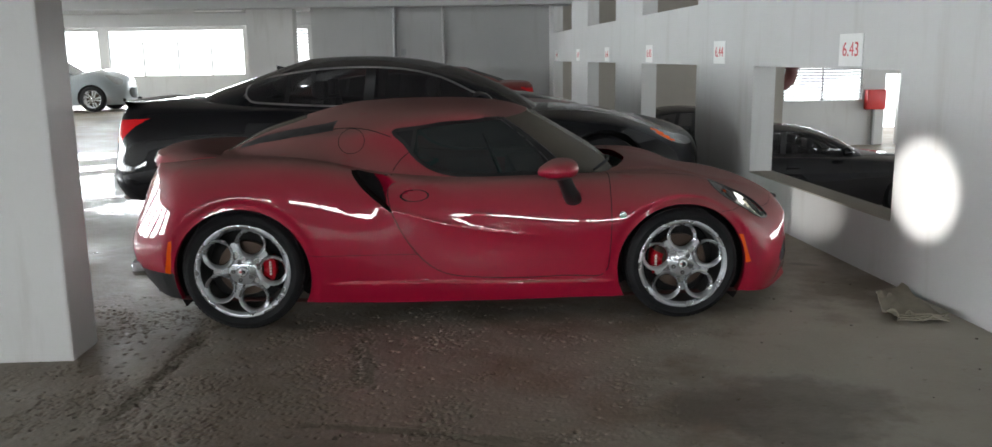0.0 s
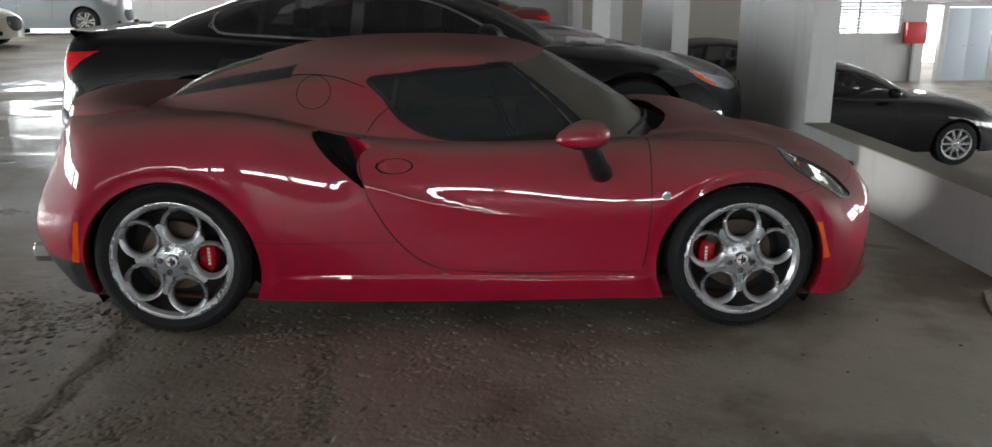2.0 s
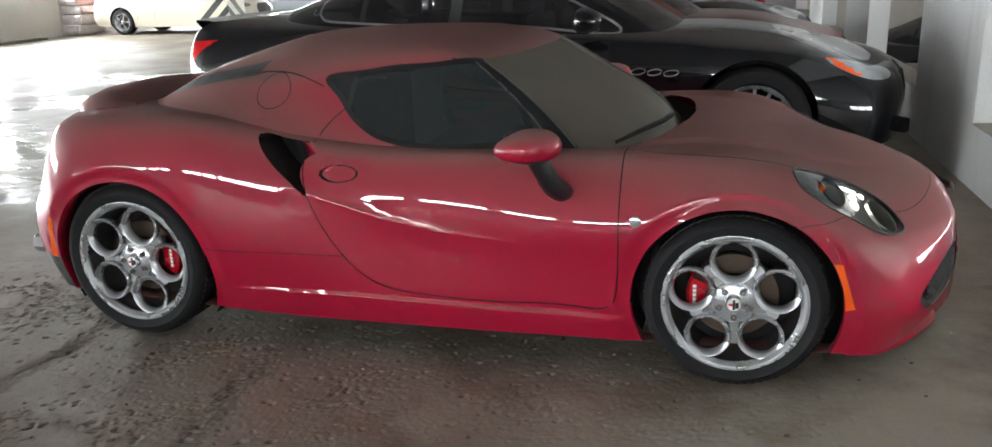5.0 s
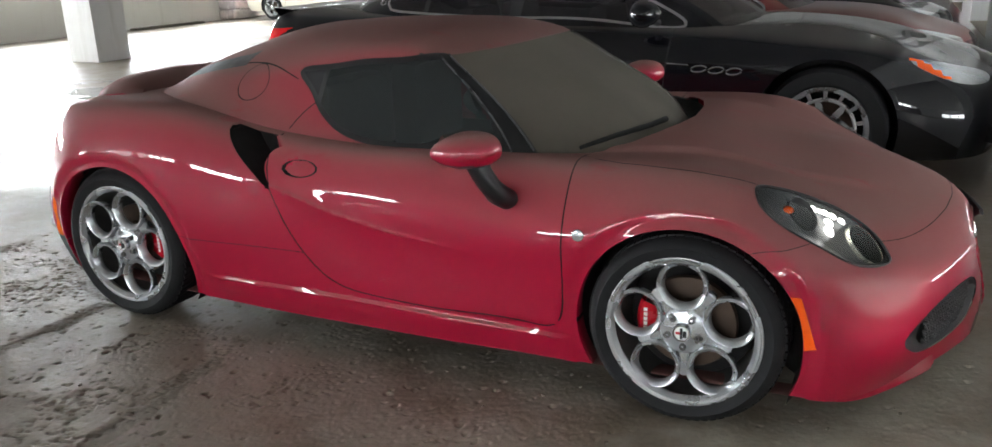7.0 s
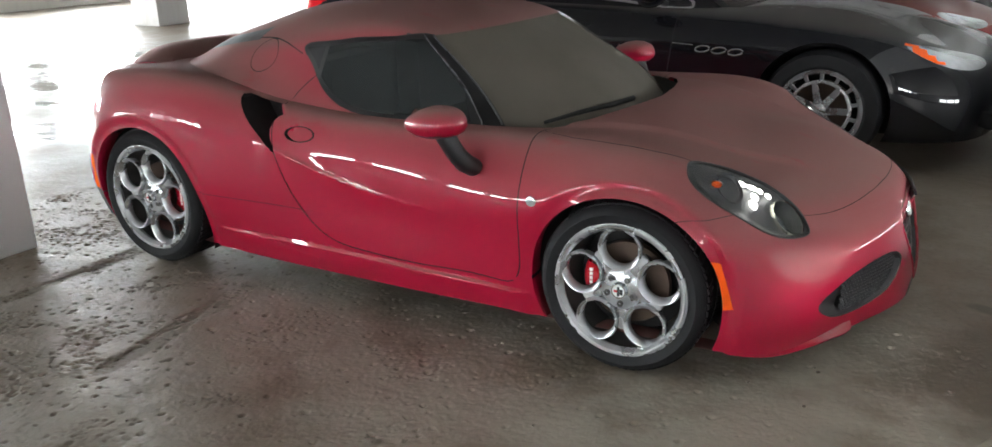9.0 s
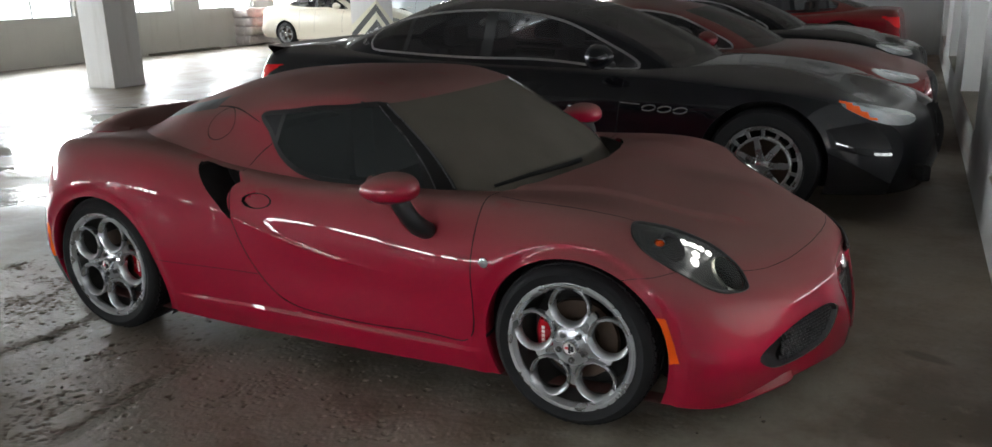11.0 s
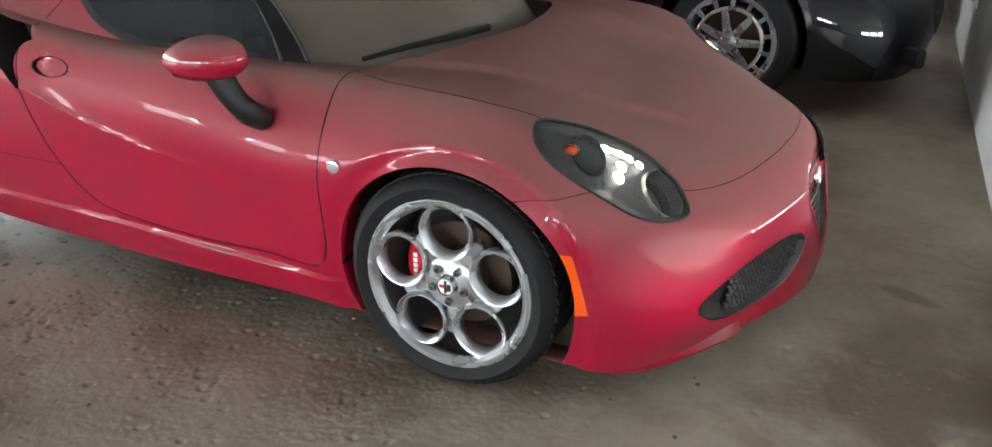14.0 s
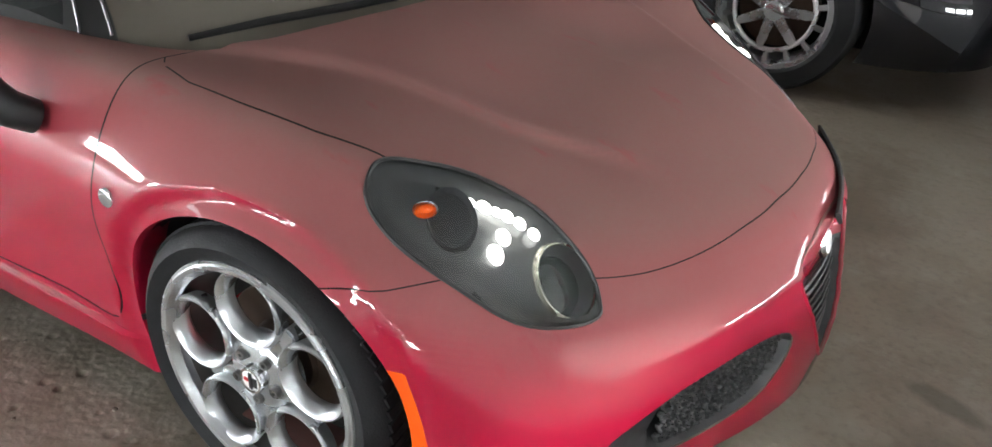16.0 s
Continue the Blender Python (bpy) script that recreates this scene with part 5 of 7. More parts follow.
# floor pan, wheel wells, dark inside
pan = box_bm(-1.75, 1.75, -0.6, 0.6, 0.14, 0.26, 0.02)
box_bm(-0.80, 0.80, -0.8, 0.8, 0.14, 0.60, 0.02, pan)
part("floor_pan", pan, GAP, sports_car)
for cx, cz, r in ARCHES:
    for sy in (-1, 1):
        well = lathe_bm([(r + 0.012, sy * 0.83), (r + 0.012, sy * 0.60), (0.02, sy * 0.58)], 44, "y", a0=-0.58, a1=math.pi + 0.5)
        part("wheel_well", well, GAP, sports_car, m=pose(cx, 0, cz))


def sports_wheel(cx, cz, sy, r_tyre, r_rim, width, spin):
    """A five-ring alloy wheel, its face towards -y before it is turned; cz is the hub's height."""
    hub = new("wheel")
    hub.parent = sports_car
    hub.matrix_basis = pose(cx, sy * 0.90, cz, 0, 0, 0 if sy < 0 else 180)
    w = width
    tyre = lathe_bm([(r_rim - 0.004, 0.012), (r_rim + 0.010, 0.002), (r_rim + 0.035, -0.008), (r_tyre - 0.022, -0.002), (r_tyre - 0.008, 0.012), (r_tyre, 0.035), (r_tyre, w * 0.5), (r_tyre, w - 0.03), (r_tyre - 0.02, w), (r_rim, w - 0.01)], 96)
    groove = bmesh.new()
    n = 72
    for i in range(n):
        a = 2 * math.pi * i / n
        for side_off, lean in ((0.03, 0.25), (w - 0.03, -0.25)):
            m = Matrix.Rotation(-a, 4, "Y") @ Matrix.Translation((r_tyre + 0.0005, side_off + 0.028 * (1 if lean > 0 else -1), 0)) @ Matrix.Rotation(lean, 4, "X")
            made = bmesh.ops.create_cube(groove, size=1.0)["verts"]
            for v in made:
                v.co = m @ Vector((v.co.x * 0.006, v.co.y * 0.062, v.co.z * 0.021))
    t_ob = part("tyre", tyre, RUBBER, hub, "black low-profile tyre")
    tagged(part("tread_block", groove, RUBBER, t_ob, smooth=False), kind="stuff")
    # barrel and rim edge
    barrel = lathe_bm([(r_rim - 0.008, 0.0), (r_rim + 0.004, 0.001), (r_rim + 0.006, 0.008), (r_rim - 0.002, 0.016), (r_rim - 0.014, 0.022), (r_rim - 0.017, 0.034)], 96)
    lip = lathe_bm([(r_rim - 0.024, 0.014), (r_rim - 0.012, -0.002), (r_rim - 0.004, -0.003), (r_rim + 0.002, 0.003)], 96, bm=barrel)
    rim = part("rim", barrel, ALLOY, hub, "silver alloy wheel of five rings")
    # inner barrel in a darker grey than the rim
    part("barrel", lathe_bm([(r_rim - 0.017, 0.034), (r_rim - 0.026, 0.06), (r_rim - 0.03, w - 0.02), (r_rim - 0.012, w - 0.006)], 64), ALLOY_DARK, rim, "dark grey inner barrel")
    rr = r_rim * 0.335
    rc = r_rim * 0.625
    for i in range(5):
        a = 2 * math.pi * i / 5 + spin
        ring = lathe_bm([(rr * 0.97, 0.016), (rr, 0.006), (rr * 0.985, 0.001), (rr * 0.95, -0.002), (rr * 0.88, 0.000), (rr * 0.79, 0.009), (rr * 0.745, 0.018), (rr * 0.74, 0.027), (rr * 0.77, 0.033), (rr * 0.82, 0.036), (rr * 0.95, 0.03), (rr * 0.97, 0.016)], 56)
        part("spoke_ring", ring, ALLOY, rim, m=pose(rc * math.cos(a), 0.010, rc * math.sin(a)))
        web = outline_bm([(r_rim * 0.12, -0.024), (r_rim * 0.50, -0.010), (r_rim * 0.60, -0.016), (r_rim * 0.64, -0.012), (r_rim * 0.64, 0.012), (r_rim * 0.60, 0.016), (r_rim * 0.50, 0.010), (r_rim * 0.12, 0.024)], 0.035, 0.004)
        b = a + math.pi / 5
        part("spoke_web", web, ALLOY, rim, m=pose(0, 0.024, 0, 0, math.degrees(-b), 0))
        lug = outline_bm([(r_rim * 0.955, -0.075), (r_rim * 0.975, -0.045), (r_rim * 0.98, 0.0), (r_rim * 0.975, 0.045), (r_rim * 0.955, 0.075), (r_rim * 0.935, 0.04), (r_rim * 0.935, -0.04)], 0.02, 0.003)
        part("ring_foot", lug, ALLOY, rim, m=pose(0, 0.006, 0, 0, math.degrees(-a), 0))
    centre = lathe_bm([(0.001, 0.014), (0.062, 0.016), (0.074, 0.024), (0.080, 0.06)], 40)
    part("hub_plate", centre, ALLOY, rim)
    cap = lathe_bm([(0.021, 0.0), (0.0225, -0.003), (0.027, -0.003), (0.029, 0.002), (0.030, 0.016)], 32)
    cap_ob = part("centre_cap", cap, CHROME, rim, "round centre cap with a chrome ring")
    part("cap_face", lathe_bm([(0.0005, -0.0015), (0.0215, -0.001)], 24), WHITE, cap_ob, "pale enamel disc")
    part("cap_mark", box_bm(-0.004, 0.004, -0.0035, -0.001, -0.018, 0.018, 0.0005), TRIM, cap_ob)
    part("cap_mark", box_bm(-0.017, -0.002, -0.003, -0.001, -0.004, 0.004, 0.0005), LETTER_RED, cap_ob)
    part("cap_mark", box_bm(0.005, 0.016, -0.003, -0.001, -0.012, 0.009, 0.0005), TRIM, cap_ob)
    for i in range(5):
        a = 2 * math.pi * (i + 0.5) / 5 + spin
        bolt = lathe_bm([(0.0045, 0.004), (0.005, -0.004), (0.010, -0.004), (0.0115, 0.006), (0.0155, 0.006), (0.016, 0.010)], 16)
        part("wheel_bolt", bolt, ALLOY_DARK, rim, m=pose(0.050 * math.cos(a), 0.010, 0.050 * math.sin(a)))
    disc = lathe_bm([(0.04, 0.085), (0.075, 0.085), (0.08, 0.095), (0.148, 0.095), (0.150, 0.098), (0.150, 0.118), (0.08, 0.12)], 64)
    part("brake_disc", disc, DISC, hub, "rust-filmed brake disc")
    cal = lathe_bm([(0.098, 0.078), (0.152, 0.070), (0.163, 0.08), (0.165, 0.13), (0.10, 0.13), (0.098, 0.078)], 18, a0=-0.42, a1=0.42)
    facing = math.pi if cx > 0 else 0.0
    if sy > 0:
        facing = math.pi - facing
    cal_ob = part("brake_caliper", cal, CALIPER, hub, "red brake caliper", m=pose(0, 0, 0, 0, math.degrees(-facing), 0))
    for k in (-2, -1, 0, 1, 2):
        part("caliper_mark", box_bm(0.128, 0.140, 0.0705, 0.0745, k * 0.016 - 0.006, k * 0.016 + 0.006, 0.001), WHITE, cal_ob)
    back = lathe_bm([(0.02, 0.135), (r_rim - 0.04, 0.15)], 40)
    part("dust_shield", back, GAP, hub)
    return hub


for sy in (-1, 1):
    sports_wheel(1.19, 0.305, sy, 0.306, 0.240, 0.21, math.radians(92))
    sports_wheel(-1.19, 0.322, sy, 0.322, 0.250, 0.24, math.radians(0))

# mirrors, badges, wipers, cowl, spoiler, tail
for sy in (-1, 1):
    mirror = new("door_mirror")
    mirror.parent = sports_car
    tagged(mirror, "dusty red door mirror on a black stalk")
    shell = bmesh.new()
    bmesh.ops.create_uvsphere(shell, u_segments=44, v_segments=26, radius=1.0)
    for v in shell.verts:
        x, y, z = v.co
        taper = 1.0 - 0.25 * step(0.1, -1.0, x)
        x, y, z = math.copysign(abs(x) ** (0.78 if x > 0 else 0.95), x), math.copysign(abs(y) ** 0.9, y), math.copysign(abs(z) ** 0.9, z)
        low = 0.72 if z < 0 else 1.0
        v.co = Vector((0.115 * x * (1 - 0.08 * abs(y)), 0.080 * y * taper + 0.015 * x, 0.068 * z * taper * low + 0.004 * x))
    under = shell.copy()
    bmesh.ops.delete(shell, geom=[f for f in shell.faces if f.calc_center_median().z < -0.030], context="FACES")
    bmesh.ops.delete(under, geom=[f for f in under.faces if f.calc_center_median().z >= -0.030], context="FACES")
    at = pose(0.50, sy * 0.955, 0.838, 0, 0, -sy * 8)
    part("mirror_shell", shell, RED, mirror, m=at)
    part("mirror_underside", under, TRIM, mirror, "black plastic underside", m=at)
    stalk = tube_bm([(0.528, sy * 0.940, 0.805), (0.545, sy * 0.932, 0.765), (0.562, sy * 0.918, 0.727), (0.580, sy * 0.896, 0.693), (0.592, sy * 0.856, 0.667)], [0.050, 0.047, 0.046, 0.049, 0.046], 16, flat=0.75)
    part("mirror_stalk", stalk, TRIM, mirror, "black stalk")
    pane = lathe_bm([(0.0005, 0.0), (0.055, 0.0)], 24, "x")
    part("mirror_glass", pane, CHROME, mirror, m=pose(0.425, sy * 0.955, 0.838))
    badge = lathe_bm([(0.0005, -0.004), (0.016, -0.004), (0.019, -0.002), (0.0195, 0.004)], 24)
    part("wing_badge", badge, ALLOY, sports_car, "small round silver badge", m=pose(0.856, sy * 0.906, 0.586, 0, 0, 0 if sy < 0 else 180))
    tail = lathe_bm([(0.0005, 0.02), (0.055, 0.016), (0.085, 0.0), (0.098, -0.006), (0.10, -0.03)], 32, "x")
    tl = part("tail_lamp", tail, RED_LENS, sports_car, "round red tail lamp", m=pose(-1.645, sy * 0.66, 0.665, 0, 14, 180 - sy * 38))
    part("tail_lamp_ring", lathe_bm([(0.098, -0.02), (0.104, -0.004), (0.108, -0.008), (0.11, -0.04)], 32, "x"), CHROME, tl)
    pipe = lathe_bm([(0.036, 0.10), (0.040, 0.0), (0.042, -0.004), (0.045, 0.0), (0.045, 0.12)], 28, "x")
    part("exhaust_pipe", pipe, CHROME, sports_car, "chrome tail pipe", m=pose(-1.825, sy * 0.70, 0.315))
cowl_bm = bmesh.new()
rows = []
for k in range(25):
    y = -0.69 + 1.38 * k / 24
    x1 = float(np.interp(abs(y), [0, 0.2, 0.35, 0.5, 0.58, 0.63, 0.69], [1.01, 0.995, 0.96, 0.90, 0.835, 0.775, 0.70]))
    rows.append([cowl_bm.verts.new(p) for p in ((x1 - 0.42, y, 0.735), (x1 - 0.10, y, 0.742), (x1 - 0.025, y, 0.752), (x1 + 0.012, y, 0.775))])
for a, b in zip(rows, rows[1:]):
    for k in range(3):
        cowl_bm.faces.new([a[k], a[k + 1], b[k + 1], b[k]])
part("cowl_tray", cowl_bm, GAP, sports_car, "black tray at the windscreen's foot")


def on_cabin(u, v, lift):
    a, b = float(np.interp(u, stations, np.arange(len(stations)))), float(np.interp(v, levels, np.arange(len(levels))))
    i, j = min(int(a), len(stations) - 2), min(int(b), len(levels) - 2)
    p = places[j, i] + (places[j, i + 1] - places[j, i]) * (a - i) + (places[j + 1, i] - places[j, i]) * (b - j)
    n = np.cross(places[j, i + 1] - places[j, i], places[j + 1, i] - places[j, i])
    return Vector(p + n / np.linalg.norm(n) * lift)


STRIP = plain("pillar_strip", (0.10, 0.10, 0.105), 0.3, 0.4)
for sy in (-1, 1):
    for u, lift in ((SCREEN_U - 0.03, 0.003), (SCREEN_U - 0.30, 0.004)):
        line = [on_cabin(u, v, lift) for v in np.linspace(0.95, 2.98, 18)]
        part("pillar_strip", tube_bm([(p.x, -sy * p.y, p.z) for p in line], 0.0035, 6), STRIP, sports_car)
for route in (((10.6, 0.44), (9.9, 0.48), (9.2, 0.52), (8.6, 0.6)),):
    part("wiper", tube_bm([on_cabin(u, v, 0.010) for u, v in route], [0.010, 0.009, 0.008, 0.006], 8, flat=1.2), GAP, sports_car, "black wiper")
# dashboard and seats, dimly seen through the glass
part("dashboard", box_bm(0.30, 0.72, -0.60, 0.60, 0.55, 0.78, 0.05), CABIN, sports_car)
for sy in (-1, 1):
    seat = box_bm(-0.38, 0.10, -0.24, 0.24, 0.2, 0.46, 0.06)
    box_bm(-0.46, -0.30, -0.23, 0.23, 0.4, 0.98, 0.06, seat)
    part("seat", seat, CABIN, sports_car, "dark bucket seat", m=pose(0, sy * 0.33, 0))
part("steering_wheel", lathe_bm([(0.165, 0.0), (0.18, -0.014), (0.195, 0.0), (0.18, 0.014), (0.165, 0.0)], 28, "x"), CABIN, sports_car, m=pose(0.22, 0.33, 0.76, 0, -22, 0))
part("engine_bulkhead", box_bm(-0.52, -0.48, -0.58, 0.58, 0.3, 1.02, 0.01), CABIN, sports_car)
# tail spoiler
wing = bmesh.new()
rows = []
for k in range(29):
    q = -1 + 2 * k / 28
    y = 0.60 * q
    back, drop = 0.28 * abs(q) ** 2.4, 0.035 * abs(q) ** 3
    prof = [(-1.852, 0.835), (-1.858, 0.862), (-1.835, 0.91), (-1.77, 0.936), (-1.67, 0.944), (-1.55, 0.93), (-1.44, 0.90), (-1.44, 0.86)]
    rows.append([wing.verts.new((x + back * (1 if x < -1.5 else 0.6), y, z - drop * (1 if z > 0.88 else 0.2))) for x, z in prof])
for a, b in zip(rows, rows[1:]):
    for k in range(7):
        wing.faces.new([a[k], a[k + 1], b[k + 1], b[k]])
wing.faces.new(rows[0]), wing.faces.new(rows[-1])
bmesh.ops.recalc_face_normals(wing, faces=wing.faces)
part("tail_spoiler", wing, RED, sports_car, "dusty ducktail spoiler")

# ---- bay signs, fixtures and clutter of the car park ----
def bay_sign(y, words, label):
    sign = thing("bay_sign", label, "sign", WALL_PLACE @ pose(-0.003, y, 1.44, 90, 0, -90), group="bay signs on the wall")
    part("plate", box_bm(-0.165, 0.165, -0.108, 0.108, 0.0, 0.004, 0.001), WHITE, sign)
    text_part("number", words, 0.135, LETTER_RED, sign, pose(0, 0, 0.0045), "red painted number")
    return sign


for y, words in ((0.37, "6.43"), (3.03, "6.44"), (5.72, "6.45"), (8.33, "6.46"), (10.95, "6.47"), (13.6, "6.48")):
    bay_sign(y, words, f"white bay sign with red number {words} on the wall")

# crumpled cardboard mat by the wall
mat = bmesh.new()
n = 18
grid = [[None] * n for _ in range(n)]
a, b, c, d = Vector((2.25, -1.07, 0)), Vector((2.56, -1.15, 0)), Vector((2.64, -0.48, 0)), Vector((2.45, -0.56, 0))
for i in range(n):
    for j in range(n):
        s, t = i / (n - 1), j / (n - 1)
        p = (a * (1 - s) + b * s) * (1 - t) + (d * (1 - s) + c * s) * t
        z = 0.022 + 0.035 * abs(noise.noise(Vector((s * 4, t * 4, 3)))) + 0.015 * step(0.35, 0.0, s) * step(0.25, 0.0, t) + 0.035 * step(0.12, 0.0, t) * (0.5 + 0.5 * math.sin(s * 19)) + 0.03 * step(0.9, 1.0, s) * step(0.6, 1.0, t)
        p.y -= 0.03 * math.sin(s * 11) * step(0.2, 0, t)
        grid[i][j] = mat.verts.new((p.x, p.y, z))
for i in range(n - 1):
    for j in range(n - 1):
        mat.faces.new([grid[i][j], grid[i + 1][j], grid[i + 1][j + 1], grid[i][j + 1]])
skirt = bmesh.ops.extrude_face_region(mat, geom=mat.faces[:])
bmesh.ops.translate(mat, verts=[g for g in skirt["geom"] if isinstance(g, bmesh.types.BMVert)], vec=(0, 0, -0.011))
bmesh.ops.recalc_face_normals(mat, faces=mat.faces)
CARD = plain("grimy_cardboard", (0.27, 0.245, 0.19), 0.85, var=0.3, scale=7, bump=0.3)
card = thing("floor_mat", "grimy crumpled sheet of cardboard lying by the wall", "mat")
part("sheet", mat, CARD, card)
for k in range(3):
    pts = [(2.30 + 0.055 * i, -1.10 - 0.012 * math.sin(i * 1.7 + k) - 0.02 * i / 6, 0.018 + 0.014 * k + 0.006 * math.sin(i * 2.1 + k)) for i in range(6)]
    part("torn_edge", tube_bm(pts, 0.009, 6, flat=0.6), CARD, card)

# small stones and crumbs on the floor
rng = random.Random(4)
crumb_bm = bmesh.new()
for _ in range(150):
    x, y = rng.uniform(-2.5, 2.6), rng.uniform(-3.6, -0.3)
    r = rng.uniform(0.003, 0.009)
    made = bmesh.ops.create_icosphere(crumb_bm, subdivisions=1, radius=r)["verts"]
    for v in made:
        v.co = Vector((v.co.x * rng.uniform(0.7, 1.3) + x, v.co.y * rng.uniform(0.7, 1.2) + y, max(0.0, v.co.z * 0.6 + r * 0.35)))
crumbs = new("crumbs", mesh_of("crumbs", crumb_bm, plain("crumb_grey", (0.14, 0.12, 0.10), 0.9, var=0.4)))
tagged(crumbs, "loose crumbs of concrete and grit on the floor", "grit", kind="stuff")

# end wall: pipe, joints, small box
pipe = thing("wall_pipe", "grey vertical drain pipe fixed to the end wall", "pipe", pose(-1.41, 14.70, 0))
part("pipe", lathe_bm([(0.042, 0.0), (0.042, CEIL_Z)], 16, "z"), GREY_METAL, pipe)
for z in (0.6, 1.5, 2.3):
    part("bracket", box_bm(-0.06, 0.06, -0.02, 0.045, z, z + 0.05, 0.006), GREY_METAL, pipe)
pipe = thing("wall_pipe", "thin grey conduit on the end wall", "pipe", pose(-0.31, 14.71, 0))
part("pipe", lathe_bm([(0.036, 0.0), (0.036, CEIL_Z)], 12, "z"), WALL_DARK, pipe)
switch = thing("switch_box", "small grey switch box on the end wall", "switch", pose(-1.22, 14.72, 1.5))
part("case", box_bm(-0.055, 0.055, -0.03, 0.025, 0, 0.14, 0.008), GREY_METAL, switch)
part("tube", lathe_bm([(0.018, -1.5), (0.018, 0.0)], 10, "z"), GREY_METAL, switch)


def louvre_window(label, m, width, height, blades, bars=1):
    """A bright louvred window; its own frame, blades and posts."""
    w = thing("louvre_window", label, "window", m, kind="")
    for k in range(bars + 2):
        x = -width / 2 + width * k / (bars + 1)
        part("post", box_bm(x - 0.025, x + 0.025, -0.03, 0.03, 0, height, 0.004), GREY_METAL, w)
    for k in range(blades):
        z = height * (k + 0.5) / blades
        part("blade", box_bm(-width / 2, width / 2, -0.055, 0.055, -0.008, 0.008, 0.002), GREY_METAL, w, m=pose(0, 0, z, 24, 0, 0))
    return w


louvre_window("white louvred window at the end of the lower level", pose(10.28, 20.4, 0.0), 3.54, 0.95, 11, 2)
louvre_window("narrow louvred window beside the end wall", pose(-5.57, 26.1, 0.93), 0.72, 1.57, 15, 0)
MULLION = plain("rusty_mullion", (0.12, 0.10, 0.09), 0.7)
FRAME_GREY = plain("window_frame_grey", (0.45, 0.46, 0.46), 0.5)
for k, (x, half) in enumerate(((-14.22, 1.78), (-9.79, 2.34), (-6.5, 0.57))):
    w = thing("window_frame", "slim grey window frame in the bright far wall", "window", pose(x, 26.1, 0.93), group="window frames of the far wall")
    for q in (-half + 0.02, half - 0.02):
        part("mullion", box_bm(q - 0.02, q + 0.02, -0.02, 0.02, 0, 1.57, 0.004), FRAME_GREY, w)
    part("sill", box_bm(-half, half, -0.09, 0.03, 0.0, 0.03, 0.004), FRAME_GREY, w)
    if k == 1:
        for q in (-1.17, 0.03, 1.18):
            part("mullion", box_bm(q - 0.022, q + 0.022, -0.02, 0.02, 0.03, 1.2, 0.004), MULLION, w, "thin dark mullion")
for k, y in enumerate(np.arange(-18.5, 23.5, 3.0)):
    w = thing("window_frame", "slim grey window frame above the parapet", "window", pose(-16.1, float(y) + 1.05, 1.05), group="window frames above the parapet")
    for q in (-1.02, 0.0, 1.02):
        part("mullion", box_bm(-0.02, 0.02, q - 0.02, q + 0.02, 0, 1.4, 0.004), FRAME_GREY, w)
    part("sill", box_bm(-0.03, 0.12, -1.04, 1.04, -0.0, 0.03, 0.004), FRAME_GREY, w)

# ceiling lights, not lit
for x, y in ((-5.75, 14.2), (-5.75, 16.4), (-5.0, 5.0), (-5.0, 9.0)):
    lamp = thing("ceiling_light", "unlit grey fluorescent batten under the ceiling", "ceiling light", pose(x, y, 2.62), group="fluorescent battens")
    part("housing", box_bm(-0.6, 0.6, -0.06, 0.06, 0.02, 0.09, 0.008), GREY_METAL, lamp)
    part("tube", lathe_bm([(0.016, -0.57), (0.016, 0.57)], 12, "x"), WHITE, lamp, "white glass tube")
    for q in (-0.4, 0.4):
        part("hanger", box_bm(q - 0.01, q + 0.01, -0.01, 0.01, 0.09, 0.13), GREY_METAL, lamp)

# black and white stripes wrapped round the column's foot
STRIPE_DARK = plain("stripe_black", (0.03, 0.03, 0.03), 0.6)
STRIPE_LIGHT = plain("stripe_yellowed_white", (0.62, 0.60, 0.46), 0.6)
guard = thing("column_guard", "black and yellowed white hazard stripes on a column's foot", "hazard marking", pose(-10.95, 15.0, 0))
for face in range(2):
    m = pose(0, -0.006, 0) if face == 0 else pose(0.406, 0.35, 0, 0, 0, 90)
    half = 0.40 if face == 0 else 0.35
    for k in range(-2, 8):
        lo = k * 0.19
        sign = 1 if face == 0 else -1
        quad = [(-half, lo - sign * half * 0.9), (half, lo + sign * half * 0.9), (half, lo + 0.19 + sign * half * 0.9), (-half, lo + 0.19 - sign * half * 0.9)]
        quad = [(x, min(1.2, max(0.0, z))) for x, z in quad]
        if max(z for _, z in quad) - min(z for _, z in quad) < 0.02 or len({(round(x, 4), round(z, 4)) for x, z in quad}) < 4:
            continue
        part("stripe", outline_bm(quad, 0.004), STRIPE_DARK if k % 2 else STRIPE_LIGHT, guard, m=m, smooth=False)

# bale wrapped in film by the parapet
bale = thing("wrapped_bale", "bale of sacks wrapped in cloudy plastic film by the parapet", "bale", pose(-15.75, 16.2, 0))
FILM = plain("cloudy_film", (0.50, 0.45, 0.43), 0.25, var=0.3, scale=4, bump=0.4)
for k in range(4):
    sack = box_bm(-0.36, 0.36, -0.48, 0.48, 0.0, 0.27, 0.10, seg=3)
    for v in sack.verts:
        q = noise.noise(v.co * 5 + Vector((0, 0, k * 7)))
        v.co += v.co.normalized() * 0.035 * q
    part("sack", sack, FILM, bale, m=pose(0.02 * (k % 2), 0.02 * (k % 3), 0.02 + 0.25 * k, 0, 0, 4 * (k % 3) - 4))
slab = thing("plank", "thin dark plank lying at the parapet's foot", "plank", pose(-15.7, 13.6, 0.0))
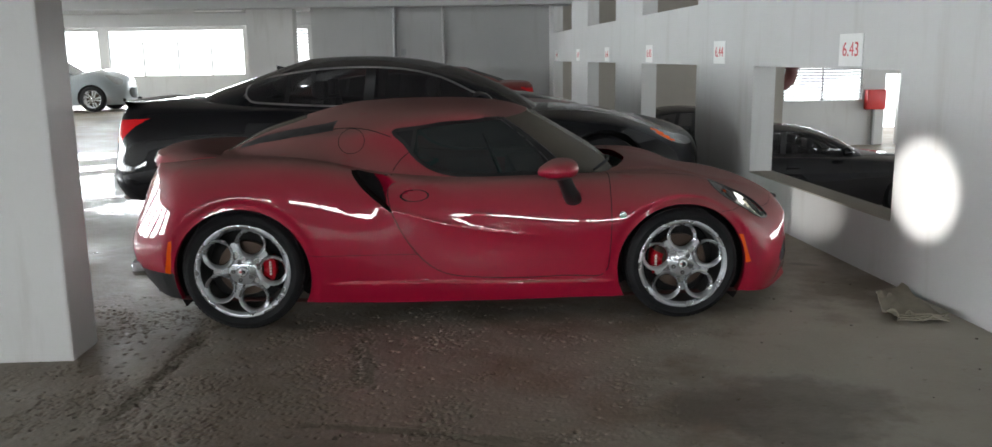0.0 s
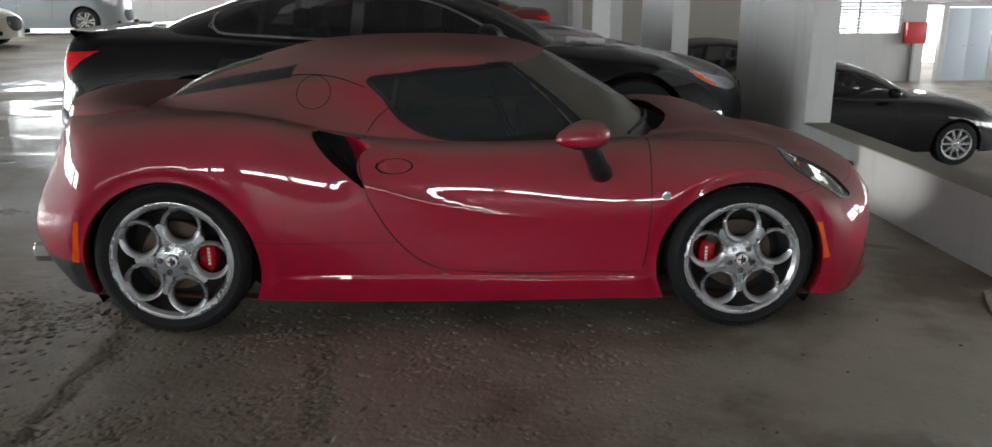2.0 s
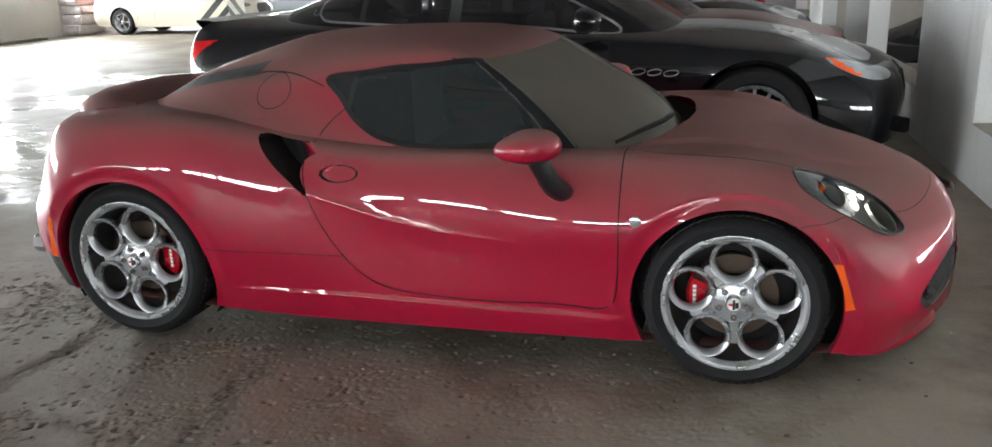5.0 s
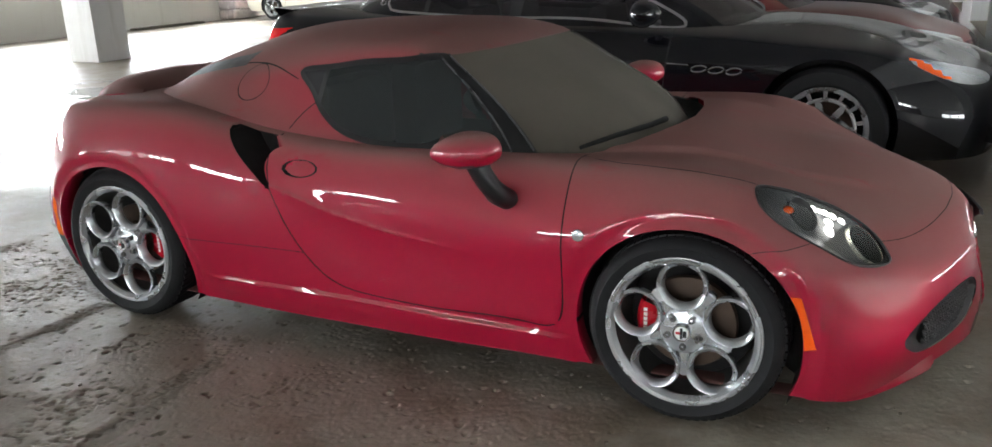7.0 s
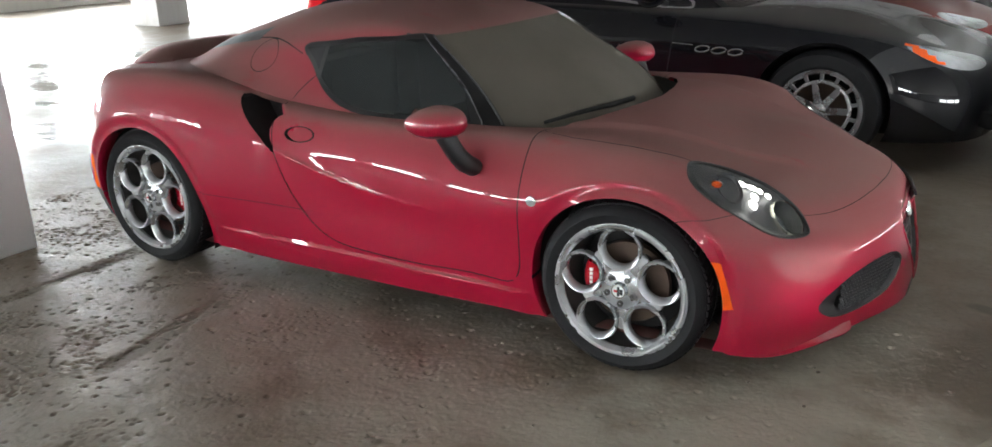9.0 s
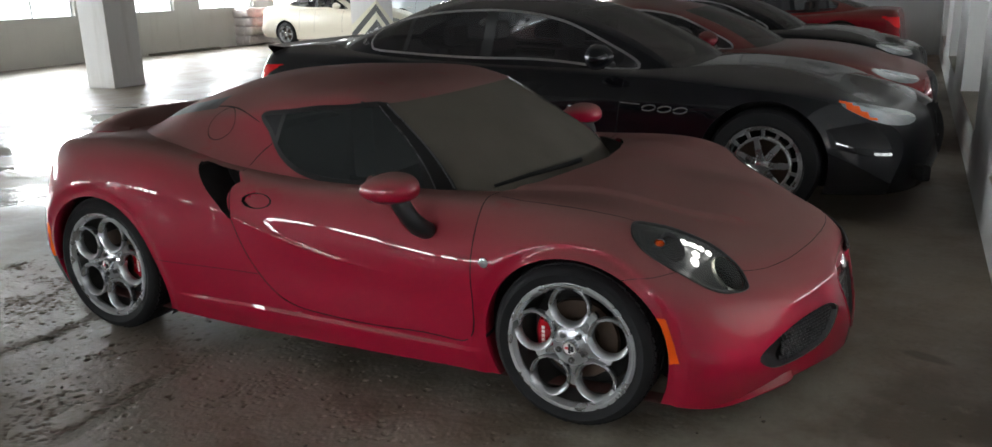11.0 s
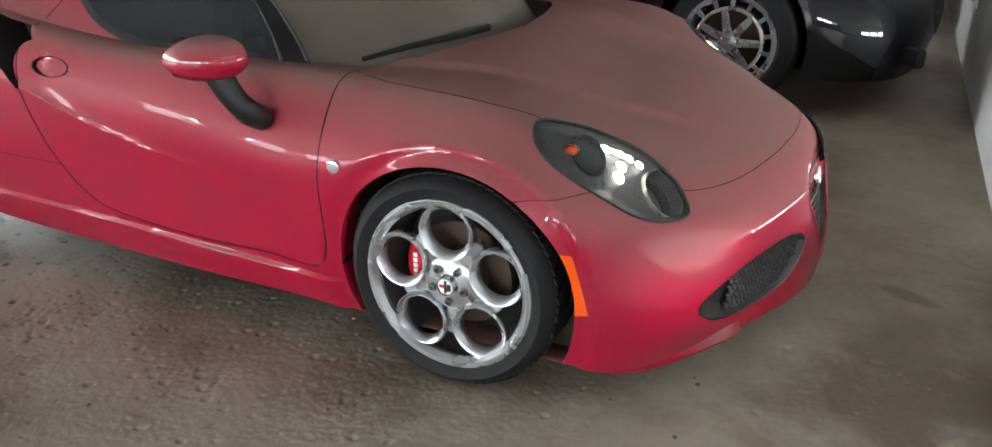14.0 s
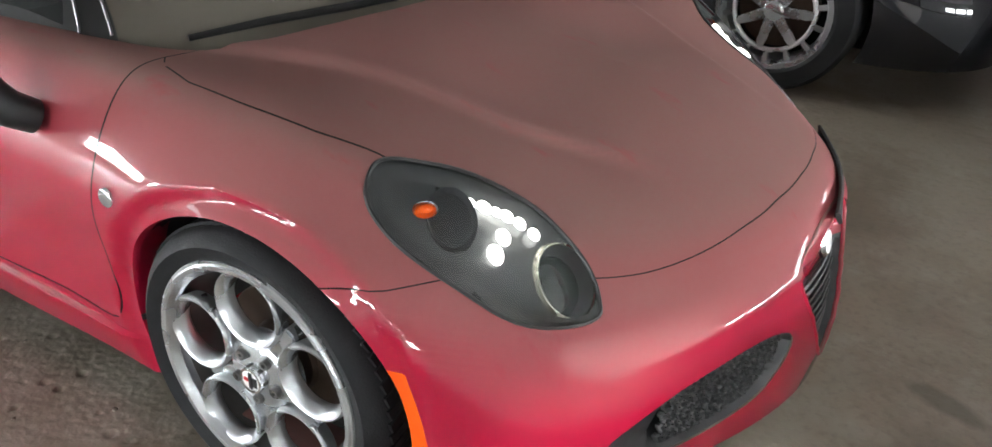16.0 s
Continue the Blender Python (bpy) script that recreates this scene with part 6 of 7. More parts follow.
part("board", box_bm(-0.12, 0.12, -1.2, 1.1, 0.0, 0.05, 0.008), plain("dark_wood", (0.10, 0.085, 0.065), 0.7), slab)

# lower level: red hose box, doors, dark red pipe
hose = thing("hose_box", "red fire hose cabinet on the lower wall", "cabinet", pose(12.4, 20.28, -0.28))
part("case", box_bm(-0.28, 0.28, -0.22, 0.02, 0, 0.58, 0.012), plain("fire_red", (0.55, 0.03, 0.03), 0.4), hose)
part("door_panel", box_bm(-0.25, 0.25, -0.235, -0.221, 0.03, 0.55, 0.005), plain("fire_red_door", (0.6, 0.05, 0.05), 0.35), hose)
part("support", box_bm(-0.03, 0.03, -0.1, 0.0, -1.07, 0.0, 0.004), GREY_METAL, hose)
DOOR_BLUE = plain("pale_blue_door", (0.52, 0.58, 0.64), 0.45, var=0.06)
door = thing("steel_door", "pale blue grey double steel door on the lower level", "door", pose(14.0, 20.33, -1.35), kind="structure")
for q in (-1, 1):
    leaf = part("leaf", box_bm(min(0, q * 0.63), max(0, q * 0.63), -0.02, 0.02, 0.01, 2.03, 0.004), DOOR_BLUE, door)
    part("lever", tube_bm([(q * 0.08, -0.03, 1.0), (q * 0.08, -0.07, 1.0), (q * 0.19, -0.07, 1.0)], 0.009, 8), GREY_METAL, leaf)
red_pipe = thing("drain_pipe", "dark red painted pipe bending under the lower ceiling", "pipe")
part("bend", tube_bm([(8.0, 17.8, 0.53), (8.55, 17.9, 0.54), (8.78, 17.95, 0.58), (8.93, 17.98, 0.69), (8.99, 18.0, 0.84), (9.0, 18.0, 1.0), (9.0, 18.0, CEIL_Z)], 0.165, 18), PIPE, red_pipe)
part("collar", lathe_bm([(0.165, -0.06), (0.20, -0.06), (0.20, 0.06), (0.165, 0.06)], 20, "z"), PIPE, red_pipe, m=pose(9.0, 18.0, 1.05))

# ---- the other parked cars: nose towards +x of their own ----
SB = [(-2.55, 0, 0.25), (-2.545, -0.5, 0.25), (-2.50, -0.82, 0.25), (-2.1, -0.90, 0.22), (-1.55, -0.91, 0.20), (-1, -0.90, 0.19), (-0.4, -0.9, 0.19), (0.2, -0.9, 0.19), (0.8, -0.9, 0.19), (1.2, -0.905, 0.2), (1.62, -0.91, 0.2), (2.05, -0.90, 0.2), (2.38, -0.74, 0.2), (2.53, -0.4, 0.2), (2.57, 0, 0.2)]
SL = [(-2.62, 0, 0.42), (-2.615, -0.5, 0.42), (-2.575, -0.86, 0.42), (-2.1, -0.945, 0.42), (-1.55, -0.965, 0.42), (-1, -0.95, 0.4), (-0.4, -0.94, 0.4), (0.2, -0.94, 0.4), (0.8, -0.94, 0.4), (1.2, -0.95, 0.41), (1.62, -0.965, 0.42), (2.05, -0.93, 0.42), (2.42, -0.74, 0.42), (2.58, -0.38, 0.42), (2.63, 0, 0.42)]
SM = [(-2.60, 0, 0.66), (-2.59, -0.5, 0.66), (-2.55, -0.84, 0.66), (-2.1, -0.94, 0.67), (-1.55, -0.965, 0.68), (-1, -0.955, 0.66), (-0.4, -0.945, 0.65), (0.2, -0.94, 0.64), (0.8, -0.945, 0.64), (1.2, -0.955, 0.65), (1.62, -0.96, 0.66), (2.05, -0.905, 0.63), (2.40, -0.69, 0.60), (2.56, -0.35, 0.60), (2.61, 0, 0.60)]
SS = [(-2.57, 0, 0.88), (-2.56, -0.5, 0.88), (-2.525, -0.80, 0.88), (-2.1, -0.89, 0.91), (-1.55, -0.92, 0.93), (-1, -0.91, 0.91), (-0.4, -0.90, 0.885), (0.2, -0.895, 0.865), (0.8, -0.90, 0.85), (1.2, -0.905, 0.845), (1.62, -0.895, 0.835), (2.02, -0.82, 0.775), (2.33, -0.62, 0.70), (2.50, -0.32, 0.685), (2.55, 0, 0.685)]
SH = [(-2.52, 0, 1.04), (-2.515, -0.45, 1.04), (-2.49, -0.70, 1.03), (-2.1, -0.78, 1.035), (-1.55, -0.83, 1.03), (-1, -0.835, 1.0), (-0.4, -0.83, 0.97), (0.2, -0.82, 0.95), (0.8, -0.81, 0.93), (1.2, -0.79, 0.92), (1.62, -0.75, 0.89), (2.0, -0.68, 0.83), (2.24, -0.52, 0.755), (2.4, -0.28, 0.745), (2.46, 0, 0.745)]
SI = [(-2.43, 0, 1.08), (-2.42, -0.4, 1.08), (-2.36, -0.58, 1.085), (-2.05, -0.62, 1.09), (-1.55, -0.65, 1.05), (-1, -0.65, 1.0), (-0.4, -0.65, 0.97), (0.2, -0.65, 0.96), (0.8, -0.64, 0.955), (1.2, -0.6, 0.955), (1.58, -0.55, 0.93), (1.9, -0.48, 0.88), (2.1, -0.38, 0.82), (2.22, -0.2, 0.81), (2.28, 0, 0.81)]
SP = [(-2.2, 0, 1.11), (-2.18, 0, 1.11), (-2.1, 0, 1.11), (-1.95, 0, 1.10), (-1.5, 0, 1.05), (-1, 0, 1.0), (-0.4, 0, 0.97), (0.2, 0, 0.96), (0.75, 0, 0.97), (1.1, 0, 0.975), (1.45, 0, 0.96), (1.7, 0, 0.93), (1.85, 0, 0.895), (1.95, 0, 0.875), (2.0, 0, 0.87)]
KB = [(-2.1, 0, 1.02), (-2.02, -0.4, 1.02), (-1.85, -0.66, 1.0), (-1.55, -0.80, 0.98), (-1.1, -0.83, 0.95), (-0.5, -0.84, 0.93), (0.1, -0.83, 0.91), (0.6, -0.80, 0.9), (0.95, -0.72, 0.9), (1.12, -0.4, 0.93), (1.16, 0, 0.935)]
KL = [(-1.97, 0, 1.10), (-1.9, -0.38, 1.10), (-1.75, -0.60, 1.09), (-1.5, -0.745, 1.06), (-1.1, -0.79, 1.03), (-0.5, -0.79, 1.0), (0.1, -0.78, 0.985), (0.55, -0.75, 0.975), (0.85, -0.68, 0.98), (1.02, -0.38, 1.0), (1.06, 0, 1.005)]
KM = [(-1.6, 0, 1.24), (-1.55, -0.34, 1.235), (-1.45, -0.52, 1.22), (-1.3, -0.655, 1.2), (-1.0, -0.70, 1.2), (-0.5, -0.715, 1.2), (0, -0.705, 1.2), (0.3, -0.69, 1.2), (0.5, -0.62, 1.19), (0.66, -0.33, 1.2), (0.7, 0, 1.205)]
KR = [(-1.15, 0, 1.395), (-1.12, -0.3, 1.39), (-1.08, -0.46, 1.37), (-1.0, -0.56, 1.355), (-0.85, -0.60, 1.365), (-0.5, -0.615, 1.375), (-0.2, -0.61, 1.37), (0.0, -0.595, 1.355), (0.12, -0.54, 1.345), (0.24, -0.28, 1.36), (0.27, 0, 1.365)]
KT = [(-0.95, 0, 1.445), (-0.93, 0, 1.445), (-0.9, 0, 1.447), (-0.85, 0, 1.45), (-0.75, 0, 1.455), (-0.55, 0, 1.46), (-0.35, 0, 1.455), (-0.2, 0, 1.445), (-0.12, 0, 1.438), (-0.05, 0, 1.43), (-0.03, 0, 1.43)]
S_WINDOW = smooth_ring([(-1.475, 1.19), (-1.45, 1.105), (-1.34, 1.072), (-1.0, 1.05), (-0.4, 1.025), (0.3, 0.995), (0.74, 0.975), (0.5, 1.115), (0.2, 1.26), (-0.1, 1.328), (-0.5, 1.352), (-0.9, 1.332), (-1.3, 1.275)], 70)


def spoked_wheel(parent, x, y, z, r, width, spokes, finish, twin=False, webbed=False):
    """A simple road wheel, its face outwards (y below 0: towards -y)."""
    hub = new("wheel")
    hub.parent = parent
    hub.matrix_basis = pose(x, y, z, 0, 0, 0 if y < 0 else 180)
    rr = r * 0.70
    part("tyre", lathe_bm([(rr, 0.0), (rr + 0.02, -0.012), (r - 0.02, -0.004), (r, 0.03), (r, width - 0.03), (r - 0.02, width), (rr, width)], 48), RUBBER, hub, "black tyre")
    rim = part("rim", lathe_bm([(rr - 0.03, 0.03), (rr - 0.018, 0.0), (rr + 0.004, -0.003), (rr + 0.004, 0.012), (rr - 0.03, 0.05), (rr - 0.03, width)], 48), finish, hub, "alloy rim")
    part("brake_disc", lathe_bm([(0.03, 0.10), (rr * 0.7, 0.10), (rr * 0.7, 0.12)], 32), DISC, hub)
    if webbed:
        part("spoke_ring", lathe_bm([(rr * 0.66, 0.030), (rr * 0.665, 0.016), (rr * 0.70, 0.012), (rr * 0.735, 0.016), (rr * 0.74, 0.030)], 48), finish, rim)
        for i in range(14):
            bm = outline_bm([(rr * 0.72, -0.009), (rr * 0.99, -0.013), (rr * 0.99, 0.013), (rr * 0.72, 0.009)], 0.025, 0.003)
            part("spoke", bm, finish, rim, m=pose(0, 0.014, 0, 0, 360 / 14 * (i + 0.5), 0))
        for i in range(7):
            bm = outline_bm([(0.03, -0.026), (rr * 0.70, -0.017), (rr * 0.70, 0.017), (0.03, 0.026)], 0.03, 0.005)
            part("spoke", bm, finish, rim, m=pose(0, 0.012, 0, 0, 360 / 7 * i, 0))
    for i in range(0 if webbed else spokes):
        a = 360 / spokes * i
        for off in ((-0.05, 0.05) if twin else (0.0,)):
            bm = outline_bm([(0.03, -0.022 + off * 0.3), (rr * 0.99, -0.016 + off), (rr * 0.99, 0.016 + off), (0.03, 0.022 + off * 0.3)], 0.03, 0.004)
            part("spoke", bm, finish, rim, m=pose(0, 0.014, 0, 0, a, 0))
    part("hub_cap", lathe_bm([(0.0005, 0.004), (0.035, 0.006), (0.05, 0.016), (0.06, 0.03)], 24), finish, rim)
    part("wheel_back", lathe_bm([(0.02, 0.16), (rr, 0.17)], 24), GAP, hub)


def lofted_car(name, label, m, paint, size=(1.0, 1.0, 1.0), nu=90, nv=40, wheel_r=0.36, spokes=10, finish=None, twin=False, chrome_line=True, vents=False, taillight=True, grille="oval", lamp_mark=True, group="", bend=None):
    sx, sy_, sz = size
    car = thing(name, label, "car", m, group)

    def fitted(line):
        return [(x * sx, y * sy_, (bend(x, z) if bend else z) * sz) for x, y, z in line]

    p, ju, kv = loft([fitted(k) for k in (SB, SL, SM, SS, SH, SI, SP)], nu, nv)
    bm = grid_bm(p, ju, kv)
    front, back = 1.62 * sx, -1.55 * sx
    ra = wheel_r + 0.045
    hubs = [(front, wheel_r + 0.01), (back, wheel_r + 0.01)]
    in_arch = lambda c: min(math.hypot(c.x - x, c.z - z) for x, z in hubs) - ra
    cut(bm, lambda c, u, v: in_arch(c) if c.y < -0.5 and v < 4 else FAR)
    lamp_in = inside(smooth_ring([(11.1, 3.08), (11.55, 3.40), (12.1, 3.32), (12.5, 2.78), (12.35, 2.30), (11.85, 2.22), (11.4, 2.52)], 40))
    cut(bm, lambda c, u, v: lamp_in(u, v) if u > 10.5 else FAR)
    tail_in = inside([(0.9, 3.42), (2.72, 3.34), (2.42, 2.95), (2.1, 2.42), (0.9, 2.42)])
    cut(bm, lambda c, u, v: tail_in(u, v) if u < 4 else FAR)
    doors = [-0.98, 0.02 - 0.42, 0.66]
    grille_in = inside(smooth_ring([(-0.36, 0.55), (-0.3, 0.66), (0, 0.69), (0.3, 0.66), (0.36, 0.55), (0.25, 0.40), (0, 0.36), (-0.25, 0.40)], 40))
    cut(bm, lambda c, u, v: grille_in(c.y / sy_, c.z / sz) if u > 12.4 and v < 4 else FAR)
    for x in doors:
        seam(bm, lambda c, u, v, x=x: c.x - sx * (x + 0.10 * (c.z / sz - 0.6)) if c.y < -0.6 and 0.8 < v < 4.4 and abs(c.x - sx * x) < 0.2 else FAR, 0.003)
    a_, b_ = bm.verts.layers.float["u"], bm.verts.layers.float["v"]
    keepsake = bm.copy()
    both_sides(bm)
    a_, b_ = bm.verts.layers.float["u"], bm.verts.layers.float["v"]

    def sort(f):
        c, u, v, s = place_of(f, a_, b_)
        if c.y < -0.5 and v < 4 and in_arch(c) < 0:
            return None
        if u > 10.5 and lamp_in(u, v) < 0:
            return "lamp" + s
        if taillight and u < 4 and tail_in(u, v) < 0:
            return "tail" + s
        if u > 12.4 and v < 4 and grille_in(c.y / sy_, c.z / sz) < 0:
            return "grille"
        if c.y < -0.6 and 0.8 < v < 4.4:
            for x in doors:
                if abs(c.x - sx * (x + 0.10 * (c.z / sz - 0.6))) < 0.003:
                    return "gap"
            if sx * -1.05 < c.x < sx * 0.7:
                return ("front_door" if c.x > sx * -0.4 else "rear_door") + s
        if u > 9.4 and v > 4.35:
            return "hood"
        return "body"

    table = {"hood": (paint, "hood", ""), "body": (paint, "body", ""), "grille": (GAP, "grille", "dark grille"), "gap": (GAP, "door_gap", "")}
    for s in ("_l", "_r"):
        table |= {"lamp" + s: (LENS_FAR, "headlamp", "clear headlamp"), "tail" + s: (RED_LENS, "tail_lamp", "red tail lamp"), "front_door" + s: (paint, "front_door", ""), "rear_door" + s: (paint, "rear_door", "")}
    made = split_parts(bm, sort, table, car)
    if "gap" in made:
        tagged(made["gap"], kind="stuff")
    bm.free()
    if lamp_mark:
        amber = inside([(11.08, 3.08), (11.18, 3.20), (11.42, 2.88), (11.66, 2.44), (11.54, 2.40), (11.32, 2.60)])
        am = faces_copy(keepsake, lambda c, u, v: u > 10.5 and amber(u, v) < 0 and lamp_in(u, v) < 0.02, -0.003)
        for q in (-1, 1):
            one = am.copy()
            if q > 0:
                bmesh.ops.scale(one, vec=(1, -1, 1), verts=one.verts)
                bmesh.ops.reverse_faces(one, faces=one.faces)
            part("turn_lamp", one, ORANGE, car, "amber turn lamp")
    keepsake.free()
    p, ju, kv = loft([fitted(k) for k in (KB, KL, KM, KR, KT)], 110 if nu > 100 else 70, 40 if nu > 100 else 28)
    bm = grid_bm(p, ju, kv)
    win = inside([(x * sx, (bend(x, z) if bend else z) * sz) for x, z in S_WINDOW])
    on = lambda c, u: c.y < -0.4 and 1.9 < u < 8.4
    cut(bm, lambda c, u, v: win(c.x, c.z) if on(c, u) else FAR)
    cut(bm, lambda c, u, v: win(c.x, c.z) - 0.016 if on(c, u) else FAR)
    cut(bm, lambda c, u, v: u - 8.25 if v < 3.3 else FAR)
    cut(bm, lambda c, u, v: v - 2.95 if u > 7.9 else FAR)
    bars = [(-0.40, 0.045), (-1.10, 0.02)]
    for x, w in bars:
        for q in (-w, w):
            cut(bm, lambda c, u, v, x=x, q=q: c.x - sx * x - 0.12 * (c.z - 1.2 * sz) - q if on(c, u) else FAR)
    both_sides(bm)
    a_, b_ = bm.verts.layers.float["u"], bm.verts.layers.float["v"]

    def sort_cabin(f):
        c, u, v, s = place_of(f, a_, b_)
        if u > 8.25 and v < 2.95:
            return "screen"
        if u < 1.75 and 1.0 < v < 3.1:
            return "back"
        if on(c, u):
            d = win(c.x, c.z)
            if d < 0:
                for n, (x, w) in enumerate(bars):
                    if abs(c.x - sx * x - 0.12 * (c.z - 1.2 * sz)) < w:
                        return f"bar{n}" + s
                return ("front" if c.x > sx * -0.4 else "rear") + s
            if d < 0.016 and chrome_line:
                return "chrome" + s
        return "roof"

    table = {"screen": (GLASS_SCREEN, "windscreen", "dusty windscreen"), "back": (GLASS_SCREEN, "rear_window", ""), "roof": (paint, "roof", "")}
    for s in ("_l", "_r"):
        table |= {"front" + s: (GLASS_DARK, "front_window", "tinted window"), "rear" + s: (GLASS_DARK, "rear_side_window", "tinted window"), "bar0" + s: (TRIM, "window_pillar", ""), "bar1" + s: (TRIM, "window_pillar", ""), "chrome" + s: (CHROME, "window_trim", "chrome window surround")}
    split_parts(bm, sort_cabin, table, car)
    bm.free()
    finish = finish or ALLOY
    hw = 0.945 * sy_
    for q in (-1, 1):
        spoked_wheel(car, front, q * hw, wheel_r, wheel_r, 0.23, spokes, finish, twin, vents)
        spoked_wheel(car, back, q * hw, wheel_r, wheel_r, 0.23, spokes, finish, twin, vents)
        for x, z in hubs:
            part("wheel_well", lathe_bm([(ra + 0.01, q * (hw - 0.02)), (ra + 0.01, q * 0.62), (0.02, q * 0.6)], 28, "y", a0=-0.3, a1=math.pi + 0.3), GAP, car, m=pose(x, 0, z))
        mirror = bmesh.new()
        bmesh.ops.create_uvsphere(mirror, u_segments=20, v_segments=12, radius=1.0)
        for v in mirror.verts:
            v.co = Vector((0.10 * v.co.x, 0.13 * v.co.y, 0.085 * v.co.z * (1 - 0.2 * v.co.x)))
        mo = part("door_mirror", mirror, paint, car, m=pose(0.56 * sx, q * 1.01 * sy_, 1.055 * sz))
        part("mirror_arm", tube_bm([(0.60 * sx, q * 0.84 * sy_, 0.985 * sz), (0.57 * sx, q * 0.95 * sy_, 1.01 * sz)], 0.022, 8), TRIM, car)
        for x in (-0.30, -1.24 + 0.06):
            hx = x * sx
            part("door_handle", tube_bm([(hx - 0.10, q * 0.945 * sy_, 0.815 * sz), (hx, q * 0.962 * sy_, 0.82 * sz), (hx + 0.10, q * 0.945 * sy_, 0.815 * sz)], 0.012, 8), CHROME if chrome_line else paint, car)
        if vents:
            for k in range(3):
                ring = [Vector((0.565 + 0.108 * k + 0.046 * math.cos(t) + 0.012 * math.sin(t), q * (0.957 - 0.006 * k * 0), 0.715 - 0.006 * k + 0.02 * math.sin(t))) for t in np.linspace(0, 2 * math.pi, 21)]
                ring = [Vector((v.x + 0.34, v.y, v.z)) for v in ring]
                part("wing_vent", tube_bm(ring, 0.0055, 6), CHROME, car, "chrome-ringed oval vent")
            part("wing_strip", tube_bm([(0.70, q * 0.948, 0.745), (0.84, q * 0.95, 0.737)], 0.004, 6), CHROME, car)
            part("bumper_trim", tube_bm([(-2.55 * sx, q * 0.865, 0.44), (-2.40 * sx, q * 0.905, 0.445), (-2.15 * sx, q * 0.945, 0.45)], 0.008, 6), CHROME, car, "chrome bumper strip")
            part("exhaust_tip", lathe_bm([(0.034, 0.08), (0.038, 0.0), (0.043, -0.004), (0.046, 0.002), (0.046, 0.12)], 20, "x"), CHROME, car, "chrome tail pipe", m=pose(-2.60 * sx, q * 0.62, 0.26))
            if q < 0:
                lip = bmesh.new()
                rows = []
                for k in range(21):
                    y = 0.74 * (2 * k / 20 - 1)
                    xx = -2.535 * sx + 0.06 * (abs(y) / 0.74) ** 3
                    rows.append([lip.verts.new(p) for p in ((xx + 0.16, y, 1.082), (xx + 0.05, y, 1.092), (xx - 0.012, y, 1.098), (xx - 0.014, y, 1.080), (xx + 0.03, y, 1.03))])
                for a, b in zip(rows, rows[1:]):
                    for k in range(4):
                        lip.faces.new([a[k], a[k + 1], b[k + 1], b[k]])
                bmesh.ops.recalc_face_normals(lip, faces=lip.faces)
                part("boot_lip", lip, paint, car, "boot lid lip")
            fin = outline_bm([(-0.06, 0), (0.08, 0), (0.03, 0.02), (-0.03, 0.05), (-0.048, 0.055)], 0.012, 0.003)
            if q < 0:
                part("roof_fin", fin, paint, car, m=pose(-1.3, -0.006, 1.338, 0, -14, 0))
            emb = tube_bm([(-1.50, q * 0.80, 1.12), (-1.48, q * 0.792, 1.155), (-1.46, q * 0.795, 1.12), (-1.49, q * 0.80, 1.11)], 0.006, 6)
            part("pillar_badge", emb, CHROME, car, "small chrome badge")
    part("floor_pan", box_bm(-2.3 * sx, 2.3 * sx, -0.7 * sy_, 0.7 * sy_, 0.2, 0.34, 0.02), GAP, car)
    inner = box_bm(-1.0 * sx, 0.8 * sx, -0.74 * sy_, 0.74 * sy_, 0.3, 0.86 * sz, 0.03)
    part("cabin_floor", inner, CABIN, car)
    for x in (-0.75, 0.25):
        for q in (-1, 1):
            seat = box_bm(-0.10, 0.04, -0.24, 0.24, 0.6, 1.08 * sz, 0.05)
            box_bm(-0.08, 0.03, -0.12, 0.12, 1.08 * sz, 1.24 * sz, 0.04, seat)
            part("seat", seat, CABIN, car, m=pose(x * sx - 0.1, q * 0.38 * sy_, 0))
    for k in range(9):
        y = (-0.28 + 0.07 * k) * sy_
        part("grille_bar", tube_bm([(2.585 * sx, y, 0.40 * sz), (2.60 * sx, y, 0.52 * sz), (2.57 * sx, y, 0.65 * sz)], 0.006, 6), TRIM, car)
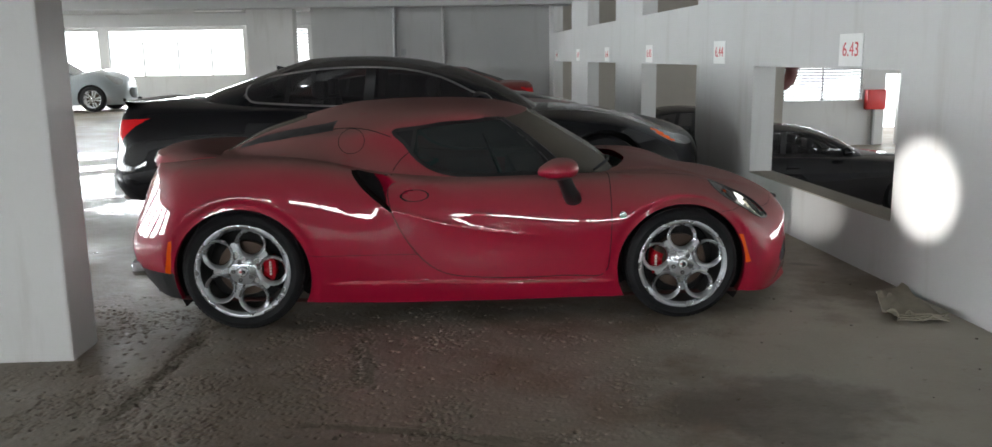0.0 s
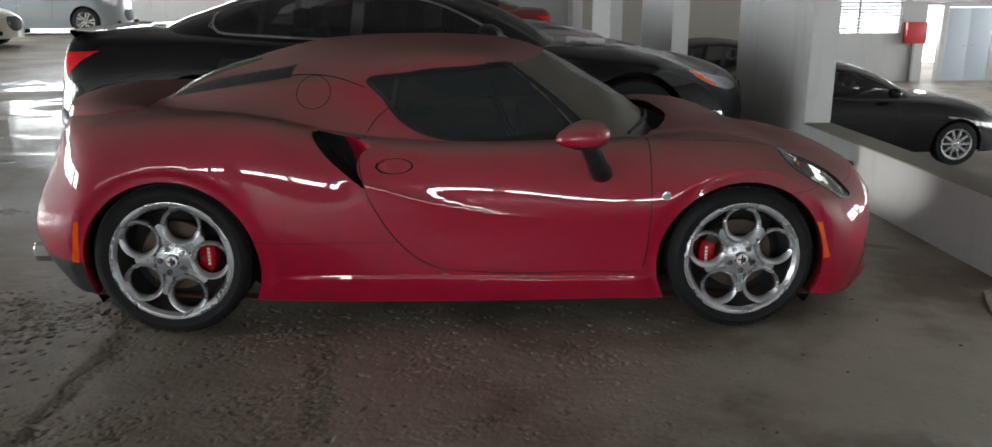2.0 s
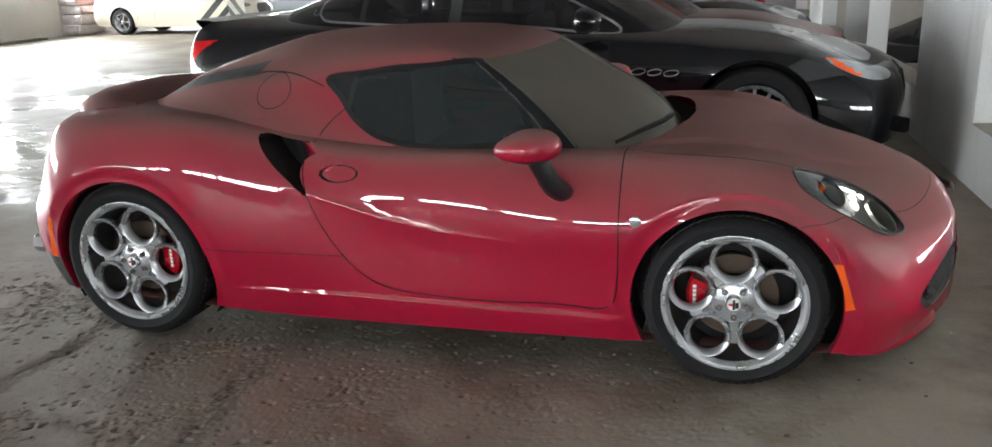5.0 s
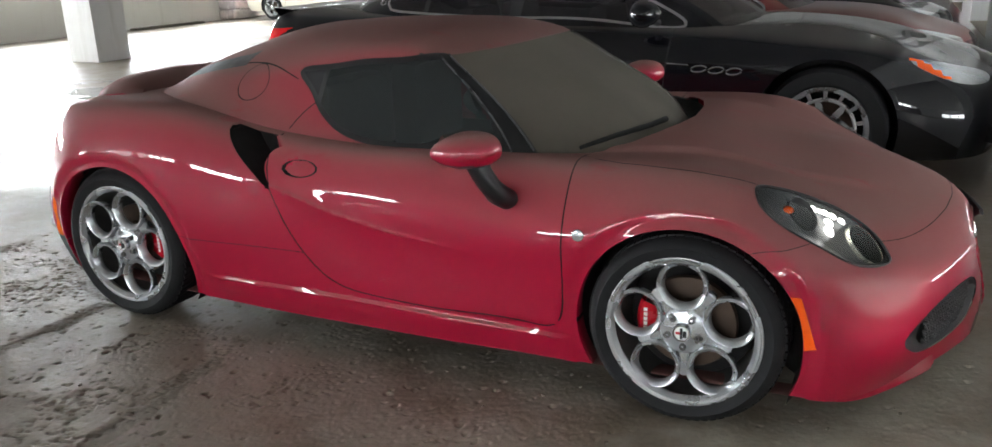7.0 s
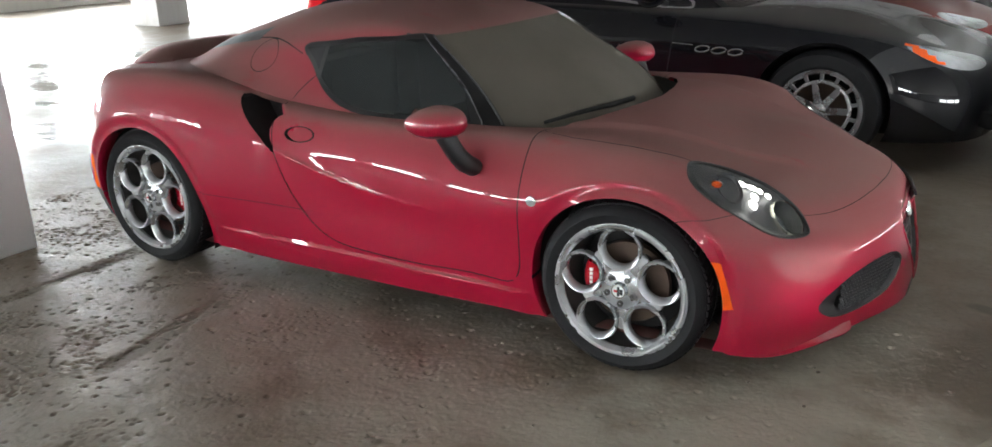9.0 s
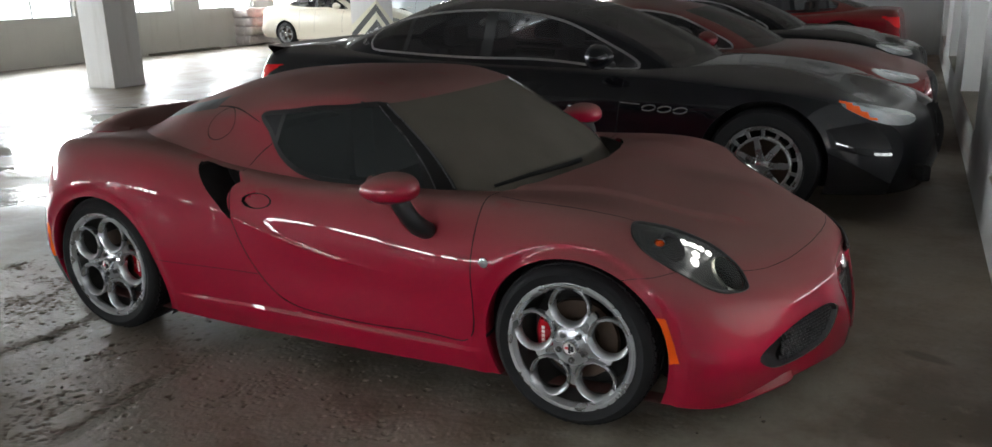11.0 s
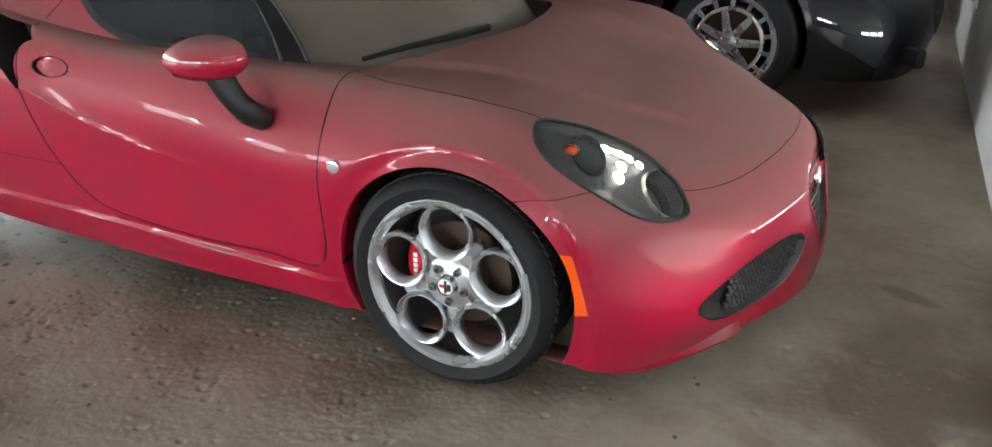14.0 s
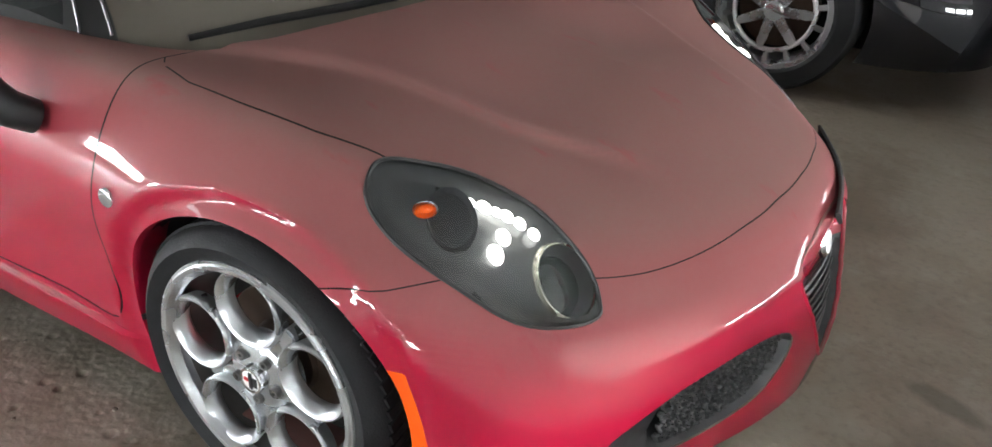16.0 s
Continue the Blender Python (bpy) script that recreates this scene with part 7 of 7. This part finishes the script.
    for q in (-1, 1):
        low = box_bm(-0.03, 0.03, -0.16, 0.16, -0.05, 0.05, 0.02)
        part("bumper_inlet", low, GAP, car, m=pose(2.47 * sx, q * 0.58 * sy_, 0.33 * sz, 0, 0, -q * 38))
    return car


LENS_FAR = plain("headlamp_glass", (0.55, 0.56, 0.57), 0.1, 0.7, var=0.5, scale=9)
GLASS_SCREEN = glass_mat("dusty_far_windscreen", (0.4, 0.4, 0.38), dust=0.55, dust_color=(0.15, 0.135, 0.125))
sedan = lofted_car("sedan", "glossy black four-door saloon with chrome window line parked on concrete", pose(-0.385, 3.08, 0), BLACK_PAINT, (1.022, 1.0, 1.0), vents=True, twin=False, spokes=11, wheel_r=0.365, nu=170, nv=64)
lofted_car("coupe", "dark red coupe with dusty bonnet parked in its bay", pose(-0.28, 5.75, 0), MAROON, (0.95, 0.96, 0.92), twin=True, spokes=7, lamp_mark=False)
lofted_car("saloon", "dusty black car parked beside a dark red coupe", pose(-0.45, 8.45, 0), BLACK_PAINT, (0.95, 0.96, 0.93), lamp_mark=False)
lofted_car("hatchback", "dark red car parked against the end of the row", pose(-0.74, 12.9, 0, 0, 0, 180), BRIGHT_RED, (0.88, 0.92, 0.86), lamp_mark=False, chrome_line=False)
tall = lambda x, z: z if z < 0.5 else 0.5 + (z - 0.5) * 1.22 + 0.24 * step(0.8, 1.9, x) * step(0.5, 0.72, z)
lofted_car("suv", "silver off-road car with five-spoke wheels by the far window wall", pose(-12.35, 22.0, 0), SILVER, (0.93, 0.98, 1.0), wheel_r=0.375, spokes=5, twin=True, lamp_mark=False, bend=tall)
lofted_car("family_car", "champagne saloon parked by a striped column", pose(-12.82, 16.65, 0), BEIGE, (0.875, 0.92, 1.0), wheel_r=0.32, spokes=5, lamp_mark=False, chrome_line=False)
lofted_car("lower_saloon", "glossy black saloon on the half-level below", pose(5.85, 9.65, -1.35), BLACK_PAINT, (1.02, 0.98, 1.08), wheel_r=0.34, lamp_mark=False, chrome_line=False)
lofted_car("lower_estate", "black car with roof rails on the half-level below", pose(5.3, 13.4, -1.35), BLACK_PAINT, (0.93, 0.96, 1.15), wheel_r=0.36, lamp_mark=False, chrome_line=False)
